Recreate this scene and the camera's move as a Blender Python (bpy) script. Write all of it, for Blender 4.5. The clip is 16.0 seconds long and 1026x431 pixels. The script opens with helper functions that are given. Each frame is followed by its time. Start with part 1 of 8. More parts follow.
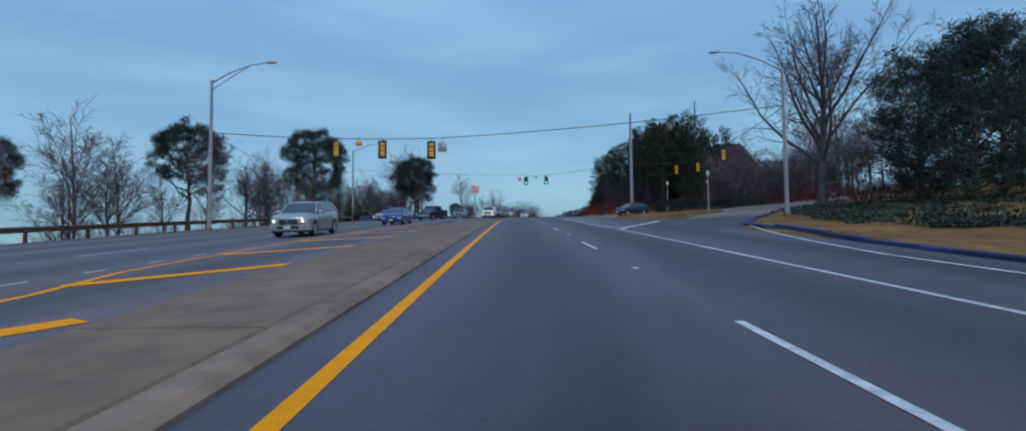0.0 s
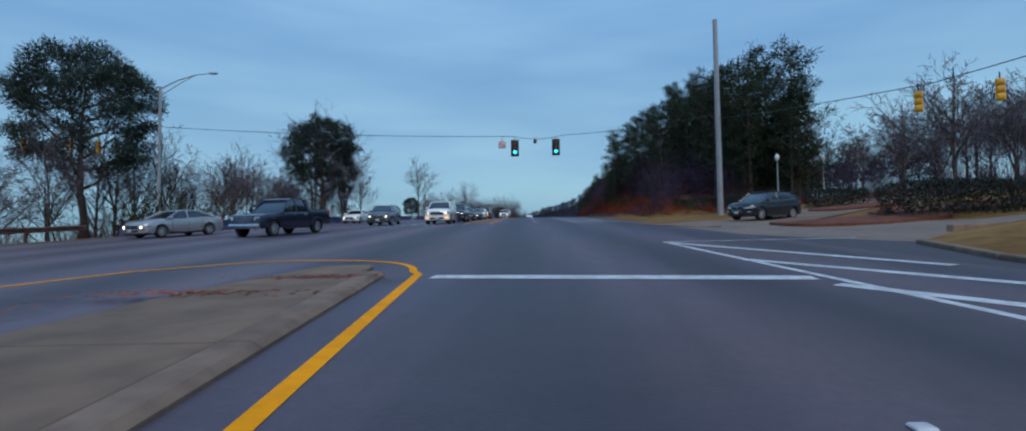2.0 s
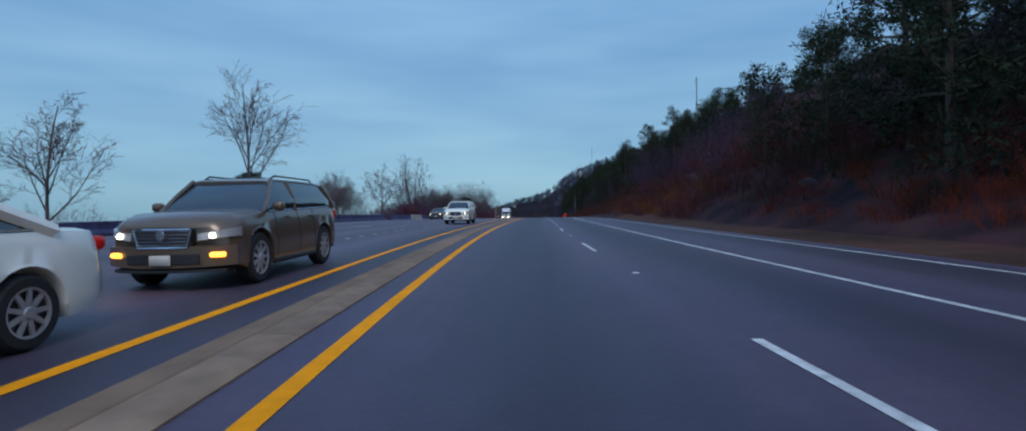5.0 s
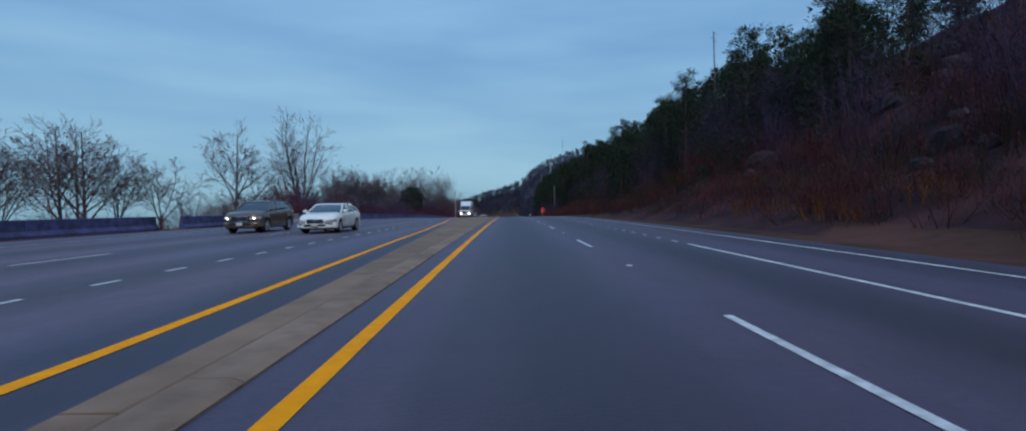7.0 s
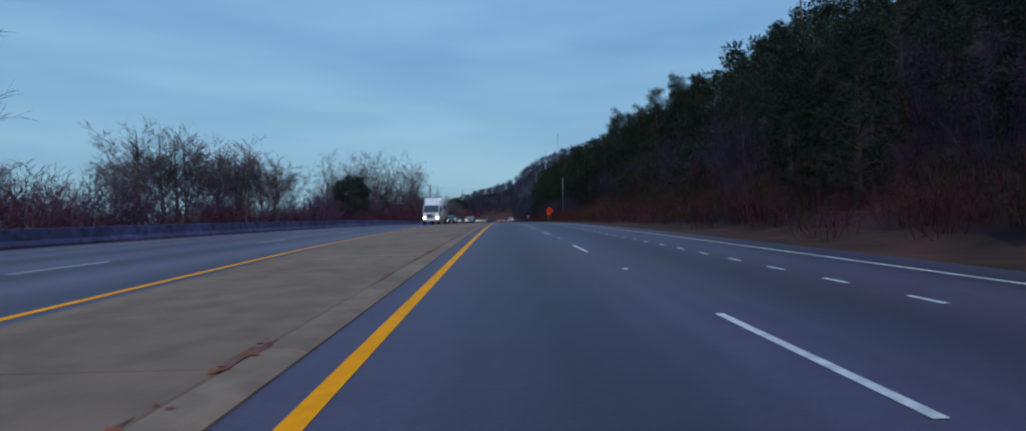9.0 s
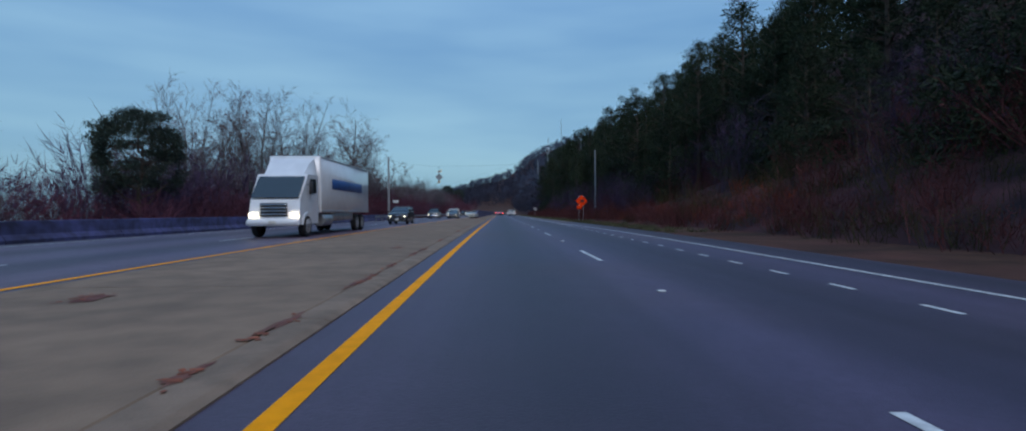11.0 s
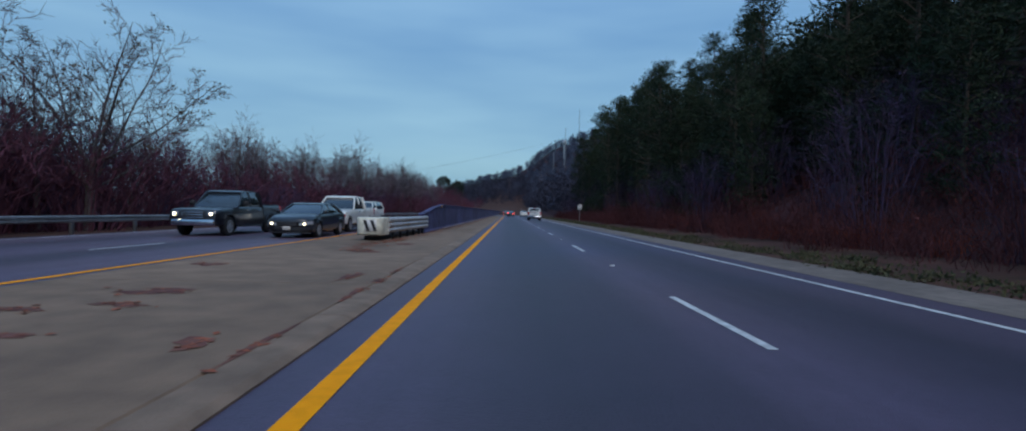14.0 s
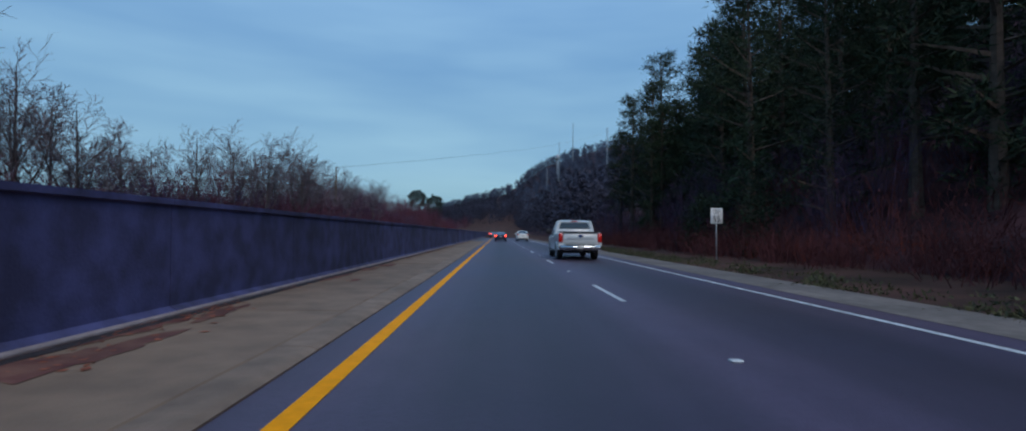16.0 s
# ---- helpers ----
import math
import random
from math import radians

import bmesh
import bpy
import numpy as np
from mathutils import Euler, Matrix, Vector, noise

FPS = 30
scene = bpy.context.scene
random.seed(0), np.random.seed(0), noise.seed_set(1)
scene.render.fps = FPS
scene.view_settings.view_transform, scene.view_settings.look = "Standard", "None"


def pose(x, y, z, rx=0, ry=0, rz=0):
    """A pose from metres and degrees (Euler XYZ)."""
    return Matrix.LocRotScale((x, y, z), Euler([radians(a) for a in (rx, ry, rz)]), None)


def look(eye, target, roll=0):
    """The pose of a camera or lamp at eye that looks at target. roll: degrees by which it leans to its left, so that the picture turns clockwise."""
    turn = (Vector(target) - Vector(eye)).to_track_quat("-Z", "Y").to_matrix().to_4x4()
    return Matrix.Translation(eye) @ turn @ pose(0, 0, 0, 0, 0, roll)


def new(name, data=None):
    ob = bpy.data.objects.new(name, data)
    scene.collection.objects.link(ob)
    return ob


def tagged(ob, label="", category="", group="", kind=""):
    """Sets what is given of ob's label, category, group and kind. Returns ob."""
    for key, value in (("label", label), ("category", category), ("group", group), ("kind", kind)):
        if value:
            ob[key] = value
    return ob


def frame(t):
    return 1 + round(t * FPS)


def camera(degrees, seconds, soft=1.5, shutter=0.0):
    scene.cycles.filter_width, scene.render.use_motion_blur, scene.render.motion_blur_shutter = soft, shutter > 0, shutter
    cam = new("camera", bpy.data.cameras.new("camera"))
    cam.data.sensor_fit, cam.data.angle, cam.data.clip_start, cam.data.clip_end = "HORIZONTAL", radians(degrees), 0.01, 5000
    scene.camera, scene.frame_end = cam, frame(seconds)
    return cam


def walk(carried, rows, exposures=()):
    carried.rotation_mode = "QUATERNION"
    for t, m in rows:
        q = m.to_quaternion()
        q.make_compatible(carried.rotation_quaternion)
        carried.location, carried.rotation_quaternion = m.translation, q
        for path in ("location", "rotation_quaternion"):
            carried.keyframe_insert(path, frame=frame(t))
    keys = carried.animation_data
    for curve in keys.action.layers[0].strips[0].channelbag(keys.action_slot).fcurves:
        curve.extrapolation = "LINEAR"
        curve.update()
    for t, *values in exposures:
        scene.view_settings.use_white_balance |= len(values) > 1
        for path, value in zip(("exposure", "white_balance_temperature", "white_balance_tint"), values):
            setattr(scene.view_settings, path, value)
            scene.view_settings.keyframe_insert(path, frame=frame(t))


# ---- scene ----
cam = camera(87.8, 16.0, soft=1.9)
walk(cam, [
    (0.0, pose(14.260, -0.908, -9.938, 92.978, 0.549, 8.544)),
    (0.5, pose(12.731, 9.243, -9.225, 92.768, 0.720, 8.081)),
    (1.0, pose(11.177, 20.050, -8.490, 92.787, 0.760, 7.573)),
    (1.5, pose(9.593, 30.989, -7.769, 92.573, 0.655, 6.857)),
    (2.0, pose(7.887, 42.545, -7.033, 92.511, 0.863, 6.069)),
    (2.5, pose(6.583, 54.351, -6.309, 92.612, 1.433, 5.969)),
    (3.0, pose(5.255, 65.215, -5.668, 92.535, 1.660, 5.326)),
    (3.5, pose(3.923, 76.693, -5.016, 92.196, 1.481, 4.258)),
    (4.0, pose(2.790, 88.767, -4.360, 91.924, 0.673, 3.646)),
    (4.5, pose(1.726, 100.698, -3.748, 91.729, 0.693, 3.720)),
    (5.0, pose(0.764, 112.680, -3.169, 91.535, 0.714, 2.997)),
    (5.5, pose(0.054, 124.689, -2.625, 91.340, 0.735, 1.780)),
    (6.0, pose(-0.348, 136.687, -2.117, 91.144, 0.755, 0.554)),
    (6.5, pose(-0.493, 148.632, -1.647, 90.950, 0.776, -0.203)),
    (7.0, pose(-0.542, 160.504, -1.215, 90.718, 0.832, -0.486)),
    (7.5, pose(-0.544, 171.903, -0.834, 90.823, 1.556, -0.225)),
    (8.0, pose(-0.610, 184.005, -0.465, 90.728, 1.460, -0.360)),
    (8.5, pose(-0.685, 196.465, -0.123, 90.718, 1.252, -0.895)),
    (9.0, pose(-0.674, 209.084, 0.184, 90.676, 1.123, -1.269)),
    (9.5, pose(-0.582, 221.825, 0.453, 90.305, 0.849, -1.539)),
    (10.0, pose(-0.579, 234.680, 0.684, 90.096, 0.762, -1.524)),
    (10.5, pose(-0.573, 247.654, 0.874, 89.852, 0.555, -1.488)),
    (11.0, pose(-0.565, 260.760, 1.025, 89.715, 0.307, -1.446)),
    (11.5, pose(-0.559, 274.014, 1.133, 89.468, 0.100, -1.410)),
    (12.0, pose(-0.556, 287.429, 1.197, 89.251, 0.013, -1.395)),
    (12.5, pose(-0.488, 300.940, 1.217, 89.068, 0.410, -0.978)),
    (13.0, pose(-0.565, 314.516, 1.217, 88.830, -0.155, -1.070)),
    (13.5, pose(-0.627, 328.126, 1.217, 88.857, -0.617, -0.791)),
    (14.0, pose(-0.692, 341.251, 1.217, 89.644, -1.142, -0.495)),
    (14.5, pose(-0.671, 355.333, 1.217, 91.407, -1.019, -0.454)),
    (15.0, pose(-0.634, 369.142, 1.217, 91.889, -0.781, -0.876)),
    (15.5, pose(-0.585, 383.158, 1.217, 91.896, -0.492, -1.255)),
    (16.0, pose(-0.547, 397.360, 1.217, 91.956, -0.565, -1.642)),
], exposures=[(0.0, 0.0), (4.0, -0.03), (8.0, -0.06), (12.0, -0.1), (16.0, -0.08)])

# ---------------------------------------------------------------- world and light
world = bpy.data.worlds.new("overcast_sky")
scene.world = world
world.use_nodes = True
wn, wl = world.node_tree.nodes, world.node_tree.links
wn.clear()
w_out = wn.new("ShaderNodeOutputWorld")
w_bg = wn.new("ShaderNodeBackground")
w_sky = wn.new("ShaderNodeTexSky")
w_sky.sky_type, w_sky.sun_disc = "NISHITA", False
w_sky.sun_elevation, w_sky.sun_rotation = radians(46), radians(162)
w_dim = wn.new("ShaderNodeMix")
w_dim.data_type, w_dim.blend_type = "RGBA", "MULTIPLY"
w_dim.inputs[0].default_value = 1.0
w_dim.inputs[7].default_value = (0.07, 0.07, 0.07, 1)
w_tc = wn.new("ShaderNodeTexCoord")
w_sep = wn.new("ShaderNodeSeparateXYZ")
w_ramp = wn.new("ShaderNodeValToRGB")
el = w_ramp.color_ramp.elements
el[0].position, el[0].color = 0.0, (0.218, 0.436, 0.585, 1)
el[1].position, el[1].color = 0.55, (0.205, 0.435, 0.84, 1)
e2 = el.new(0.12); e2.color = (0.242, 0.485, 0.73, 1)
w_map = wn.new("ShaderNodeMapping")
w_map.inputs["Scale"].default_value = (1.0, 1.0, 5.5)
w_noise = wn.new("ShaderNodeTexNoise")
w_noise.inputs["Scale"].default_value = 1.5
w_noise.inputs["Detail"].default_value = 3.5
w_noise.inputs["Roughness"].default_value = 0.55
w_cr = wn.new("ShaderNodeValToRGB")
w_cr.color_ramp.elements[0].position, w_cr.color_ramp.elements[0].color = 0.34, (0.84, 0.87, 0.9, 1)
w_cr.color_ramp.elements[1].position, w_cr.color_ramp.elements[1].color = 0.74, (1.42, 1.25, 1.08, 1)
w_mul = wn.new("ShaderNodeMix")
w_mul.data_type, w_mul.blend_type = "RGBA", "MULTIPLY"
w_mul.inputs[0].default_value = 1.0
w_mix = wn.new("ShaderNodeMix")
w_mix.data_type = "RGBA"
w_mix.inputs[0].default_value = 0.88
wl.new(w_sky.outputs[0], w_dim.inputs[6])
wl.new(w_tc.outputs["Generated"], w_sep.inputs[0])
wl.new(w_sep.outputs[2], w_ramp.inputs[0])
wl.new(w_tc.outputs["Generated"], w_map.inputs[0])
wl.new(w_map.outputs[0], w_noise.inputs["Vector"])
wl.new(w_noise.outputs["Fac"], w_cr.inputs[0])
wl.new(w_ramp.outputs[0], w_mul.inputs[6])
wl.new(w_cr.outputs[0], w_mul.inputs[7])
wl.new(w_dim.outputs[2], w_mix.inputs[6])
wl.new(w_mul.outputs[2], w_mix.inputs[7])
wl.new(w_mix.outputs[2], w_bg.inputs[0])
w_bg.inputs[1].default_value = 1.0
wl.new(w_bg.outputs[0], w_out.inputs[0])

sun_data = bpy.data.lights.new("sun", "SUN")
sun_data.energy, sun_data.angle, sun_data.color = 1.3, radians(30), (1.0, 0.93, 0.92)
sun = new("sun", sun_data)
sun.matrix_world = look((18, -56, 60), (0, 0, 0))

# ---------------------------------------------------------------- materials
MATS = {}


def mat(name, rgb, rough=0.7, metal=0.0, var=0.25, scale=3.0, bump=0.0, bscale=60.0, emit=None, power=0.0,
        spec=0.5, island=0.0, coat=0.0, rgb2=None, big=0.25, alpha=None, coords="Object"):
    """A surface: two scales of colour variation, fine relief, optional per-piece variation."""
    if name in MATS:
        return MATS[name]
    m = bpy.data.materials.new(name)
    MATS[name] = m
    m.use_nodes = True
    nt = m.node_tree
    n, l = nt.nodes, nt.links
    b = n["Principled BSDF"]
    b.inputs["Roughness"].default_value = rough
    b.inputs["Metallic"].default_value = metal
    b.inputs["Specular IOR Level"].default_value = spec
    b.inputs["Coat Weight"].default_value = coat
    b.inputs["Coat Roughness"].default_value = 0.06
    tc = n.new("ShaderNodeTexCoord")
    rgb2 = rgb2 or tuple(c * (1 - var) for c in rgb)
    fine = n.new("ShaderNodeTexNoise")
    fine.inputs["Scale"].default_value = scale
    fine.inputs["Detail"].default_value = 5
    l.new(tc.outputs[coords], fine.inputs["Vector"])
    cr = n.new("ShaderNodeValToRGB")
    cr.color_ramp.elements[0].position, cr.color_ramp.elements[0].color = 0.35, (*rgb2, 1)
    cr.color_ramp.elements[1].position, cr.color_ramp.elements[1].color = 0.65, (*rgb, 1)
    l.new(fine.outputs["Fac"], cr.inputs[0])
    broad = n.new("ShaderNodeTexNoise")
    broad.inputs["Scale"].default_value = scale * 0.13
    broad.inputs["Detail"].default_value = 3
    l.new(tc.outputs[coords], broad.inputs["Vector"])
    mr = n.new("ShaderNodeMapRange")
    mr.inputs["From Min"].default_value, mr.inputs["From Max"].default_value = 0.3, 0.7
    mr.inputs["To Min"].default_value, mr.inputs["To Max"].default_value = 1 - big, 1 + big
    l.new(broad.outputs["Fac"], mr.inputs["Value"])
    mul = n.new("ShaderNodeMix")
    mul.data_type, mul.blend_type = "RGBA", "MULTIPLY"
    mul.inputs[0].default_value = 1.0
    l.new(cr.outputs[0], mul.inputs[6])
    l.new(mr.outputs[0], mul.inputs[7])
    out = mul.outputs[2]
    if island:
        geo = n.new("ShaderNodeNewGeometry")
        info = n.new("ShaderNodeObjectInfo")
        add = n.new("ShaderNodeMath")
        add.operation = "ADD"
        l.new(geo.outputs["Random Per Island"], add.inputs[0])
        l.new(info.outputs["Random"], add.inputs[1])
        r = n.new("ShaderNodeMapRange")
        r.inputs["From Max"].default_value = 2.0
        r.inputs["To Min"].default_value, r.inputs["To Max"].default_value = 1 - island, 1 + island
        l.new(add.outputs[0], r.inputs["Value"])
        m2 = n.new("ShaderNodeMix")
        m2.data_type, m2.blend_type = "RGBA", "MULTIPLY"
        m2.inputs[0].default_value = 1.0
        l.new(out, m2.inputs[6])
        l.new(r.outputs[0], m2.inputs[7])
        out = m2.outputs[2]
    l.new(out, b.inputs["Base Color"])
    if bump:
        bn = n.new("ShaderNodeTexNoise")
        bn.inputs["Scale"].default_value = bscale
        bn.inputs["Detail"].default_value = 4
        l.new(tc.outputs[coords], bn.inputs["Vector"])
        bp = n.new("ShaderNodeBump")
        bp.inputs["Strength"].default_value = bump
        bp.inputs["Distance"].default_value = 0.02
        l.new(bn.outputs["Fac"], bp.inputs["Height"])
        l.new(bp.outputs[0], b.inputs["Normal"])
    if emit:
        b.inputs["Emission Color"].default_value = (*emit, 1)
        b.inputs["Emission Strength"].default_value = power
    return m


def asphalt():
    """Aged asphalt: aggregate grain, patches, and darker tyre and oil tracks that run along the lanes."""
    m = mat("asphalt", (0.070, 0.057, 0.080), rough=0.58, var=0.16, scale=14.0, bump=0.3, bscale=45, big=0.08, spec=0.5)
    n, l = m.node_tree.nodes, m.node_tree.links
    b = n["Principled BSDF"]
    src = b.inputs["Base Color"].links[0].from_socket
    uv = n.new("ShaderNodeUVMap")
    uv.uv_map = "lane"
    sep = n.new("ShaderNodeSeparateXYZ")
    l.new(uv.outputs[0], sep.inputs[0])
    tc = n.new("ShaderNodeTexCoord")
    mp = n.new("ShaderNodeMapping")
    mp.inputs["Scale"].default_value = (0.8, 0.03, 1)
    l.new(tc.outputs["Object"], mp.inputs[0])
    wob = n.new("ShaderNodeTexNoise")
    wob.inputs["Scale"].default_value = 1.0
    l.new(mp.outputs[0], wob.inputs["Vector"])
    off = n.new("ShaderNodeMath")
    off.operation = "MULTIPLY_ADD"
    off.inputs[1].default_value = 0.16
    l.new(wob.outputs["Fac"], off.inputs[0])
    l.new(sep.outputs[0], off.inputs[2])
    cs = n.new("ShaderNodeMath")
    cs.operation = "MULTIPLY"
    cs.inputs[1].default_value = 2 * math.pi
    l.new(off.outputs[0], cs.inputs[0])
    co = n.new("ShaderNodeMath")
    co.operation = "COSINE"
    l.new(cs.outputs[0], co.inputs[0])
    mr = n.new("ShaderNodeMapRange")
    mr.inputs["From Min"].default_value, mr.inputs["From Max"].default_value = -1, 1
    mr.inputs["To Min"].default_value, mr.inputs["To Max"].default_value = 1.22, 0.62
    l.new(co.outputs[0], mr.inputs["Value"])
    mu = n.new("ShaderNodeMix")
    mu.data_type, mu.blend_type = "RGBA", "MULTIPLY"
    mu.inputs[0].default_value = 1.0
    l.new(src, mu.inputs[6])
    l.new(mr.outputs[0], mu.inputs[7])
    # the oncoming side is lighter and less blue
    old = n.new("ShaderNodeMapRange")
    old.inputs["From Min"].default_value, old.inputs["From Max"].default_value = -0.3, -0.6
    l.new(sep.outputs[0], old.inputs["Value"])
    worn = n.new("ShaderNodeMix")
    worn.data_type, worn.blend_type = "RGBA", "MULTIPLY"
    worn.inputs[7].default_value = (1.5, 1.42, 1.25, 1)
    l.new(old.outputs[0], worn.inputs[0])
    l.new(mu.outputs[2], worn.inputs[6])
    # long bleached streaks along the lanes
    mp2 = n.new("ShaderNodeMapping")
    mp2.inputs["Scale"].default_value = (1.7, 0.018, 1)
    l.new(tc.outputs["Object"], mp2.inputs[0])
    st = n.new("ShaderNodeTexNoise")
    st.inputs["Scale"].default_value, st.inputs["Detail"].default_value = 1.0, 4
    l.new(mp2.outputs[0], st.inputs["Vector"])
    sr = n.new("ShaderNodeMapRange")
    sr.inputs["From Min"].default_value, sr.inputs["From Max"].default_value = 0.3, 0.7
    sr.inputs["To Min"].default_value, sr.inputs["To Max"].default_value = 0.84, 1.18
    l.new(st.outputs["Fac"], sr.inputs["Value"])
    fin = n.new("ShaderNodeMix")
    fin.data_type, fin.blend_type = "RGBA", "MULTIPLY"
    fin.inputs[0].default_value = 1.0
    l.new(worn.outputs[2], fin.inputs[6])
    l.new(sr.outputs[0], fin.inputs[7])
    stain = n.new("ShaderNodeTexNoise")
    stain.inputs["Scale"].default_value, stain.inputs["Detail"].default_value = 0.11, 5
    l.new(tc.outputs["Object"], stain.inputs["Vector"])
    scr = n.new("ShaderNodeValToRGB")
    scr.color_ramp.elements[0].position, scr.color_ramp.elements[0].color = 0.38, (0.97, 1.0, 1.06, 1)
    scr.color_ramp.elements[1].position, scr.color_ramp.elements[1].color = 0.68, (1.18, 1.0, 0.84, 1)
    l.new(stain.outputs["Fac"], scr.inputs[0])
    end = n.new("ShaderNodeMix")
    end.data_type, end.blend_type = "RGBA", "MULTIPLY"
    end.inputs[0].default_value = 1.0
    l.new(fin.outputs[2], end.inputs[6])
    l.new(scr.outputs[0], end.inputs[7])
    # the junctions keep an older brown-grey course, the highway past them a newer, darker one
    age = n.new("ShaderNodeMapRange")
    age.inputs["From Min"].default_value, age.inputs["From Max"].default_value = 52.0, 120.0
    l.new(sep.outputs[1], age.inputs["Value"])
    course = n.new("ShaderNodeMix")
    course.data_type = "RGBA"
    course.inputs[6].default_value, course.inputs[7].default_value = (1.16, 1.12, 0.98, 1), (0.84, 0.8, 0.98, 1)
    l.new(age.outputs[0], course.inputs[0])
    last = n.new("ShaderNodeMix")
    last.data_type, last.blend_type = "RGBA", "MULTIPLY"
    last.inputs[0].default_value = 1.0
    l.new(end.outputs[2], last.inputs[6])
    l.new(course.outputs[2], last.inputs[7])
    l.new(last.outputs[2], b.inputs["Base Color"])
    return m


def ground_material():
    """Dormant grass on the flat, red-brown leaf litter on slopes, bare rock where it is steepest."""
    m = mat("ground", (0.26, 0.145, 0.05), rough=0.95, var=0.4, scale=1.6, bump=0.8, bscale=9, big=0.3, spec=0.1)
    n, l = m.node_tree.nodes, m.node_tree.links
    b = n["Principled BSDF"]
    src = b.inputs["Base Color"].links[0].from_socket
    geo = n.new("ShaderNodeNewGeometry")
    sep = n.new("ShaderNodeSeparateXYZ")
    l.new(geo.outputs["True Normal"], sep.inputs[0])
    tc = n.new("ShaderNodeTexCoord")
    nz = n.new("ShaderNodeTexNoise")
    nz.inputs["Scale"].default_value, nz.inputs["Detail"].default_value = 0.35, 6
    l.new(tc.outputs["Object"], nz.inputs["Vector"])
    cr = n.new("ShaderNodeValToRGB")
    cr.color_ramp.elements[0].position, cr.color_ramp.elements[0].color = 0.35, (0.02, 0.015, 0.019, 1)
    cr.color_ramp.elements[1].position, cr.color_ramp.elements[1].color = 0.66, (0.085, 0.037, 0.04, 1)
    l.new(nz.outputs["Fac"], cr.inputs[0])
    ad = n.new("ShaderNodeMath")
    ad.operation = "MULTIPLY_ADD"
    ad.inputs[1].default_value = 0.05
    l.new(nz.outputs["Fac"], ad.inputs[0])
    l.new(sep.outputs[2], ad.inputs[2])
    mr = n.new("ShaderNodeMapRange")
    mr.inputs["From Min"].default_value, mr.inputs["From Max"].default_value = 1.012, 0.985
    l.new(ad.outputs[0], mr.inputs["Value"])
    so = n.new("ShaderNodeSeparateXYZ")
    l.new(tc.outputs["Object"], so.inputs[0])
    wood = n.new("ShaderNodeMapRange")          # woodland floor beyond the verge
    wood.inputs["From Min"].default_value, wood.inputs["From Max"].default_value = -26.0, -30.0
    l.new(so.outputs[0], wood.inputs["Value"])
    big = n.new("ShaderNodeMath")
    big.operation = "MAXIMUM"
    l.new(mr.outputs[0], big.inputs[0])
    verge = n.new("ShaderNodeMapRange")         # leaf-strewn verge along the cut
    verge.inputs["From Min"].default_value, verge.inputs["From Max"].default_value = 98.0, 118.0
    verge.inputs["To Max"].default_value = 0.85
    l.new(so.outputs[1], verge.inputs["Value"])
    both = n.new("ShaderNodeMath")
    both.operation = "MAXIMUM"
    l.new(wood.outputs[0], both.inputs[0])
    l.new(verge.outputs[0], both.inputs[1])
    l.new(both.outputs[0], big.inputs[1])
    mx = n.new("ShaderNodeMix")
    mx.data_type = "RGBA"
    l.new(big.outputs[0], mx.inputs[0])
    l.new(src, mx.inputs[6])
    l.new(cr.outputs[0], mx.inputs[7])
    l.new(mx.outputs[2], b.inputs["Base Color"])
    return m


def glass_mat(name, rgb, rough=0.05):
    return mat(name, rgb, rough=rough, var=0.1, scale=1, big=0.05, spec=0.8, coat=0.6)


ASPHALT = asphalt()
GROUND = ground_material()
CONCRETE = mat("median_concrete", (0.235, 0.155, 0.10), rough=0.9, var=0.35, scale=1.6, bump=0.4, bscale=30, big=0.16, rgb2=(0.165, 0.108, 0.07), island=0.1)
KERB = mat("kerb_concrete", (0.25, 0.17, 0.116), rough=0.9, var=0.3, scale=3, bump=0.4, bscale=35, island=0.1)
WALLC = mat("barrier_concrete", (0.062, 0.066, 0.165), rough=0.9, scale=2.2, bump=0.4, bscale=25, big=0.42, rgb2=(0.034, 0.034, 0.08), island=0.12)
FOOTING = mat("pale_footing", (0.34, 0.28, 0.27), rough=0.9, var=0.3, scale=3, bump=0.3)
DIRT = mat("red_clay_stain", (0.10, 0.03, 0.024), rough=0.95, scale=3.5, bump=0.4, bscale=25, big=0.3, rgb2=(0.17, 0.075, 0.05))
YELLOW = mat("yellow_road_paint", (1.0, 0.36, 0.001), rough=0.8, spec=0.15, var=0.12, scale=7, bump=0.25, bscale=50, big=0.06)
FADED = mat("faded_yellow_paint", (0.42, 0.2, 0.03), rough=0.8, var=0.4, scale=5, bump=0.25, bscale=50, big=0.2)
WHITE = mat("white_road_paint", (0.66, 0.68, 0.68), rough=0.65, var=0.35, scale=7, bump=0.25, bscale=50, big=0.15)
GALV = mat("galvanised_steel", (0.42, 0.43, 0.44), rough=0.45, metal=0.75, var=0.25, scale=4, big=0.15)
RUST = mat("weathered_rail_steel", (0.2, 0.11, 0.08), rough=0.7, metal=0.4, var=0.4, scale=4, big=0.2)
POLE = mat("grey_painted_pole", (0.33, 0.34, 0.35), rough=0.6, metal=0.2, var=0.2, scale=5, big=0.1)
WOODP = mat("weathered_pole_wood", (0.16, 0.115, 0.08), rough=0.9, var=0.4, scale=6, bump=0.4)
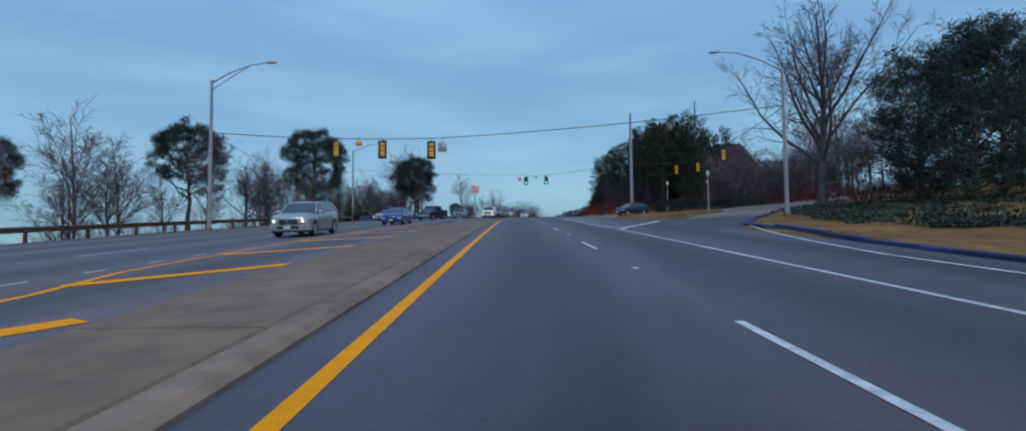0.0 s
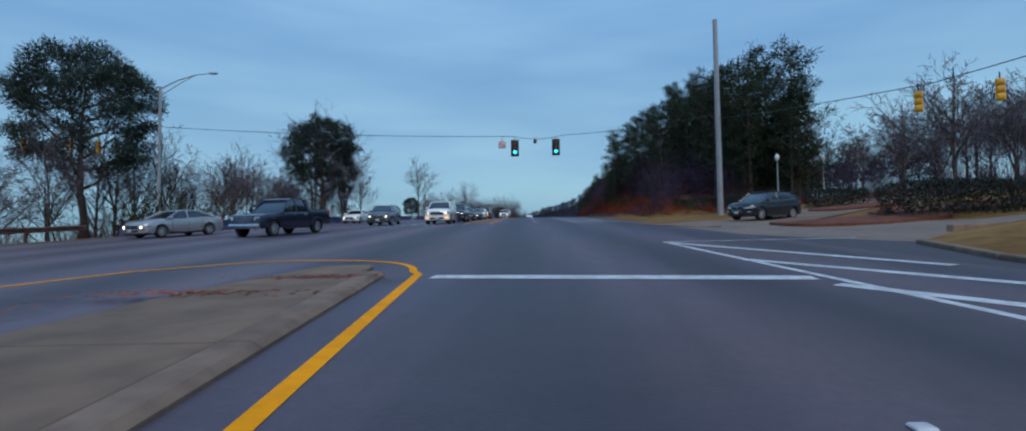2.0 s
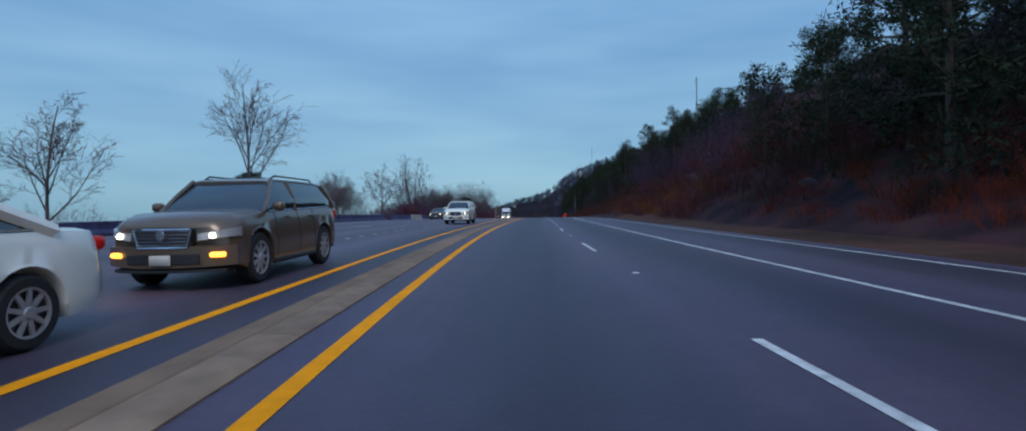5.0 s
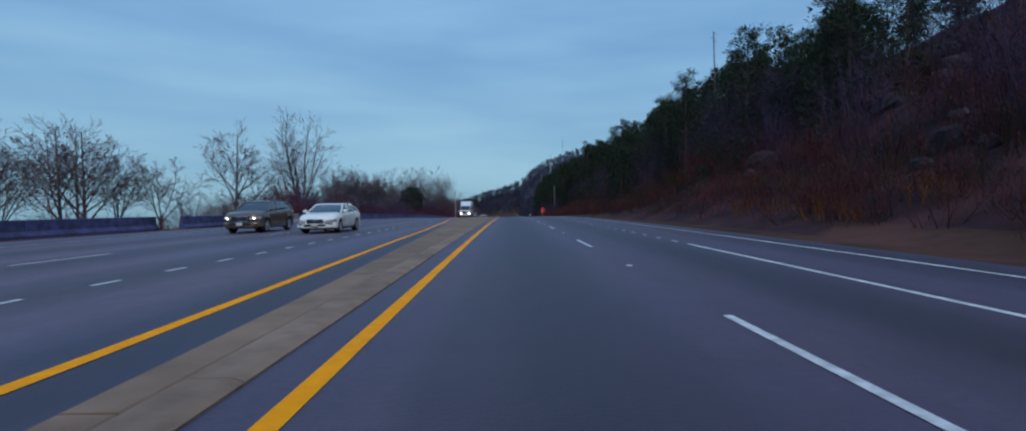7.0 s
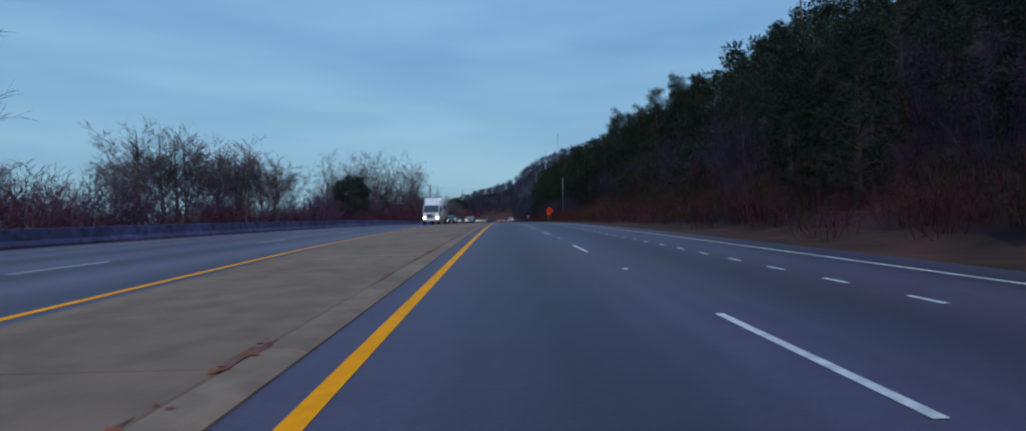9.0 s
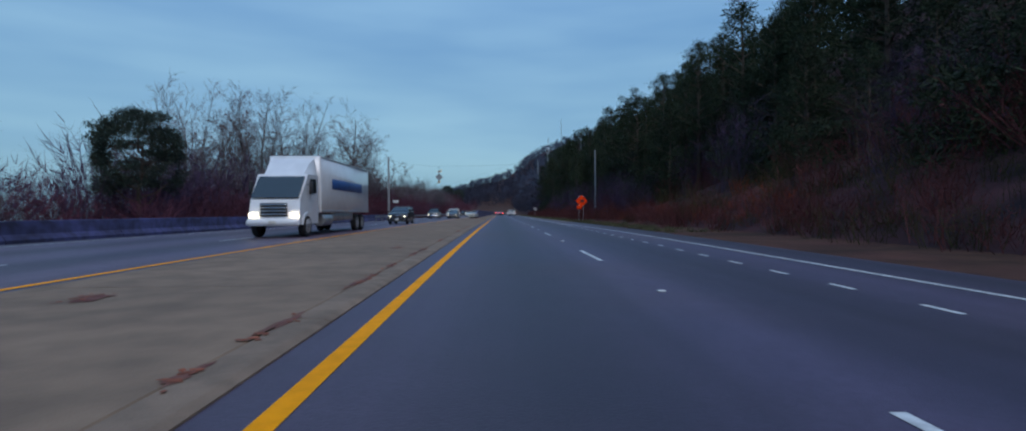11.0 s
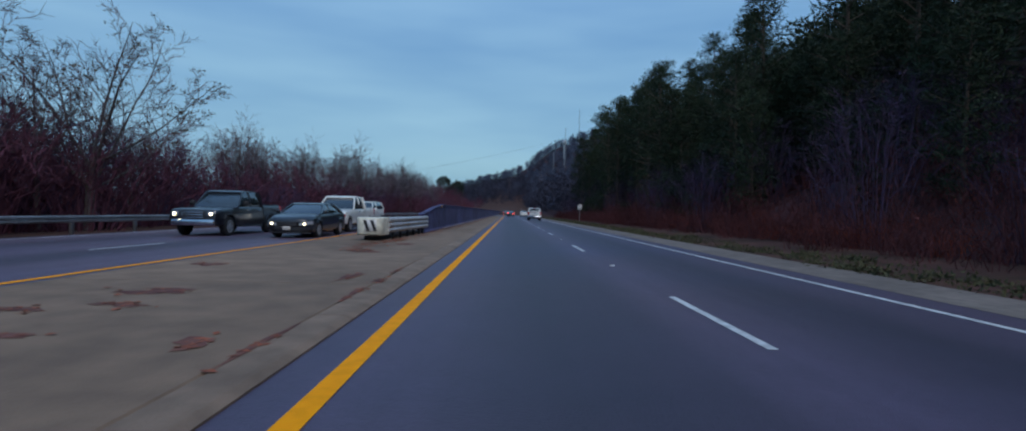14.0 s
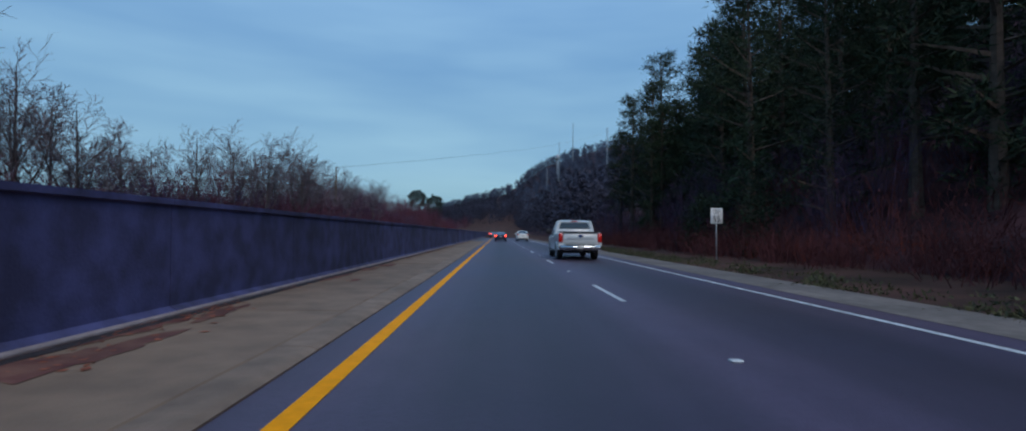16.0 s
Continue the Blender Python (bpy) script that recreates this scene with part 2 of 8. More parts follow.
WIRE = mat("dark_cable", (0.03, 0.03, 0.032), rough=0.6)
SIGY = mat("signal_yellow_paint", (0.75, 0.36, 0.02), rough=0.5, var=0.15, scale=6)
BLACK = mat("matt_black", (0.018, 0.018, 0.02), rough=0.7)
GREENL = mat("lit_green_lens", (0.02, 0.5, 0.45), rough=0.3, emit=(0.05, 0.7, 1.0), power=2.2)
DARKLENS = mat("dark_lens", (0.12, 0.04, 0.015), rough=0.3)
SIGNW = mat("white_sign_sheet", (0.72, 0.72, 0.7), rough=0.45, var=0.12, scale=3)
SIGNR = mat("red_sign_ink", (0.5, 0.04, 0.03), rough=0.5)
ORANGE = mat("fluorescent_orange_sheet", (1.0, 0.055, 0.001), spec=0.15, rough=0.6, var=0.05, scale=3, big=0.04)
SIGNBACK = mat("sign_back_aluminium", (0.36, 0.38, 0.38), rough=0.5, metal=0.5)
BARK = mat("grey_bark", (0.12, 0.1, 0.1), rough=0.95, var=0.45, scale=5, bump=0.5, bscale=14, island=0.15)
PBARK = mat("pine_bark", (0.095, 0.068, 0.052), rough=0.95, var=0.45, scale=5, bump=0.5, bscale=14)
TWIG = mat("bare_twigs", (0.15, 0.118, 0.13), rough=0.95, var=0.3, scale=2, island=0.3)
TWIGP = mat("plum_grey_twigs", (0.082, 0.056, 0.1), rough=0.95, var=0.3, scale=2, island=0.35, spec=0.1)
THICKET = mat("maroon_thicket_twigs", (0.14, 0.055, 0.08), rough=0.95, var=0.4, scale=0.8, island=0.4, spec=0.1)
NEEDLE = mat("pine_needles", (0.034, 0.052, 0.026), rough=0.75, var=0.45, scale=1.2, island=0.45, spec=0.2)
NEEDLE2 = mat("dark_evergreen_leaves", (0.038, 0.058, 0.042), rough=0.6, var=0.4, scale=1.2, island=0.4, spec=0.25)
WITHERED = mat("withered_leaves", (0.13, 0.10, 0.05), rough=0.9, var=0.4, scale=2, island=0.4, spec=0.1)
BRUSH = mat("russet_brush", (0.13, 0.045, 0.047), rough=0.95, var=0.4, scale=1.5, island=0.45, spec=0.1)
BRUSHG = mat("olive_brush", (0.06, 0.055, 0.026), rough=0.95, var=0.4, scale=1.5, island=0.4, spec=0.1)
GRASS = mat("olive_verge_grass", (0.085, 0.085, 0.045), rough=0.9, var=0.4, scale=3, island=0.4, spec=0.1)
HEDGE = mat("clipped_hedge_leaves", (0.02, 0.03, 0.017), rough=0.7, var=0.4, scale=3, island=0.4)
MULCH = mat("red_mulch", (0.2, 0.062, 0.03), rough=0.95, var=0.45, scale=6, bump=0.7, bscale=18)
LEAF = mat("fallen_leaves", (0.34, 0.095, 0.045), rough=0.95, var=0.5, scale=5, bump=0.6, bscale=20, island=0.3)
ROCK = mat("cut_rock", (0.055, 0.038, 0.044), rough=0.9, var=0.5, scale=1.2, bump=0.8, bscale=5, big=0.3, island=0.2)
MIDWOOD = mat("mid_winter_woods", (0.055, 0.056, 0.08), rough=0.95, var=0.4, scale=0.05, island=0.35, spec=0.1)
# distance haze over the far hills is put into this blue-grey base colour
HAZEWOOD = mat("far_winter_woods", (0.095, 0.115, 0.165), rough=0.95, var=0.4, scale=0.05, island=0.35, spec=0.1)
RUSTY = mat("rust_red_brush", (0.32, 0.06, 0.022), rough=0.95, var=0.4, scale=1.5, island=0.4, spec=0.1)
FLAME = mat("yellow_orange_brush", (0.26, 0.1, 0.018), rough=0.95, var=0.4, scale=1.5, island=0.4, spec=0.1)
SHOULDER = mat("worn_shoulder", (0.19, 0.155, 0.13), rough=0.92, var=0.3, scale=4, bump=0.4, bscale=30)
TYRE = mat("tyre_rubber", (0.02, 0.02, 0.021), rough=0.85)
RIM = mat("alloy_rim", (0.5, 0.51, 0.53), rough=0.35, metal=0.5)
CHROME = mat("bright_trim", (0.6, 0.62, 0.64), rough=0.15, metal=1.0)
PLASTIC = mat("dark_plastic", (0.025, 0.025, 0.028), rough=0.55)
GLASS = glass_mat("tinted_car_glass", (0.018, 0.024, 0.03))
LAMPW = mat("lit_headlamp", (0.8, 0.8, 0.8), rough=0.2, emit=(1.0, 0.85, 0.55), power=7.0)
LAMPA = mat("lit_amber_lamp", (0.9, 0.4, 0.05), rough=0.3, emit=(1.0, 0.42, 0.05), power=3.0)
LAMPO = mat("unlit_headlamp", (0.34, 0.35, 0.37), rough=0.08, spec=0.9, coat=0.8)
TAIL = mat("red_tail_lens", (0.42, 0.012, 0.01), rough=0.2, emit=(1.0, 0.03, 0.015), power=0.06)
BRAKE = mat("lit_brake_lamp", (0.6, 0.02, 0.01), rough=0.2, emit=(1.0, 0.05, 0.02), power=11.0)
PLATE = mat("plate_sheet", (0.62, 0.6, 0.55), rough=0.5)
GLOBE = mat("white_lamp_globe", (0.8, 0.8, 0.78), rough=0.35)


def paint(name, rgb, metal=0.0):
    return mat(name, rgb, rough=0.32, metal=metal, var=0.08, scale=2, big=0.06, coat=0.7)


# ---------------------------------------------------------------- mesh helpers
class Shape:
    """Collects vertices and faces for one mesh."""

    def __init__(self):
        self.v, self.f = [], []

    def add(self, verts, faces):
        o = len(self.v)
        self.v.extend([tuple(p) for p in verts])
        self.f.extend([tuple(o + i for i in f) for f in faces])
        return self

    def loft(self, rings, close=True, caps=True):
        """Skins a list of equally long rings."""
        o, k = len(self.v), len(rings[0])
        for r in rings:
            self.v.extend([tuple(p) for p in r])
        for i in range(len(rings) - 1):
            for j in range(k if close else k - 1):
                a, b = o + i * k + j, o + i * k + (j + 1) % k
                self.f.append((a, b, b + k, a + k))
        if caps and close:
            self.f.append(tuple(o + j for j in reversed(range(k))))
            self.f.append(tuple(o + (len(rings) - 1) * k + j for j in range(k)))
        return self

    def box(self, c, s, b=0.0, rz=0.0):
        """A box with chamfered edges: centre, full sizes, chamfer, turn about z in degrees."""
        hx, hy, hz = s[0] / 2, s[1] / 2, s[2] / 2
        b = max(min(b, hx * 0.9, hy * 0.9, hz * 0.9), 0.0)
        ca, sa = math.cos(radians(rz)), math.sin(radians(rz))

        def ring(z, i):
            x, y = hx - i, hy - i
            if b:
                p = [(-x + b, -y), (x - b, -y), (x, -y + b), (x, y - b), (x - b, y), (-x + b, y), (-x, y - b), (-x, -y + b)]
            else:
                p = [(-x, -y), (x, -y), (x, y), (-x, y)]
            return [(c[0] + u * ca - w * sa, c[1] + u * sa + w * ca, c[2] + z) for u, w in p]
        if b:
            self.loft([ring(-hz, b * 0.7), ring(-hz + b, 0), ring(hz - b, 0), ring(hz, b * 0.7)])
        else:
            self.loft([ring(-hz, 0), ring(hz, 0)])
        return self

    def tube(self, pts, radii, sides=6, caps=True):
        """A round tube along points."""
        if not hasattr(radii, "__len__"):
            radii = [radii] * len(pts)
        pts = [Vector(p) for p in pts]
        rings = []
        for i, p in enumerate(pts):
            d = (pts[min(i + 1, len(pts) - 1)] - pts[max(i - 1, 0)]).normalized()
            u = d.cross(Vector((0, 0, 1)) if abs(d.z) < 0.9 else Vector((0, 1, 0))).normalized()
            w = d.cross(u)
            rings.append([p + (u * math.cos(a) + w * math.sin(a)) * radii[i]
                          for a in (2 * math.pi * k / sides for k in range(sides))])
        return self.loft(rings, caps=caps)

    def cyl(self, c, r, h, axis="z", sides=20, bev=0.0):
        """A cylinder centred at c, with bevelled rims."""
        prof = [(r - bev, -h / 2), (r, -h / 2 + bev), (r, h / 2 - bev), (r - bev, h / 2)] if bev else [(r, -h / 2), (r, h / 2)]
        rings = []
        for rr, z in prof:
            ring = []
            for k in range(sides):
                a = 2 * math.pi * k / sides
                x, y = rr * math.cos(a), rr * math.sin(a)
                ring.append({"z": (c[0] + x, c[1] + y, c[2] + z), "x": (c[0] + z, c[1] + x, c[2] + y),
                             "y": (c[0] + y, c[1] + z, c[2] + x)}[axis])
            rings.append(ring)
        return self.loft(rings)

    def mesh(self, name, smooth=False):
        me = bpy.data.meshes.new(name)
        me.from_pydata(self.v, [], self.f)
        if smooth:
            me.polygons.foreach_set("use_smooth", [True] * len(me.polygons))
            me.set_sharp_from_angle(angle=radians(38))
        me.update()
        return me


def part(name, shape, material, parent=None, label="", smooth=True):
    """One mesh object from a Shape or a mesh, under a thing or a part."""
    me = shape.mesh(name, smooth) if isinstance(shape, Shape) else shape
    if not me.materials:
        me.materials.append(material)
    ob = new(name, me)
    if parent is not None:
        ob.parent = parent
    if label:
        tagged(ob, label)
    return ob


def thing(name, label, category, group="", kind="", at=None):
    ob = new(name)
    ob.empty_display_size = 0.2
    tagged(ob, label, category, group, kind)
    if at is not None:
        ob.matrix_world = at
    return ob


def structure(name, shape, material, label, category, smooth=False):
    return tagged(part(name, shape, material, None, "", smooth), label, category, kind="structure")


# ---------------------------------------------------------------- plan of the road
def bend(y):
    """Sideways offset of the road: it bears gently right before the second crossing, then runs straight."""
    return 0.0607 * 8 * float(np.logaddexp(0, (60 - y) / 8))


def lerp(y, ys, xs):
    return float(np.interp(y, ys, xs))


def smooth01(a):
    a = min(max(a, 0.0), 1.0)
    return a * a * (3 - 2 * a)


def road_left(y):
    return lerp(y, [-60, 20, 48, 110, 150, 235, 290, 340, 900], [-23.5, -23.2, -22.6, -22.0, -21.5, -21.0, -18.2, -17.6, -17.6]) + bend(y)


def road_right(y):
    return lerp(y, [-60, 20, 26, 30, 34, 43, 45, 57, 60, 80, 84, 100, 150, 215, 300, 345, 900],
                [9.6, 9.6, 10.6, 12.5, 14, 14, 9.6, 9.6, 13, 13, 9.2, 8.8, 8.4, 8.3, 7.6, 7.2, 7.2]) + bend(y)


def height(x, y):
    """Ground level: flat along the road, a steep wooded hill on one side, falling away on the other."""
    x0 = x - bend(min(y, 60)) if y < 60 else x
    z = -0.05
    n1 = noise.noise((x * 0.05, y * 0.05, 1.0))
    n2 = noise.noise((x * 0.22, y * 0.22, 4.0))
    if x0 > 9.0:
        k = smooth01((y - 84 - 1.55 * min(max(x0 - 15, 0), 14) - 2.6 * max(x0 - 29, 0)) / 34)
        foot = lerp(y, [80, 100, 150, 200, 290, 330, 480, 900], [16, 12.5, 11.5, 10.5, 12, 13, 14, 14])
        d = max(x0 - foot, 0.0)
        late = smooth01((y - 270) / 60)
        steep = (0.56 * min(d, 14) + 0.52 * max(min(d, 75) - 14, 0)) * (1 - late) + late * (0.42 * min(d, 14) + lerp(y, [300, 440, 600], [0.72, 0.66, 0.43]) * max(min(d, 70) - 14, 0))
        if d > 70:
            steep += 0.1 * min(d - 70, 300)
        steep *= lerp(y, [130, 152, 188, 225, 260, 300], [1.0, 1.12, 1.12, 0.9, 0.88, 1.0])
        mild = 0.07 * max(min(x0 - 15, 60), 0)
        hill = (steep + (n1 * 2.4 + n2 * 0.9) * smooth01(d / 8)) 
        z += k * hill + (1 - k) * (mild + n2 * 0.15 * smooth01((x0 - 14) / 10))
        z += 0.12 * smooth01((x0 - lerp(y, [22, 29, 63, 68], [9.0, 14.5, 14.5, 9.0])) / 2.0)
    edge = lerp(y, [-60, 140, 240, 290, 900], [-25.5, -25.5, -25.5, -21.5, -21.5])
    if x0 < edge:
        d = edge - x0
        drop = lerp(y, [0, 240, 300, 900], [0.22, 0.2, 0.06, 0.05])
        z -= drop * min(d, 60) + 0.07 * min(max(d - 60, 0), 2600) - n2 * 0.3 * smooth01(d / 6)
    z += 3 * math.exp(-((x - 95) / 62) ** 2 - ((y - 960) / 170) ** 2)      # the knoll that carries the masts
    # the brushy bank beyond the barrier
    z += 8.5 * smooth01((-22.5 - x) / 13) * smooth01((y - 440) / 90) * (1 - smooth01((y - 660) / 80)) * (1 - smooth01((-48 - x) / 40))
    # the far ridge that closes the valley
    ex, ey = (x - 275) / 400, (y - 1450) / 520
    r = ex * ex + ey * ey
    if r < 9:
        z += 128 * math.exp(-r * 1.25) * smooth01((y - 500) / 500)
    return z


def build_ground():
    xs = np.unique(np.concatenate([-np.geomspace(90, 4200, 16), np.arange(-88, -24, 4.0), np.arange(-24, 11, 7.0), np.arange(10, 60, 1.6),
                                   np.arange(60, 130, 5.0), np.geomspace(132, 4200, 20)]))
    ys = np.unique(np.concatenate([-np.geomspace(60, 3000, 10), np.arange(-56, 470, 3.2), np.arange(470, 900, 14.0), np.geomspace(900, 4600, 26)]))
    verts = [(x, y, height(x, y)) for y in ys for x in xs]
    k = len(xs)
    faces = [(j * k + i, j * k + i + 1, (j + 1) * k + i + 1, (j + 1) * k + i) for j in range(len(ys) - 1) for i in range(k - 1)]
    s = Shape()
    s.v, s.f = verts, faces
    ob = structure("ground", s, GROUND, "dormant brown grass, leaf litter and rock beside the highway", "ground", True)
    return ob


def strip(ys, left, right, z, dz=0.0):
    """A ribbon along the road between two offset functions."""
    s = Shape()
    for y in ys:
        s.v.append((left(y), y, z))
        s.v.append((right(y), y, z))
    for i in range(len(ys) - 1):
        s.f.append((2 * i, 2 * i + 1, 2 * i + 3, 2 * i + 2))
    return s


def build_road():
    s = Shape()
    ys = list(np.arange(-60, 320, 2.0)) + list(np.arange(320, 901, 10.0))
    cols = 7
    for y in ys:
        a, b = road_left(y), road_right(y)
        for i in range(cols):
            s.v.append((a + (b - a) * i / (cols - 1), y, 0.0))
    for j in range(len(ys) - 1):
        for i in range(cols - 1):
            s.f.append((j * cols + i, j * cols + i + 1, (j + 1) * cols + i + 1, (j + 1) * cols + i))
    me = s.mesh("road")
    uv = me.uv_layers.new(name="lane")
    for lp in me.loops:
        v = me.vertices[lp.vertex_index].co
        uv.data[lp.index].uv = ((v.x - bend(v.y) + 1.894) / 3.66 + 0.42, v.y)
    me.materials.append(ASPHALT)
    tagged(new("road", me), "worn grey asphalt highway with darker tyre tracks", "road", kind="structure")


def line(name, path, width, material, label, z=0.006):
    """A painted line along a path of (x, y) points."""
    s = Shape()
    pts = [Vector((p[0], p[1], 0)) for p in path]
    for i, p in enumerate(pts):
        d = (pts[min(i + 1, len(pts) - 1)] - pts[max(i - 1, 0)]).normalized()
        nrm = Vector((d.y, -d.x, 0)) * (width / 2)
        s.v.append((p.x - nrm.x, p.y - nrm.y, z))
        s.v.append((p.x + nrm.x, p.y + nrm.y, z))
    for i in range(len(pts) - 1):
        s.f.append((2 * i, 2 * i + 1, 2 * i + 3, 2 * i + 2))
    return structure(name, s, material, label, "road marking")


def along(x, y0, y1, step=4.0):
    n = max(int((y1 - y0) / min(step, 3.0)), 1)
    return [((x(y) if callable(x) else x) + bend(y), y) for y in (y0 + (y1 - y0) * i / n for i in range(n + 1))]


def dashes(x, y0, y1, length, period, width, phase=0.0, label="broken white lane line", group="lane dashes"):
    """Separate dashes; the mesh of one straight dash is shared."""
    me = None
    y = y0 + (phase - y0) % period
    made = []
    while y < y1:
        if me is None:
            s = Shape()
            s.v = [(-width / 2, -length, 0), (width / 2, -length, 0), (width / 2, 0, 0), (-width / 2, 0, 0)]
            s.f = [(0, 1, 2, 3)]
            me = s.mesh("lane_dash")
            me.materials.append(WHITE)
        ob = new("lane_dash", me)
        a = math.degrees(math.atan((bend(y) - bend(y - length)) / length))
        ob.matrix_world = pose((x(y) if callable(x) else x) + bend(y), y, 0.006, 0, 0, -a)
        tagged(ob, label, "road marking", group, "structure")
        made.append(ob)
        y += period
    return made


LX = -1.894   # inner yellow line
DX = 1.766    # broken lane line


def edge_x(y):
    return lerp(y, [0, 140, 200, 300, 318, 900], [4.76, 4.72, 4.62, 4.62, 5.05, 5.05])


def median_left(y):
    """Left edge of the paved median past the second crossing."""
    return lerp(y, [83, 95, 150, 165, 190, 205, 216, 228, 245, 900], [-3.5, -3.45, -3.25, -3.5, -4.45, -5.35, -6.3, -7.2, -7.7, -7.7])


def build_markings():
    line("yellow_line_near", along(LX, -40, 52, 3), 0.17, YELLOW, "solid yellow edge line beside the raised median")
    nose = [(LX + bend(52), 52)] + [(-1.45 - 1.0 * (1 - math.cos(a)) - 2.4 * (a / 1.57) ** 2, 52.2 + 2.9 * math.sin(a)) for a in np.linspace(0.1, 1.57, 12)]
    nose += [(-5.8, 54.9), (-7.6, 53.4), (-8.5, 51.0)]
    line("yellow_line_nose", nose, 0.15, YELLOW, "yellow line curving round the median nose", z=0.009)
    line("yellow_line_hatched", along(lambda y: lerp(y, [-30, 5, 9, 16, 40, 52], [-6.2, -7.6, -8.7, -9.15, -9.1, -8.95]), -30, 51, 3), 0.15, YELLOW, "yellow line edging the hatched turn bay")
    for i in range(10):
        y = -17.0 + 6.0 * i
        x1 = lerp(y + 1, [-30, 5, 9, 16, 40, 52], [-6.2, -7.6, -8.7, -9.15, -9.1, -8.95])
        line("yellow_hatch_bar", [(x1 + bend(y) + 0.2, y), (-5.5 + bend(y + 3.0), y + 3.2)], 0.46, YELLOW, "diagonal yellow hatch bar in the turn bay", z=0.009)
    line("yellow_line_inner", along(LX, 83.7, 900, 30), 0.17, YELLOW, "solid yellow line beside the paved median")
    line("yellow_line_outer", along(lambda y: median_left(y) - 0.5, 84, 900, 6), 0.17, YELLOW, "solid yellow line along the oncoming lanes")
    # broken lane line and its reflectors
    dashes(DX, -30, 50, 3.05, 12.19, 0.105, 3.931)
    dashes(DX, 85, 205, 3.05, 12.19, 0.105, -4.5)
    dashes(DX, 205, 560, 3.05, 12.19, 0.105, -4.35)
    rs = Shape().box((0, 0, 0.012), (0.12, 0.1, 0.022), 0.01)
    rme = rs.mesh("road_reflector")
    rme.materials.append(WHITE)
    for a, b, ph in ((-30, 50, 3.931), (85, 205, -4.5), (205, 480, -4.35)):
        y = a + (ph + 4.57 - a) % 12.19
        while y < b:
            ob = new("road_reflector", rme)
            ob.matrix_world = pose(DX + bend(y), y, 0.0)
            tagged(ob, "small white raised pavement reflector", "road marking", "lane reflectors", "structure")
            y += 12.19
    # edge of the through lanes
    line("white_lane_edge", along(edge_x, -40, 36, 3), 0.12, WHITE, "solid white line beside the turn lane")
    line("white_lane_edge", along(edge_x, 37, 59, 3), 0.16, WHITE, "solid white line beside the painted gore")
    line("white_lane_edge", along(edge_x, 81.6, 176, 5), 0.12, WHITE, "solid white line at the lane edge")
    line("white_lane_edge", along(5.05, 303, 900, 12), 0.12, WHITE, "solid white line at the shoulder")
    dashes(edge_x, 150, 312, 0.6, 1.83, 0.09, 0, "short dotted white line of the merging lane", "dotted lane line")
    line("shoulder_line", along(lambda y: lerp(y, [96, 130, 165, 210, 290, 310], [8.0, 7.7, 7.2, 7.0, 5.9, 5.2]), 96, 306, 5), 0.12, WHITE, "thin white shoulder line", z=0.008)
    line("slip_lane_line", [(10.4, -30), (10.6, 2), (10.65, 7), (10.6, 10.4), (11.1, 14.5), (11.6, 17.3), (12.6, 22), (14.1, 27.5), (17, 31.5), (21, 34.2)], 0.12, WHITE, "white line round the slip lane corner", z=0.013)
    # stop lines and painted gores
    line("stop_line", [(LX + bend(51.4) + 0.3, 51.6), (5.2, 50.6)], 0.45, WHITE, "worn white stop line across two lanes", z=0.0085)
    line("stop_line", [(-4.5, 83.9), (-8.1, 84.2)], 0.55, WHITE, "white stop line of the oncoming turn lane", z=0.0085)
    line("stop_line", [(-8.4, 83.0), (-21, 80.2)], 0.4, WHITE, "white stop line of the oncoming lanes", z=0.0085)
    for x in (-8.2, -11.9, -15.6):
        line("white_lane_line", [(x, 84.6), (x, 94)], 0.12, WHITE, "short solid white line before the stop line", z=0.0085)
    line("gore_line", [(6.95, 25.0), (7.5, 27.2), (8.3, 29.6), (9.2, 31.8), (10.1, 34.2), (11.1, 37.2), (11.8, 39.4)], 0.3, WHITE, "broad white line of the painted gore", z=0.011)
    for a, b in (((6.2, 29.6), (7.6, 28.7)), ((6.0, 33.0), (8.5, 31.7)), ((5.8, 36.0), (9.8, 35.2)), ((5.7, 39.2), (11.3, 38.0)), ((5.55, 42.6), (9.6, 40.6)), ((5.45, 46.4), (8.6, 41.6)), ((5.13, 49.9), (8.4, 44.6)), ((5.3, 53.4), (9.0, 47.3)), ((5.1, 58.8), (8.3, 51.8))):
        line("gore_hatch_bar", [a, b], 0.3, WHITE, "white hatch bar of the painted gore", z=0.009)
    line("gore_line", [(4.9, 82.0), (7.6, 83.0), (9.2, 83.6)], 0.16, WHITE, "white line closing the painted gore", z=0.011)
    line("gore_line", [(5.05, 59.0), (8.0, 59.1), (11.2, 59.2)], 0.14, WHITE, "white line across the end of the painted gore", z=0.011)
    for y, reach in ((85.1, 1.9), (88.9, 2.9), (92.0, 2.9), (95.0, 2.8), (98.4, 2.2)):
        line("gore_hatch_bar", [(4.95, y), (4.95 + reach, y - 1.85 * reach)], 0.22, WHITE, "white hatch bar of the painted gore", z=0.009)
    line("gore_line", [(7.9, 90.0), (7.5, 92), (6.4, 97), (4.95, 103)], 0.14, WHITE, "broad white line tapering to the lane edge", z=0.011)
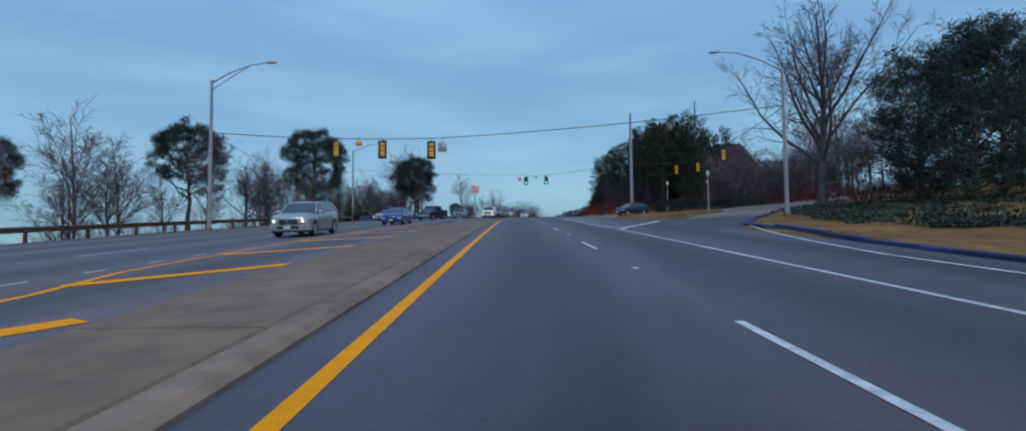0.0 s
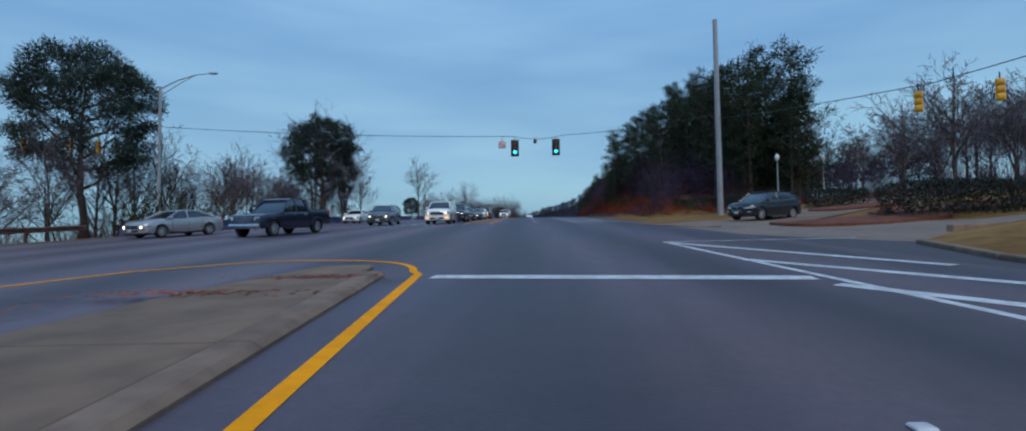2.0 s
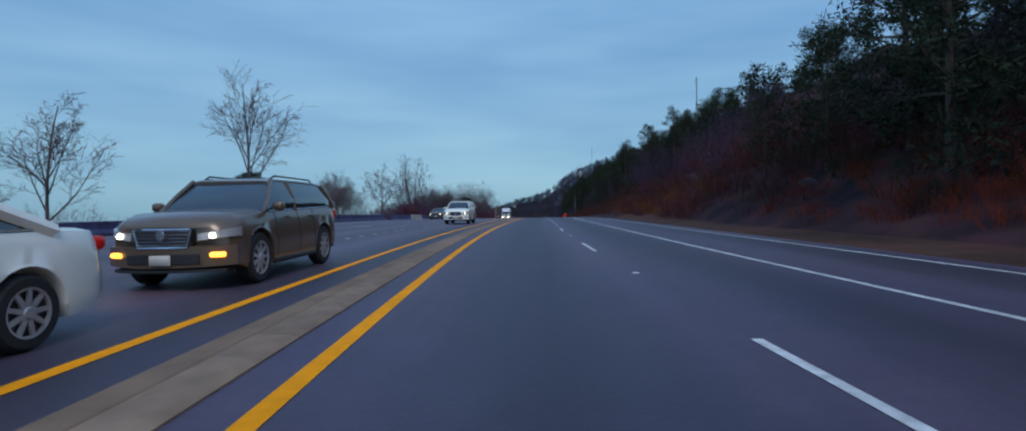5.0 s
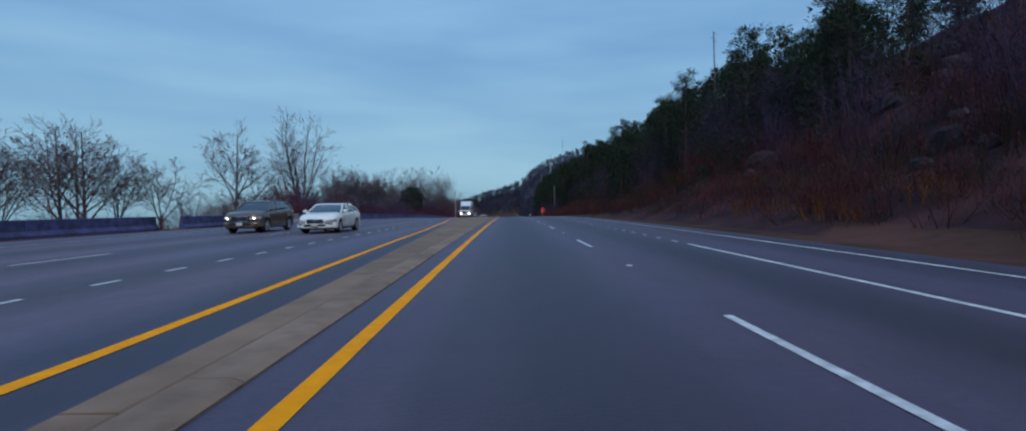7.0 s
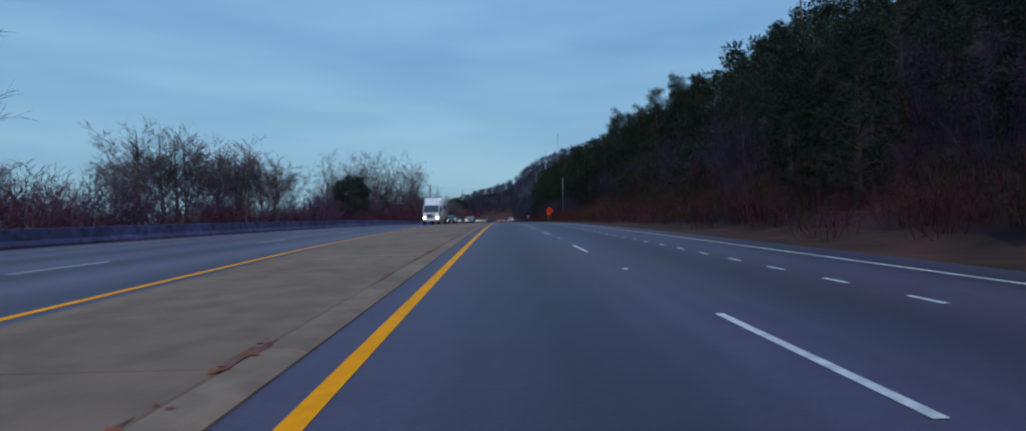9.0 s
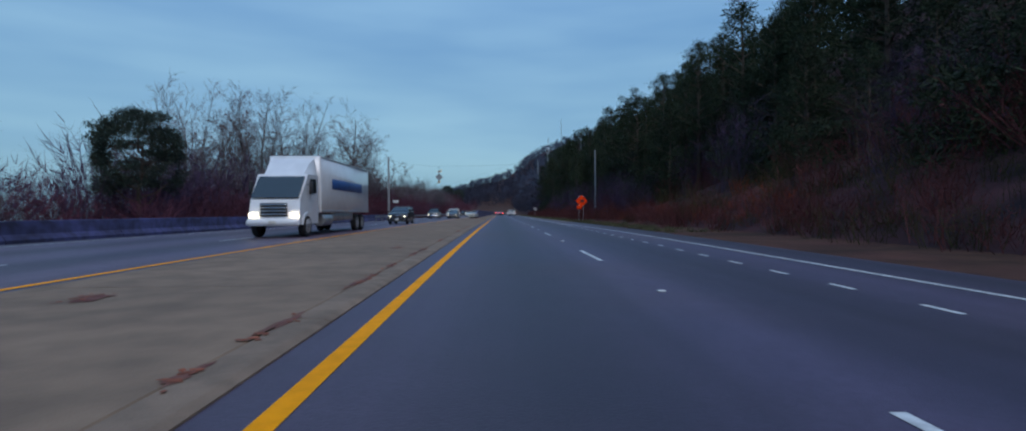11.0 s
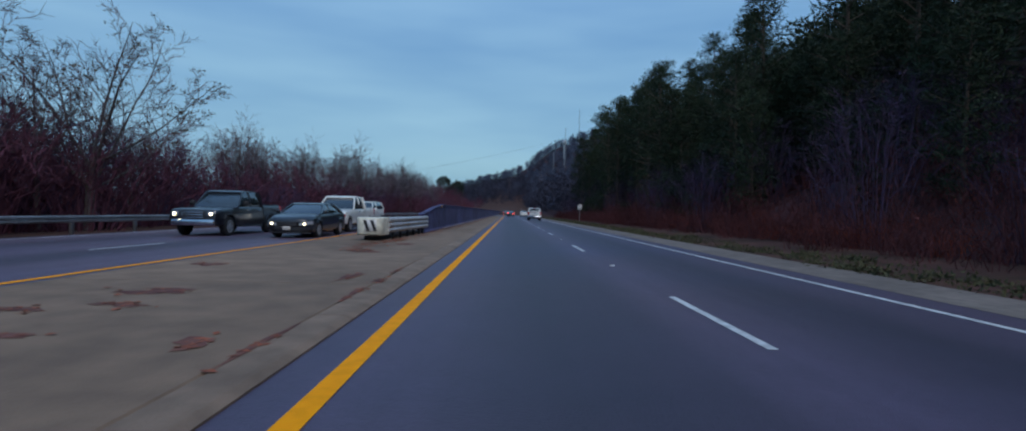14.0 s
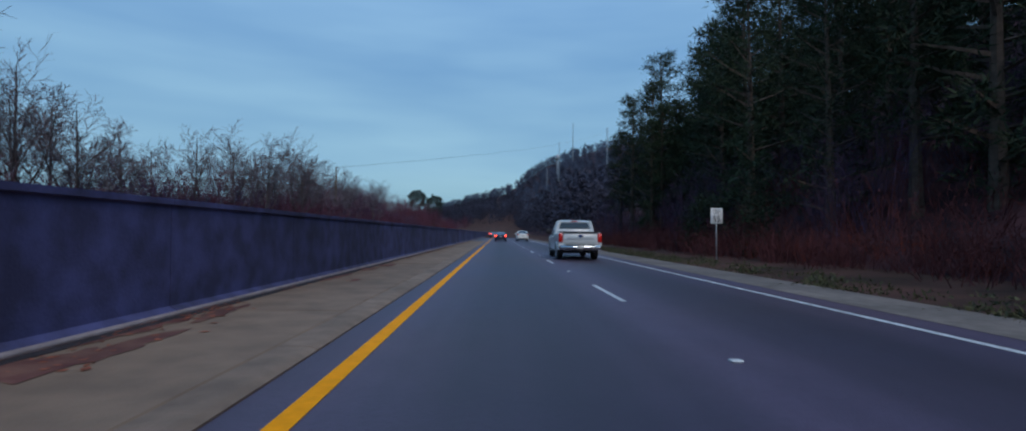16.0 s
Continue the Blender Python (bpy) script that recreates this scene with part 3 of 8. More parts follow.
    # turning guide dashes in the crossing
    for a, b in (((-4.4, 78.9), (-4.0, 79.3)), ((-3.3, 77.3), (-2.9, 76.8)), ((-1.9, 75.6), (-1.5, 75.1)), ((-0.7, 73.8), (-0.1, 73.1)), ((0.6, 72.2), (1.1, 71.6)), ((1.9, 70.7), (2.3, 70.3)),
                 ((1.2, 70.2), (1.7, 70.9)), ((2.6, 71.7), (3.2, 72.2)), ((4.2, 73.0), (4.9, 73.5)), ((-6.6, 72.4), (-5.6, 72.6)), ((-9.6, 70.2), (-8.6, 70.6)), ((-12.5, 67.5), (-11.6, 68.2)), ((-4.6, 74.4), (-3.9, 74.2))):
        line("turn_guide_dash", [a, b], 0.12, FADED, "faded yellow turning guide dash", z=0.007)
    line("turn_guide_loop", [(7.2, 72.2), (6.77, 72.15), (6.3, 72.1), (5.9, 71.9), (5.55, 71.55), (5.2, 71.1), (5.1, 70.75), (5.4, 70.5), (6.0, 70.45)], 0.1, FADED, "faded yellow turning loop", z=0.007)
    structure("shoulder", strip(list(np.arange(318, 900, 12.0)), lambda y: lerp(y, [318, 345], [6.6, 5.75]), lambda y: road_right(y) + 0.1, 0.004), SHOULDER, "paler worn paved shoulder", "shoulder")
    # oncoming lanes
    dashes(-13.3, -30, 52, 3.05, 12.19, 0.12, 4.0, "broken white line of the oncoming lanes", "oncoming lane dashes")
    dashes(-9.45, -20, 15, 0.62, 1.9, 0.1, 0.0, "dotted white line of the turn bay", "oncoming dots")
    dashes(-7.25, 100, 210, 0.62, 1.86, 0.11, 0.5, "short dotted white line of the oncoming turn lane", "oncoming dots")
    dashes(-11.7, 100, 360, 3.05, 12.19, 0.12, 4.9, "broken white line of the oncoming lanes", "oncoming lane dashes")
    line("oncoming_edge_line", along(lambda y: road_left(y) + lerp(y, [0, 150, 290, 340], [4.0, 4.0, 1.0, 0.7]), 100, 600, 8), 0.12, WHITE, "white edge line of the oncoming lanes")


def slab_run(parent, left, right, y0, y1, step, z0, z1):
    """Concrete slabs laid end to end with open joints."""
    y = y0
    while y < y1 - 0.5:
        a, b = y + 0.012, min(y + step, y1) - 0.012
        s = Shape()
        jit = random.uniform(-0.004, 0.004)
        rings = []
        for yy in (a, (a + b) / 2, b):
            l, r = left(yy) + bend(yy), right(yy) + bend(yy)
            rings.append([(l, yy, z0), (r, yy, z0), (r, yy, z1 + jit - 0.03), (r - 0.04, yy, z1 + jit), (l + 0.04, yy, z1 + jit), (l, yy, z1 + jit - 0.03)])
        s.loft(rings)
        part("slab", s, CONCRETE, parent, "", False)
        y += step


def kerb_run(parent, x, y0, y1, step, z1, width=0.42):
    y = y0
    while y < y1 - 0.3:
        a, b = y + 0.008, min(y + step, y1) - 0.008
        s = Shape()
        rings = []
        for yy in (a, (a + b) / 2, b):
            c = x(yy) + bend(yy)
            rings.append([(c - width / 2, yy, -0.02), (c + width / 2, yy, -0.02), (c + width / 2, yy, z1 * 0.35), (c + width / 2 - 0.08, yy, z1 * 0.9), (c + width / 2 - 0.13, yy, z1), (c - width / 2, yy, z1)])
        s.loft(rings)
        part("kerb_stone", s, KERB, parent, "", False)
        y += step


def build_medians():
    m1 = thing("median_near", "raised tan concrete median ending in a nose", "median", kind="structure")
    slab_run(m1, lambda y: lerp(y, [-40, 2, 10, 16, 40, 47, 51, 53.2], [-4.2, -4.8, -5.35, -5.6, -5.4, -5.3, -4.8, -3.9]),
             lambda y: lerp(y, [-40, 49, 51.5, 53.2], [-2.95, -2.85, -2.75, -3.0]), -40, 53.2, 6.2, -0.02, 0.09)
    kerb_run(m1, lambda y: -2.66, -40, 51.8, 3.1, 0.10, 0.36)
    m2 = thing("median_far", "wide stained concrete median of the highway", "median", kind="structure")
    slab_run(m2, lambda y: lerp(y, [83, 84, 86], [-3.15, -3.3, -3.4]) if y < 86 else median_left(y) + lerp(y, [86, 100, 170, 195], [0, 0.25, 0.3, 0]), lambda y: lerp(y, [83, 84, 91, 900], [-3.1, -3.05, -2.775, -2.775]), 83, 480, 6.2, -0.02, 0.045)
    kerb_run(m2, lambda y: lerp(y, [84, 91], [-2.845, -2.57]), 83.6, 480, 3.1, 0.05, 0.4)
    leaves = Shape()
    random.seed(21)

    def heap(cx, cy, rx, ry, z, count):
        for _ in range(count):
            x, y = cx + random.gauss(0, rx * 0.5), cy + random.gauss(0, ry * 0.5)
            a, k = random.uniform(0, 6.28), random.uniform(0.03, 0.075)
            u, w = (math.cos(a) * k, math.sin(a) * k), (-math.sin(a) * k * 0.6, math.cos(a) * k * 0.6)
            o = len(leaves.v)
            t = random.uniform(0.0, 0.012)
            leaves.v.extend([(x - u[0], y - u[1], z), (x + w[0], y + w[1], z + t), (x + u[0], y + u[1], z + 0.006), (x - w[0], y - w[1], z + t * 0.6)])
            leaves.f.append((o, o + 1, o + 2, o + 3))
    stain = Shape()

    def smear(cx, cy, rx, ry, z=0.0545):
        """A thin patch of washed-out clay with a ragged outline, feathered by a few leaves."""
        k = 26
        ph = [random.uniform(0, 6.28) for _ in range(4)]
        ring = []
        for i in range(k):
            a = 2 * math.pi * i / k
            q = 0.72 + 0.2 * math.sin(2 * a + ph[0]) + 0.16 * math.sin(3 * a + ph[1]) + 0.12 * math.sin(5 * a + ph[2]) + 0.1 * math.sin(9 * a + ph[3])
            ring.append((cx + rx * q * math.cos(a), cy + ry * q * math.sin(a), z))
        o = len(stain.v)
        stain.v.extend(ring + [(cx, cy, z + 0.006)])
        stain.f.extend([(o + i, o + (i + 1) % k, o + k) for i in range(k)])
        heap(cx, cy, rx * 1.1, ry * 1.1, z + 0.001, int(12 + 26 * rx * ry))
    for cx, cy, rx, ry in ((-6.3, 311.6, 0.3, 0.2), (-6.2, 313.0, 0.22, 0.16), (-6.5, 309.4, 0.3, 0.2), (-6.5, 324.3, 0.35, 0.3), (-6.3, 321.2, 0.6, 0.35), (-6.8, 322.9, 0.35, 0.3), (-6.1, 327.5, 0.4, 0.5),
                           (-5.25, 334.7, 0.62, 0.42), (-4.5, 335.0, 0.6, 0.2), (-4.95, 336.1, 0.42, 0.22), (-4.3, 337.6, 0.4, 0.25), (-3.35, 333.0, 0.14, 0.6), (-3.3, 335.8, 0.12, 0.5), (-3.3, 339.5, 0.12, 0.9), (-3.4, 343.0, 0.14, 0.5)):
        smear(cx, cy, rx, ry)
    for cx, cy, rx, ry in ((-5.4, 348.5, 0.6, 0.34), (-5.2, 347.5, 0.4, 0.2), (-3.35, 345.8, 0.2, 0.3), (-6.1, 347.1, 0.4, 0.2), (-5.2, 345.9, 0.4, 0.2), (-6.7, 352, 0.4, 0.4), (-3.4, 350.5, 0.14, 0.6), (-4.6, 356.0, 0.5, 0.4), (-4.2, 359.5, 0.35, 0.6),
                           (-5.9, 300.8, 0.4, 0.4), (-4.2, 305, 0.3, 0.4), (-3.4, 318, 0.14, 0.8), (-3.4, 326, 0.14, 0.9), (-4.9, 248.0, 0.25, 0.4), (-3.7, 277, 0.2, 0.5), (-6.0, 268, 0.3, 0.4), (-3.3, 242, 0.12, 0.9), (-3.3, 252, 0.12, 1.0), (-3.3, 262, 0.1, 0.8)):
        smear(cx, cy, rx, ry)
    for k in range(75):
        smear(-2.79 + random.uniform(-0.03, 0.02), random.uniform(205, 352), random.uniform(0.04, 0.1), random.uniform(0.25, 0.9))
    for cx, cy, rx, ry in ((-4.35, 402.4, 0.42, 1.3), (-4.5, 405.2, 0.25, 0.9), (-4.2, 389.5, 0.3, 0.9), (-4.45, 416.5, 0.3, 1.2), (-4.0, 410.5, 0.14, 0.5), (-4.4, 382.0, 0.3, 1.0)):
        smear(cx, cy, rx, ry)
    for k in range(30):
        smear(-5.0 + random.uniform(0.0, 0.25), 371 + 3.4 * k + random.uniform(-1.2, 1.2), random.uniform(0.2, 0.5), random.uniform(0.5, 1.6))
    for k in range(46):
        y = 371 + 2.2 * k + random.uniform(-0.8, 0.8)
        heap(-4.95 + random.uniform(-0.1, 0.15), y, random.uniform(0.2, 0.5), random.uniform(0.5, 1.3), 0.056, random.randint(15, 60))
    for k in range(16):
        heap(-5.1 + random.uniform(-0.35, 0.35), 356.5 + k * 0.95, random.uniform(0.3, 0.6), random.uniform(0.4, 0.9), 0.054, random.randint(50, 120))
    for cx, cy, rx, ry in ((-5.0, 49.6, 1.9, 0.35), (-3.3, 51.2, 1.2, 0.3), (-6.6, 46.6, 0.35, 2.6), (-6.5, 40, 0.3, 2.4), (-6.0, 43, 0.4, 2.0)):
        heap(cx + bend(cy), cy, rx, ry, 0.098, int(120 + 160 * rx * ry))
    tagged(part("clay_stains", stain, DIRT, None, "", False), "ragged red-brown clay stains on the median", "dirt", kind="stuff")
    tagged(part("leaf_litter", leaves, LEAF, None, "", False), "patches of red-brown leaves and dirt on the median", "leaf litter", kind="stuff")

# ---------------------------------------------------------------- the bend of the highway
BEND0, BEND1, BENDA = 95.0, 155.0, radians(5.0)


def bend_angle(s):
    """Heading of the road, to the left of +y, at the distance s along it."""
    return BENDA * (1 - smooth01((s - BEND0) / (BEND1 - BEND0)))


CURVE = []
px, py = 0.0, BEND1
for i in range(int((BEND1 - BEND0) / 0.5)):
    s_mid = BEND1 - 0.5 * i - 0.25
    px, py = px + 0.5 * math.sin(bend_angle(s_mid)), py - 0.5 * math.cos(bend_angle(s_mid))
    CURVE.append((px, py))


def to_world(x, y):
    """From the straightened plan (x beside the road, y along it) to the bent place."""
    if y >= BEND1:
        return x, y
    th = bend_angle(y)
    if y < BEND0:
        cx, cy = CURVE[-1]
        cx, cy = cx + (BEND0 - y) * math.sin(th), cy - (BEND0 - y) * math.cos(th)
    else:
        k = (BEND1 - y) / 0.5
        i = min(int(k), len(CURVE) - 1)
        p0 = CURVE[i - 1] if i else (0.0, BEND1)
        p1 = CURVE[i]
        f = k - i
        cx, cy = p0[0] + (p1[0] - p0[0]) * f, p0[1] + (p1[1] - p0[1]) * f
    xi = min(max(x, -300.0), 300.0)
    return cx + xi * math.cos(th) + (x - xi), cy + xi * math.sin(th)


def rise(y):
    """Level of the road: it climbs, ever less steeply, to a long crest and runs level past it. Takes an array of y."""
    y = np.clip(np.asarray(y, "d"), -60.0, 300.0)
    far = np.maximum(y, 80.0)
    near = np.maximum(80.0 - y, 0.0)
    return -0.000125 * (300 - far) ** 2 - 0.055 * near - 0.0001 * near ** 2


def grade(y):
    """Angle of that climb."""
    return math.atan(float(rise(y + 0.5) - rise(y - 0.5)))


ON_WHEELS = ("road marking", "car", "pickup truck", "truck")


def bend_mesh(me, done):
    if me.name in done:
        return
    done.add(me.name)
    v = np.empty(len(me.vertices) * 3, "f")
    me.vertices.foreach_get("co", v)
    v = v.reshape(-1, 3)
    k = v[:, 1] < BEND1
    if k.any():
        x, y = v[k, 0].astype("d"), v[k, 1].astype("d")
        s = np.arange(BEND1, BEND0 - 0.25, -0.5)[::-1]
        cx = np.interp(y, s, np.array([0.0] + [c[0] for c in CURVE])[::-1])
        cy = np.interp(y, s, np.array([BEND1] + [c[1] for c in CURVE])[::-1])
        before = np.maximum(BEND0 - y, 0)
        cx, cy = cx + before * math.sin(BENDA), cy - before * math.cos(BENDA)
        t = np.clip((y - BEND0) / (BEND1 - BEND0), 0, 1)
        th = BENDA * (1 - t * t * (3 - 2 * t))
        xi = np.clip(x, -300, 300)
        v[k, 0], v[k, 1] = cx + xi * np.cos(th) + (x - xi), cy + xi * np.sin(th)
    v[:, 2] += rise(v[:, 1])
    me.vertices.foreach_set("co", v.ravel())
    me.update()


def bend_place():
    """Lays the straightened, level plan along the bend and the crest: placed things turn as they stand, long things follow it."""
    done = set()
    for ob in [o for o in scene.objects if o.parent is None and o.type in ("MESH", "EMPTY")]:
        m = ob.matrix_basis
        if m.translation.length > 1e-6:
            x, y, z = m.translation
            if y < BEND1:
                wx, wy = to_world(x, y)
                m = Matrix.Translation((wx, wy, z)) @ Matrix.Rotation(bend_angle(y), 4, "Z") @ Matrix.Translation((-x, -y, -z)) @ m
            x, y, z = m.translation
            tilt = Matrix.Rotation(grade(y), 4, "X") if ob.get("category") in ON_WHEELS else Matrix.Identity(4)
            ob.matrix_basis = Matrix.Translation((x, y, z + float(rise(y)))) @ tilt @ Matrix.Translation((-x, -y, -z)) @ m
        else:
            for o in (ob, *ob.children_recursive):
                if o.type == "MESH":
                    bend_mesh(o.data, done)



# ---------------------------------------------------------------- plants
def strand(rng, p, d, length, segs, up, wob):
    """Points of a branch that wavers a little and turns upwards."""
    pts, d = [p], d.normalized()
    for _ in range(segs):
        d = (d + Vector((rng.gauss(0, wob), rng.gauss(0, wob), rng.gauss(0, wob) + up))).normalized()
        pts.append(pts[-1] + d * (length / segs))
    return pts


def blade(rng, s, pts, w0, w1):
    """A thin tapering twig."""
    d = pts[-1] - pts[0]
    u = d.cross(Vector((rng.gauss(0, 1), rng.gauss(0, 1), rng.gauss(0, 1)))).normalized()
    o, n = len(s.v), len(pts) - 1
    for i, p in enumerate(pts):
        k = u * (w0 + (w1 - w0) * i / n)
        s.v.extend([tuple(p - k), tuple(p + k)])
    s.f.extend([(o + 2 * i, o + 2 * i + 1, o + 2 * i + 3, o + 2 * i + 2) for i in range(n)])


def along_branch(pts, a):
    k = a * (len(pts) - 1)
    j = min(int(k), len(pts) - 2)
    return pts[j].lerp(pts[j + 1], k - j), (pts[j + 1] - pts[j]).normalized()


def sideways(rng, axis, az, lean):
    """A direction that leaves the axis by the angle lean, at the azimuth az."""
    u = axis.cross(Vector((0.3, 0.2, 1)) if abs(axis.z) < 0.9 else Vector((1, 0.2, 0))).normalized()
    w = axis.cross(u)
    lean *= rng.uniform(0.75, 1.25)
    return axis * math.cos(lean) + (u * math.cos(az) + w * math.sin(az)) * math.sin(lean)


def bare_tree_meshes(seed, h, spread, limbs, radius, twigs=None, fork=0.24, leader=True, leaves=0.0):
    """A leafless tree: a trunk, ascending limbs that curve upwards, side branches, and a haze of fine twigs at the crown's edge."""
    rng = random.Random(seed)
    wood, twig, leaf = Shape(), Shape(), Shape()
    trunk = strand(rng, Vector((0, 0, -0.3)), Vector((rng.gauss(0, 0.04), rng.gauss(0, 0.04), 1)), h * (0.93 if leader else fork + 0.12), 8, 0.03, 0.035)
    n = len(trunk)
    wood.tube(trunk, [radius * ((1.35 if i == 0 else 1.0) - 0.9 * i / n * (1 if leader else 0.25)) for i in range(n)], 8, caps=False)
    mains = [(trunk, radius * 0.5, h * 0.9, 0.42)] if leader else []
    for i in range(limbs):
        a = fork + (0.62 - fork) * (i + rng.random() * 0.6) / limbs if leader else rng.uniform(0.55, 0.98)
        p, axis = along_branch(trunk, a)
        low = a if leader else fork
        lean = spread * (1.35 - 0.6 * a if leader else rng.uniform(0.2, 1.35))
        ln = h * (0.98 - low) * rng.uniform(0.68, 0.95) * (0.9 if leader else 1.0)
        pts = strand(rng, p, sideways(rng, Vector((0, 0, 1)), i * 2.4 + rng.uniform(-0.4, 0.4), lean), ln * (1.0 + 0.25 * lean), 7, 0.04, 0.07)
        r = radius * (0.5 if leader else 0.62) * rng.uniform(0.75, 1.1) * (1.1 - 0.5 * a)
        wood.tube(pts, [r * (1 - 0.86 * k / 7) for k in range(8)], 5, caps=False)
        mains.append((pts, r, ln, 0.2))
    for pts, r, ln, start in mains:
        for i in range(12):
            a = start + (0.99 - start) * (i + rng.random()) / 12
            p, axis = along_branch(pts, a)
            l2 = ln * (0.46 - 0.28 * a) * rng.uniform(0.6, 1.25)
            b = strand(rng, p, sideways(rng, axis, i * 2.4 + rng.uniform(-0.6, 0.6), 0.75), l2, 4, 0.05, 0.09)
            r2 = max(r * 0.4 * (1 - 0.75 * a), 0.016)
            wood.tube(b, [r2 * (1 - 0.7 * k / 4) for k in range(5)], 3, caps=False)
            for k in range(7):
                q, ax = along_branch(b, 0.2 + 0.8 * (k + rng.random()) / 7)
                l3 = max(l2 * rng.uniform(0.28, 0.5), 0.35)
                c = strand(rng, q, sideways(rng, ax, k * 2.4 + rng.random(), 0.7), l3, 2, 0.08, 0.12)
                blade(rng, twig, c, 0.019, 0.011)
                if rng.random() < leaves:
                    tuft(rng, leaf, c[-1], 0.3, 9, 0.13, 0.5, 0.35)
                for m in range(4):
                    e, ex = along_branch(c, 0.25 + 0.75 * (m + rng.random()) / 4)
                    blade(rng, twig, strand(rng, e, sideways(rng, ex, m * 2.4 + rng.random(), 0.6), l3 * rng.uniform(0.35, 0.6), 1, 0.08, 0.1), 0.014, 0.006)
    a, b = wood.mesh("trunk", True), twig.mesh("crown")
    a.materials.append(BARK)
    b.materials.append(twigs or TWIG)
    if leaves:
        c = leaf.mesh("leaves")
        c.materials.append(WITHERED)
        return a, b, c
    return a, b


def tuft(rng, s, c, r, blades, size, flat=0.6, wide=0.19):
    """A clump of needle blades round a point."""
    for _ in range(blades):
        d = Vector((rng.gauss(0, 1), rng.gauss(0, 1), rng.gauss(0, flat))).normalized()
        p = c + d * r * rng.uniform(0.15, 0.9)
        e = (d + Vector((rng.gauss(0, 0.5), rng.gauss(0, 0.5), rng.gauss(0.25, 0.5)))).normalized()
        w = e.cross(Vector((rng.gauss(0, 1), rng.gauss(0, 1), rng.gauss(0, 1)))).normalized() * size * wide
        o = len(s.v)
        s.v.extend([tuple(p - w), tuple(p + w), tuple(p + e * size)])
        s.f.append((o, o + 1, o + 2))


def pine_meshes(seed, h, crown_from, width, limbs, clumps, blades, size, needle, puff=1.45, wide=0.19):
    """A pine: bare lower trunk, tiers of limbs, clumped needles with gaps between them."""
    rng = random.Random(seed)
    wood, leaf = Shape(), Shape()
    lean = Vector((rng.gauss(0, 0.02), rng.gauss(0, 0.02), 0))
    pts = [Vector((0, 0, -0.3)) + (Vector((0, 0, 1)) + lean * (i / 6)) * (h * i / 6 * 1.02) for i in range(7)]
    wood.tube(pts, [h * 0.017 * (1.25 if i == 0 else 1 - 0.14 * i) for i in range(7)], 7, caps=False)
    for i in range(limbs):
        f = crown_from + (0.99 - crown_from) * (i + rng.random()) / limbs
        k = f * 6
        j = min(int(k), 5)
        p = pts[j].lerp(pts[j + 1], k - j)
        g = (f - crown_from) / (1 - crown_from)
        reach = width * (0.45 + 0.75 * math.sin(math.pi * min(0.25 + 0.72 * g, 1.0))) * rng.uniform(0.55, 1.1)
        az = i * 2.4 + rng.uniform(-0.5, 0.5)
        d = Vector((math.cos(az), math.sin(az), rng.uniform(0.05, 0.35) + 0.5 * g)).normalized()
        q1 = p + d * reach * 0.55
        q2 = p + d * reach + Vector((0, 0, rng.uniform(-0.1, 0.25) * reach * 0.4))
        wood.tube([p, q1, q2], [h * 0.006 * (1.2 - 0.7 * g), h * 0.004 * (1.2 - 0.7 * g), 0.012], 3, caps=False)
        for c in range(clumps):
            a = 0.4 + 0.62 * (c + rng.random()) / clumps
            base = p.lerp(q1, a / 0.55) if a < 0.55 else q1.lerp(q2, (a - 0.55) / 0.45)
            ctr = base + Vector((rng.gauss(0, 0.25), rng.gauss(0, 0.25), rng.gauss(0.1, 0.16))) * (reach * 0.3)
            tuft(rng, leaf, ctr, size * puff * rng.uniform(0.75, 1.3), blades, size * rng.uniform(0.7, 1.2), 0.6, wide)
    a, b = wood.mesh("trunk", True), leaf.mesh("crown")
    a.materials.append(PBARK)
    b.materials.append(needle)
    return a, b


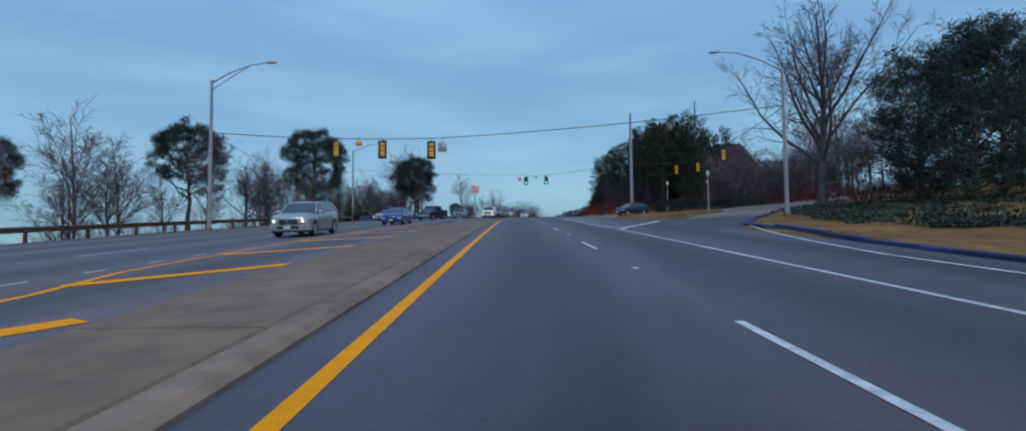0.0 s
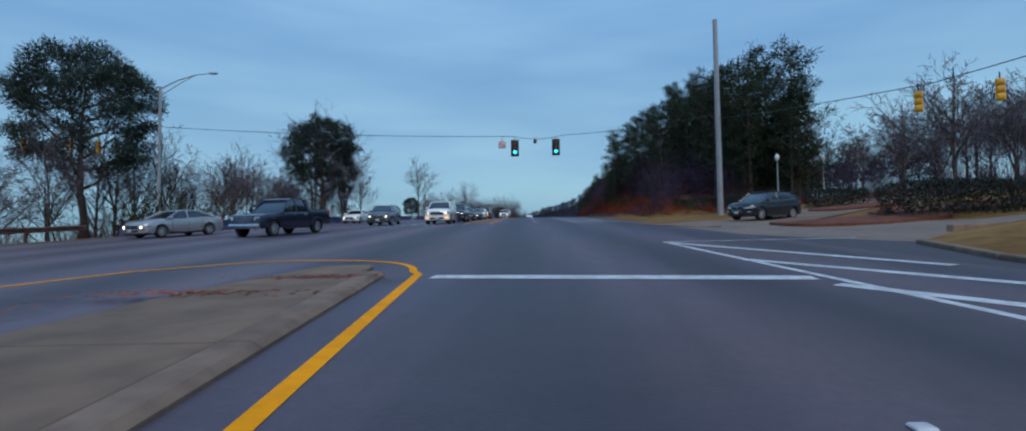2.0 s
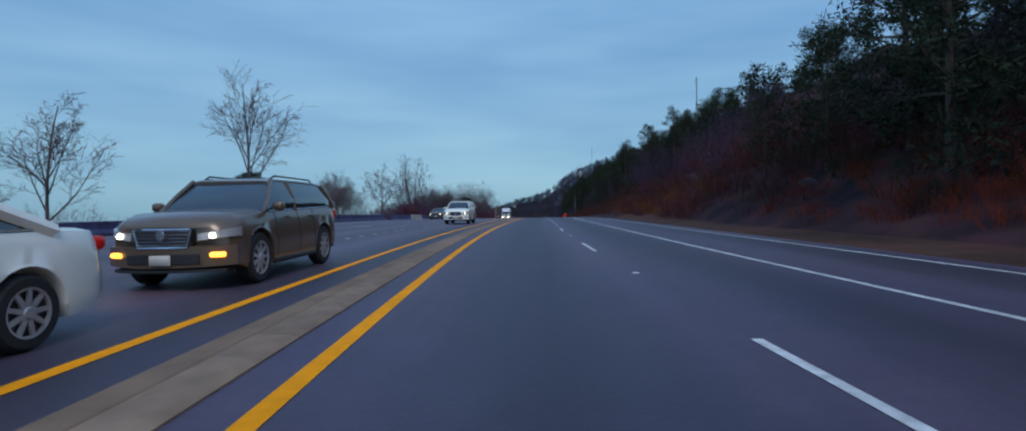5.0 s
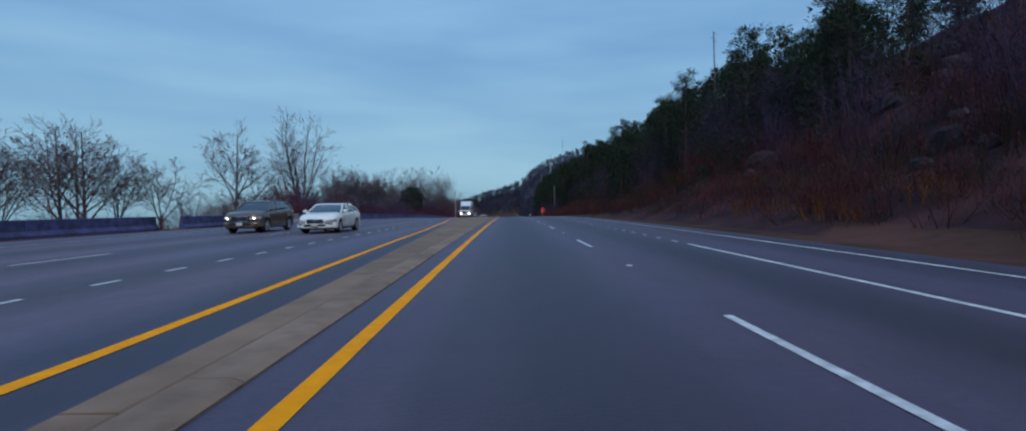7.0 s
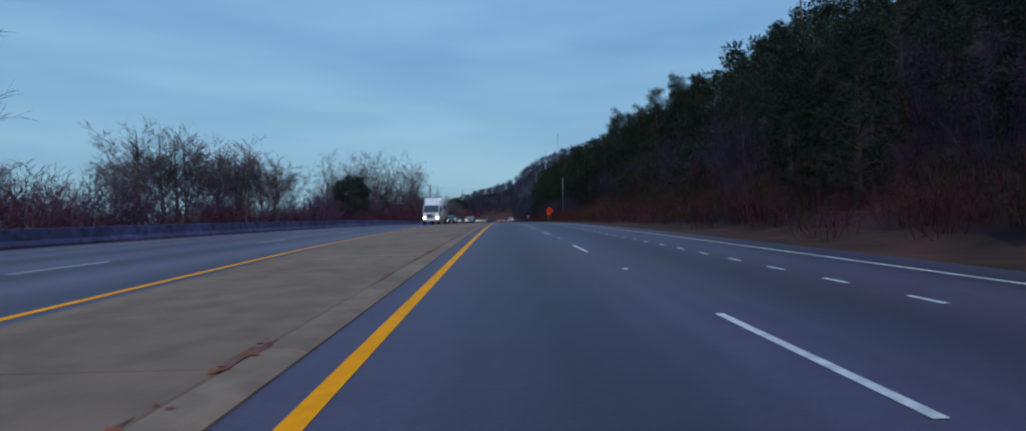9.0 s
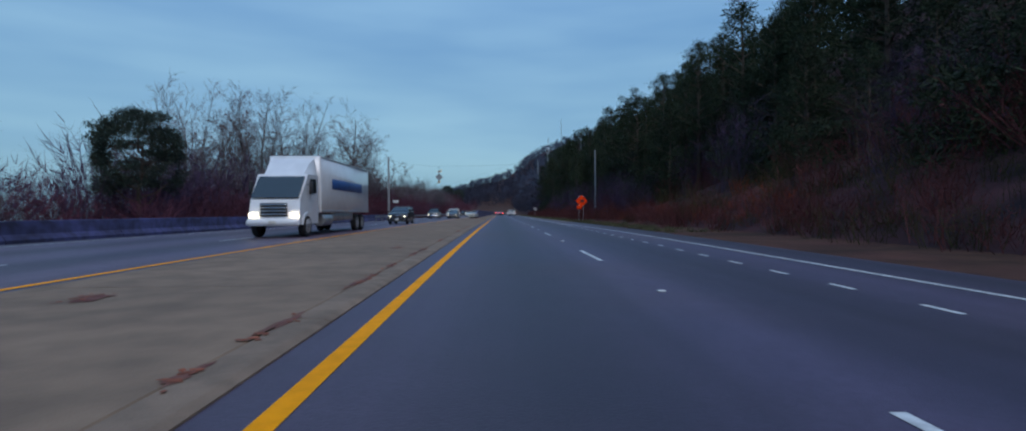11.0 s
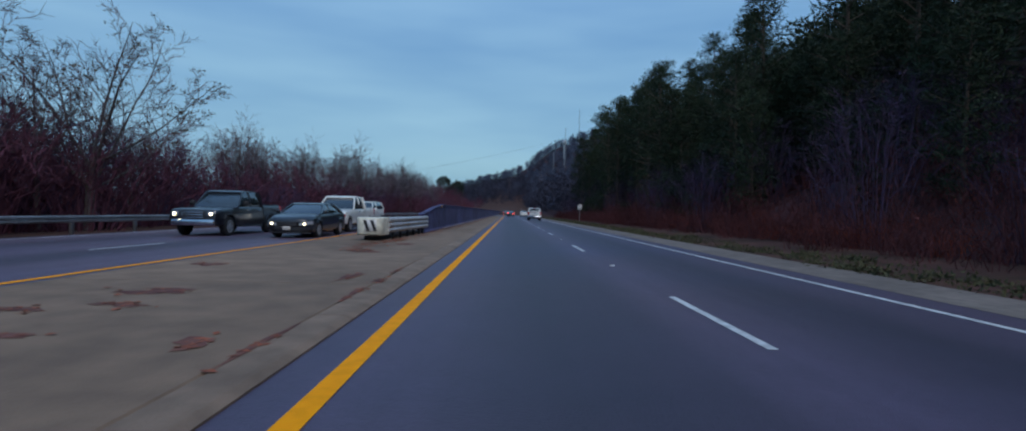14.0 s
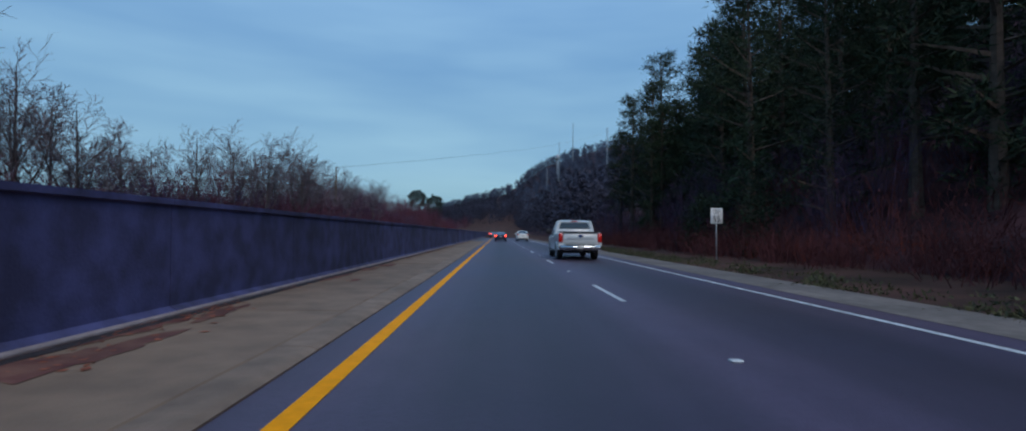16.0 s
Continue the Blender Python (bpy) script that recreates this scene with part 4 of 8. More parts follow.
def dome_pine_meshes(seed, h, width, clumps, blades, size, low=0.34):
    """An old pine: forking limbs that carry a broad rounded crown of dense needle clumps, with sky gaps below."""
    rng = random.Random(seed)
    wood, leaf = Shape(), Shape()
    pts = [Vector((rng.gauss(0, 0.05 * i), rng.gauss(0, 0.05 * i), -0.3 + h * 0.8 * i / 6)) for i in range(7)]
    wood.tube(pts, [h * 0.021 * (1.3 if i == 0 else 1 - 0.13 * i) for i in range(7)], 8, caps=False)
    ctr, rz = h * 0.66, h * 0.34
    ends = []
    for i in range(15):
        f = 0.36 + 0.6 * i / 15
        k = f * 6
        p = pts[int(k)].lerp(pts[min(int(k) + 1, 6)], k - int(k))
        az = i * 2.4 + rng.uniform(-0.4, 0.4)
        reach = width * rng.uniform(0.55, 0.8) * (1 - 0.3 * f)
        q1 = p + Vector((math.cos(az), math.sin(az), 0.35)) * reach * 0.55
        q2 = q1 + Vector((math.cos(az + 0.3), math.sin(az + 0.3), 0.9)) * reach * 0.5
        wood.tube([p, q1, q2], [h * 0.009, h * 0.0065, h * 0.004], 5, caps=False)
        ends.extend([q1, q2])
    for c in range(clumps):
        az = c * 2.39996
        u = 1 - 1.85 * (c + rng.random()) / clumps
        rr = math.sqrt(max(1 - u * u, 0.02)) if u > -0.1 else 1.0 + 0.35 * u
        shell = rng.uniform(0.72, 1.04)
        ctrp = Vector((math.cos(az) * rr * width * shell, math.sin(az) * rr * width * shell, ctr + u * rz * shell + rng.gauss(0, 0.15)))
        if ctrp.z < h * low or (u < 0.1 and rng.random() < 0.4):
            continue
        e = min(ends, key=lambda v: (v - ctrp).length)
        mid = e.lerp(ctrp, 0.55) + Vector((0, 0, -0.15))
        wood.tube([e, mid, ctrp], [h * 0.0034, h * 0.0024, 0.012], 3, caps=False)
        r = width * rng.uniform(0.14, 0.24)
        tuft(rng, leaf, ctrp, r, int(blades * (r / width / 0.2) ** 2), size, 0.75, 0.1)
    a, b = wood.mesh("trunk", True), leaf.mesh("crown")
    a.materials.append(PBARK)
    b.materials.append(NEEDLE2)
    return a, b


def thicket_shape(seed, h, w, stems, twigs):
    """A rounded leafless thicket: stems fan out to a domed outline and end in fine upright twigs."""
    rng = random.Random(seed)
    s = Shape()

    def stick(p, q, t):
        k = (q - p).cross(Vector((rng.gauss(0, 1), rng.gauss(0, 1), rng.gauss(0, 1)))).normalized() * t
        o = len(s.v)
        s.v.extend([tuple(p - k), tuple(p + k), tuple(q)])
        s.f.append((o, o + 1, o + 2))
    for _ in range(stems):
        az, r = rng.uniform(0, 6.28), math.sqrt(rng.random())
        z = h * math.sqrt(max(1 - r * r * 0.85, 0.1)) * rng.uniform(0.75, 1.05)
        p = Vector((math.cos(az) * r * w * 0.35, math.sin(az) * r * w * 0.35, -0.15))
        q = Vector((math.cos(az) * r * w, math.sin(az) * r * w, z))
        m = p.lerp(q, 0.5) + Vector((rng.gauss(0, 0.1), rng.gauss(0, 0.1), 0.1 * h))
        stick(p, m.lerp(q, 0.3), 0.02)
        stick(m, q, 0.014)
        for _ in range(twigs):
            a = rng.random() ** 0.6
            c = m.lerp(q, a) if rng.random() < 0.8 else p.lerp(m, a)
            d = Vector((math.cos(az) * 0.4 + rng.gauss(0, 0.6), math.sin(az) * 0.4 + rng.gauss(0, 0.6), 0.7 + rng.gauss(0, 0.4))).normalized()
            stick(c, c + d * h * rng.uniform(0.08, 0.2), 0.012)
    return s


def brush_shape(seed, h, w, stems, leaves):
    """Winter brush: thin stems fanning up, with withered leaves on them."""
    rng = random.Random(seed)
    s = Shape()
    for _ in range(stems):
        p = Vector((rng.gauss(0, w * 0.3), rng.gauss(0, w * 0.3), -0.1))
        d = Vector((p.x / w * 0.6 + rng.gauss(0, 0.3), p.y / w * 0.6 + rng.gauss(0, 0.3), 1)).normalized()
        ln = h * rng.uniform(0.5, 1.0)
        q = p + d * ln
        u = d.cross(Vector((rng.gauss(0, 1), rng.gauss(0, 1), 0.1))).normalized() * 0.022
        o = len(s.v)
        s.v.extend([tuple(p - u), tuple(p + u), tuple(q)])
        s.f.append((o, o + 1, o + 2))
        for _ in range(leaves):
            a = rng.uniform(0.15, 1.0)
            c = p.lerp(q, a)
            e = (d + Vector((rng.gauss(0, 0.6), rng.gauss(0, 0.6), rng.gauss(0.1, 0.4)))).normalized()
            k = e.cross(Vector((rng.gauss(0, 1), rng.gauss(0, 1), rng.gauss(0, 1)))).normalized()
            z = h * rng.uniform(0.12, 0.34)
            if rng.random() < 0.75:
                t = 0.013
            else:
                c, z, t = c + e * z, rng.uniform(0.08, 0.15), 0.035
            o = len(s.v)
            s.v.extend([tuple(c - k * t), tuple(c + k * t), tuple(c + e * z)])
            s.f.append((o, o + 1, o + 2))
    return s


def arrays(me):
    v = np.empty(len(me.vertices) * 3, "f")
    me.vertices.foreach_get("co", v)
    tri = np.array([p.vertices[:] if len(p.vertices) == 3 else (p.vertices[0], p.vertices[1], p.vertices[2]) for p in me.polygons]
                   + [(p.vertices[0], p.vertices[2], p.vertices[3]) for p in me.polygons if len(p.vertices) == 4], "i")
    return v.reshape(-1, 3), tri


def scatter(name, sources, places, material, label, category):
    """Many plants that nobody could count, joined into one object. places: (x, y, z, scale, turn, index)."""
    src = [arrays(m) for m in sources]
    vs, fs, o = [], [], 0
    for x, y, z, sc, turn, i in places:
        v, t = src[i % len(src)]
        c, s = math.cos(turn), math.sin(turn)
        r = np.array([[c, -s, 0], [s, c, 0], [0, 0, 1]], "f") * sc
        vs.append(v @ r.T + np.array([x, y, z], "f"))
        fs.append(t + o)
        o += len(v)
    v, f = np.concatenate(vs), np.concatenate(fs)
    me = bpy.data.meshes.new(name)
    me.vertices.add(len(v))
    me.vertices.foreach_set("co", v.ravel())
    me.loops.add(f.size)
    me.loops.foreach_set("vertex_index", f.ravel())
    me.polygons.add(len(f))
    me.polygons.foreach_set("loop_start", np.arange(0, f.size, 3, dtype="i"))
    me.update(calc_edges=True)
    me.materials.append(material)
    return tagged(new(name, me), label, category, kind="stuff")


def tree_thing(name, meshes, x, y, scale, turn, label, category, group, z=None):
    ob = thing(name, label, category, group, at=pose(x, y, height(x, y) if z is None else z, 0, 0, turn) @ Matrix.Scale(scale, 4))
    part("trunk", meshes[0], None, ob)
    part("crown", meshes[1], None, ob)
    if len(meshes) > 2:
        part("leaves", meshes[2], None, ob, "withered brown leaves")
    return ob


def build_plants():
    bare = [bare_tree_meshes(11, 11, 0.62, 8, 0.17), bare_tree_meshes(12, 12, 0.5, 7, 0.16), bare_tree_meshes(13, 10, 0.7, 9, 0.17), bare_tree_meshes(14, 13, 0.42, 7, 0.15), bare_tree_meshes(15, 9, 0.75, 6, 0.16, None, 0.2, False)]
    vase = bare_tree_meshes(16, 15, 0.72, 10, 0.34, None, 0.06, False)
    pine = [pine_meshes(21, 14, 0.16, 2.7, 34, 4, 36, 0.42, NEEDLE, 1.9, 0.1), pine_meshes(22, 15, 0.24, 2.6, 32, 4, 36, 0.42, NEEDLE, 1.9, 0.1), pine_meshes(23, 12, 0.06, 2.8, 36, 4, 36, 0.4, NEEDLE, 1.9, 0.1)]
    tall = [pine_meshes(31, 18, 0.22, 3.0, 36, 4, 36, 0.46, NEEDLE, 1.9, 0.1), pine_meshes(32, 17, 0.1, 2.9, 38, 4, 36, 0.46, NEEDLE, 1.9, 0.1), pine_meshes(33, 12, 0.03, 2.9, 36, 4, 36, 0.46, NEEDLE, 1.9, 0.1)]
    broad = [dome_pine_meshes(41, 12.5, 4.0, 135, 300, 0.3, 0.3), dome_pine_meshes(42, 12.5, 3.9, 130, 300, 0.3, 0.3)]
    bushy = [pine_meshes(43, 10, 0.05, 4.2, 52, 6, 60, 0.24, NEEDLE2, 2.6, 0.12), pine_meshes(44, 9, 0.03, 4.4, 52, 6, 60, 0.24, NEEDLE2, 2.6, 0.12)]
    low = [pine_meshes(51, 14, 0.2, 2.8, 16, 3, 9, 1.0, NEEDLE), pine_meshes(52, 15, 0.25, 2.6, 16, 3, 9, 1.0, NEEDLE)]
    dot = [pine_meshes(53, 13, 0.1, 3.4, 10, 2, 12, 1.25, NEEDLE), pine_meshes(54, 12, 0.1, 3.6, 10, 2, 12, 1.25, NEEDLE)]
    cedar = pine_meshes(61, 7, 0.06, 1.9, 44, 5, 34, 0.34, NEEDLE2)
    rng = random.Random(5)
    # lone pines beyond the oncoming lanes
    for x, y, s, t in ((-35.3, 85.1, 1.28, 10), (-23.6, 106.0, 1.08, 61), (-47.5, 71.0, 1.22, 131), (-58, 52, 0.9, 200), (-30, 168, 0.5, 40), (-25.3, 298, 0.72, 90)):
        tree_thing("pine_tree", broad[int(t) % 2], x, y, s, t, "broad-crowned dark green pine beyond the oncoming lanes", "tree", "lone pines", z=-0.8)
    tree_thing("cedar_tree", cedar, -26.5, 326, 0.95, 20, "dark conical cedar among bare trees", "tree", "", z=-0.4)
    # bare trees on that side
    spots = []
    for y in np.arange(22, 150, 2.7):
        spots.append((-33 - rng.random() * 9, y + rng.uniform(-2, 2), rng.uniform(0.72, 1.12)))
    for y in np.arange(96, 134, 3.2):
        spots.append((-27 - rng.random() * 5, y, rng.uniform(0.6, 0.85) if y < 113 else rng.uniform(1.05, 1.35)))
    spots.append((-26.0, 160.5, 1.12))
    for x, y, s in ((-32.8, 224.0, 1.22), (-34, 203, 0.95), (-35, 208, 1.0), (-33, 199.5, 0.9), (-34, 212, 0.95), (-37, 206, 1.0), (-34, 196, 0.85), (-31, 192, 0.8)):
        spots.append((x, y, s))
    for y in np.arange(238, 252, 2.6):
        spots.append((-26.5 - rng.random() * 8, y + rng.uniform(-1, 1), rng.uniform(0.5, 0.72)))
    for y in np.arange(253, 271, 1.4):
        spots.append((-24.5 - rng.random() * 8, y, rng.uniform(0.85, 1.08)))
    for y in np.arange(304, 322, 3.2):
        spots.append((-26.5 - rng.random() * 9, y, rng.uniform(0.6, 0.9)))
    for x, y, s in ( (-25, 333, 1.1), (-29, 329, 1.2), (-33, 325, 1.25), (-25, 352, 1.0), (-23.5, 357, 0.95), (-24, 363, 0.92), (-25, 369, 0.85), (-27, 361, 1.1), (-26, 377, 0.8), (-28, 384, 0.8), (-24.5, 347, 1.0), (-33, 315, 1.1), (-30, 346, 0.9)):
        spots.append((x, y, s))
    for y in np.arange(388, 492, 2.6):
        spots.append((-21.5 - rng.random() * 8, y, rng.uniform(0.72, 0.98)))
    for x, y, s in spots:
        i = rng.choice((0, 2, 4)) if 190 < y < 386 else rng.randrange(5)
        tree_thing("bare_tree", bare[i], x, y, s, rng.uniform(0, 360), "leafless grey deciduous tree beyond the oncoming lanes", "tree", "bare roadside trees")
    tree_thing("bare_tree", vase, -28.6, 232.5, 0.9, 25, "broad many-stemmed leafless tree behind the barrier", "tree", "")
    tree_thing("bare_tree", bare_tree_meshes(17, 16.5, 0.55, 9, 0.24, None, 0.3), -23.6, 345.0, 1.05, 80, "tall straight leafless tree behind the barrier", "tree", "")
    old = bare_tree_meshes(18, 12, 0.85, 9, 0.24, None, 0.22, False, 0.3)
    for x, y, s, t in ((-23.2, 370.0, 0.98, 10), (-26.0, 331.0, 0.82, 200), (-24.6, 352.0, 0.8, 120)):
        tree_thing("bare_tree", old, x, y, s, t, "spreading tree with a few withered brown leaves", "tree", "")
    for x, y, s, t in ((-28.5, 322.5, 0.92, 30), (-28.2, 331.5, 1.02, 140), (-27.5, 364.0, 0.95, 70), (-33.5, 318.0, 0.95, 250)):
        tree_thing("bare_tree", vase, x, y, s, t, "tall many-stemmed leafless tree behind the barrier", "tree", "")
    # corner of the side street
    tree_thing("bare_tree", bare_tree_meshes(70, 19, 0.52, 17, 0.36, None, 0.2), 27.4, 46.4, 1.0, 40, "large spreading leafless tree on the corner lawn", "tree", "")
    for x, y, s in ((31.5, 40, 0.82), (35, 37, 0.95), (39, 42, 1.0), (35, 45.5, 0.9), (44, 40, 1.05), (30, 33, 0.75), (47, 47, 1.0), (41, 34, 1.0)):
        tree_thing("evergreen_tree", bushy[rng.randrange(2)], x, y, s * 1.28, rng.uniform(0, 360), "dense dark evergreen tree above the corner lawn", "tree", "corner evergreens")
    for x, y, s in ((40, 74, 1.1), (47, 80, 1.2), (52, 70, 1.1), (44, 62, 1.0), (58, 88, 1.2), (36, 92, 0.95), (50, 96, 1.1), (41, 82, 1.05), (46, 71, 1.1)):
        tree_thing("bare_tree", bare[rng.randrange(5)], x, y, s, rng.uniform(0, 360), "leafless tree on the slope behind the side street", "tree", "slope bare trees")
    # pines of the hill, the nearest as single trees
    n = 0
    for _ in range(4000):
        y = rng.uniform(92, 470)
        x = 14.5 + 19.5 * rng.random() ** 1.25
        if n >= 205:
            break
        if 150 < y < 196 and x < 33:
            continue
        if y <= 150 and x < lerp(y, [94, 112, 150], [27, 22, 28]):
            continue
        if 196 <= y < 300 and x < lerp(y, [196, 225, 300], [31, 21, 18]):
            continue
        src = tall if y > 300 else pine
        if (y > 300 and x < 16) or (y < 116 and x > 31):
            continue
        s = rng.uniform(0.62, 1.0) if y < 300 else rng.uniform(0.64, 0.98)
        if y > 385:
            s *= lerp(y, [385, 420, 470], [1.1, 1.25, 1.35])
        if 150 < y < 300:
            s *= 0.66
        if x < 19:
            s *= 0.82
        tree_thing("pine_tree", src[rng.randrange(len(src))], x, y, s, rng.uniform(0, 360), "tall dark pine on the wooded hillside", "tree", "hillside pines")
        n += 1
    for x, y, s in ((25.5, 100.5, 1.0), (28.5, 103, 1.1), (23.2, 104.5, 0.95), (30.5, 99.5, 0.95), (26.5, 107.5, 1.1), (24.5, 127, 0.85), (25.6, 133, 0.95), (26.4, 140, 0.9), (24.8, 146, 0.85), (27.5, 122, 1.0), (31, 114, 1.05), (33, 119, 1.0), (30, 126, 1.0), (35, 125, 1.05), (32, 132, 0.95), (36, 134, 1.0), (30, 139, 0.95), (34, 143, 1.0), (38, 139, 1.0), (29, 116, 0.9), (37, 117, 0.95), (29, 106, 1.3), (26, 110, 1.28), (32, 104, 1.2)):
        tree_thing("pine_tree", pine[rng.randrange(3)], x, y, s, rng.uniform(0, 360), "tall dark pine on the wooded hillside", "tree", "hillside pines")
    for x, y, top in ((15.2, 132, 12.6), (16.6, 136, 14.5), (17.2, 127, 14), (16.2, 142, 10.5), (18.6, 131, 16), (15.8, 149, 8.5), (18.2, 146, 12), (17.8, 120.5, 13.5), (20.2, 124.5, 16), (19.6, 139, 14), (21.5, 130, 17.5), (19.5, 115, 13), (22.5, 118, 16), (17.4, 155, 9)):
        k = rng.randrange(3)
        tree_thing("pine_tree", pine[k], x, y, (top - height(x, y)) / (14, 15, 12)[k], rng.uniform(0, 360), "dark pine at the foot of the wooded hill", "tree", "hillside pines")
    for k in range(26):
        y = 190 + 52 * (k + rng.random()) / 26
        x = lerp(y, [190, 215, 242], [19.5, 15.0, 14.0]) + 8.5 * rng.random()
        tree_thing("pine_tree", pine[k % 3], x, y, rng.uniform(0.5, 0.7), rng.uniform(0, 360), "dark pine on the lower slope of the cut", "tree", "hillside pines")
    for _ in range(20):
        x, y = rng.uniform(33, 62), rng.uniform(84, 114)
        tree_thing("bare_tree", bare[rng.choice((0, 2, 4))], x, y, rng.uniform(0.8, 1.2), rng.uniform(0, 360), "leafless tree on the slope behind the side street", "tree", "slope bare trees")
    # the rest of the woods
    places = []
    for _ in range(560):
        y = rng.uniform(100, 560)
        x = rng.uniform(32, 84)
        if (150 < y < 200 and x < 40) or y < 118 or (x > 40 and y < 150):
            continue
        places.append((x, y, height(x, y), rng.uniform(0.55, 0.95) * (0.8 if 150 < y < 300 else 1), rng.uniform(0, 6.28), rng.randrange(2)))
    scatter("hill_woods", [m[1] for m in low], places, NEEDLE, "dark pine woods covering the hill", "woods")
    places = []
    for _ in range(700):
        y = rng.uniform(470, 1150)
        x = rng.uniform(15, 150) if y < 800 else rng.uniform(-60, 200)
        places.append((x, y, height(x, y), rng.uniform(0.7, 1.1), rng.uniform(0, 6.28), rng.randrange(2)))
    for _ in range(520):
        x, y = rng.uniform(13.5, 75), rng.uniform(500, 860)
        places.append((x, y, height(x, y), rng.uniform(0.55, 0.9), rng.uniform(0, 6.28), rng.randrange(2)))
    for _ in range(300):
        x, y = rng.uniform(-75, 24), rng.uniform(885, 1120)
        places.append((x, y, height(x, y), rng.uniform(0.6, 0.95), rng.uniform(0, 6.28), rng.randrange(2)))
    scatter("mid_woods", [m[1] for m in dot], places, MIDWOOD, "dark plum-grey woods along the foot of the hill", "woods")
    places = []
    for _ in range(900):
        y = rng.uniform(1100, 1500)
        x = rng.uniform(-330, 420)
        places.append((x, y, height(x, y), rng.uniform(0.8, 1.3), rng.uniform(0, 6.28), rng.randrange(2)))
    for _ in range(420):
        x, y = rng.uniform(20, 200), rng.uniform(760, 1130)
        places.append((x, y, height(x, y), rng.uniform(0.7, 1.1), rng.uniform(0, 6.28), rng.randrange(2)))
    scatter("far_woods", [m[1] for m in dot], places, HAZEWOOD, "winter woods on the far hills with blue-grey haze colouring", "woods")
    thin = [thicket_shape(90, 7.0, 2.6, 46, 9).mesh("thicket"), thicket_shape(91, 6.0, 2.8, 46, 9).mesh("thicket")]
    places = []
    for _ in range(300):
        y = rng.uniform(98, 470)
        x = rng.uniform(15, 31) if y < 300 else rng.uniform(12.5, 30)
        places.append((x, y, height(x, y), rng.uniform(0.55, 1.05), rng.uniform(0, 6.28), rng.randrange(2)))
    for _ in range(46):
        x, y = rng.uniform(31, 70), rng.uniform(88, 150)
        places.append((x, y, height(x, y), rng.uniform(0.7, 1.25), rng.uniform(0, 6.28), rng.randrange(2)))
    scatter("hill_bare_trees", thin, places, TWIGP, "plum-grey leafless saplings among the hillside pines", "woods")
    places = []
    for _ in range(210):
        x, y = -24 - 20 * rng.random(), rng.uniform(425, 690)
        places.append((x, y, height(x, y) - 0.2, rng.uniform(0.42, 0.72), rng.uniform(0, 6.28), rng.randrange(2)))
    scatter("bank_brush", thin, places, BRUSH, "russet leafless brush covering the bank beyond the barrier", "brush")
    for x, y, top, t in ((-37.2, 640, 20.4, 10), (-29.6, 640, 18.0, 61), (-57, 590, 16.5, 131)):
        tree_thing("pine_tree", broad[int(t) % 2], x, y, (top - height(x, y)) / 12.5, t, "dark round-crowned pine on the brushy bank", "tree", "lone pines")
    shrub = [pine_meshes(95, 4.5, 0.02, 1.9, 14, 3, 36, 0.36, NEEDLE, 1.8, 0.1), pine_meshes(96, 3.6, 0.02, 2.0, 14, 3, 36, 0.36, NEEDLE, 1.8, 0.1)]
    places = []
    for _ in range(140):
        y = rng.uniform(100, 460)
        x = rng.uniform(13.0 if y > 300 else 14.5, 28)
        if 150 < y < 190:
            continue
        places.append((x, y, height(x, y), rng.uniform(0.5, 1.1), rng.uniform(0, 6.28), rng.randrange(2)))
    scatter("evergreen_shrubs", [m[1] for m in shrub], places, NEEDLE, "dark evergreen shrubs at the foot of the woods", "shrub")
    # dark ground cover behind the strip of corner lawn
    cover = []
    for sd in (1, 2, 3):
        s = Shape()
        rg = random.Random(sd + 700)
        for _ in range(9):
            tuft(rg, s, Vector((rg.gauss(0, 0.5), rg.gauss(0, 0.5), 0.12)), 0.45, 11, 0.2, 0.35, 0.3)
        cover.append(s.mesh("ground_cover"))
    places = []
    for _ in range(520):
        y = rng.uniform(-4, 44)
        x = lerp(y, [-4, 10, 17, 23, 30, 40, 44], [18.5, 18.5, 19, 17.2, 18.8, 21.8, 25]) + 22 * rng.random() ** 1.4
        if x > lerp(y, [0, 30, 44], [44, 44, 30]):
            continue
        places.append((x, y, height(x, y), rng.uniform(0.55, 1.0), rng.uniform(0, 6.28), rng.randrange(3)))
    scatter("ground_cover", cover, places, NEEDLE2, "dark low ground cover behind the corner lawn", "ground cover")
    places = []
    for _ in range(900):
        y = rng.uniform(288, 470)
        x = road_right(y) + 0.35 + 2.2 * rng.random() ** 1.5
        places.append((x, y, height(x, y) - 0.05, rng.uniform(0.3, 0.6), rng.uniform(0, 6.28), rng.randrange(3)))
    scatter("verge_grass", cover, places, GRASS, "short olive grass along the shoulder", "grass")
    # brush
    kinds = [brush_shape(s, h, w, st, lv).mesh("brush") for s, h, w, st, lv in ((1, 2.6, 1.7, 28, 6), (2, 2.0, 2.0, 28, 6), (3, 3.4, 1.8, 26, 7))]
    places = []
    for _ in range(760):
        y = rng.uniform(92, 480) if rng.random() < 0.75 else rng.uniform(140, 225)
        x = 12.0 + abs(rng.gauss(0, 9)) if y < 300 else 11.5 + abs(rng.gauss(0, 8))
        if x > 45:
            continue
        sc = rng.uniform(0.6, 1.15) * (0.6 if x < 15 else 1.0)
        places.append((x, y, height(x, y), sc, rng.uniform(0, 6.28), rng.randrange(3)))
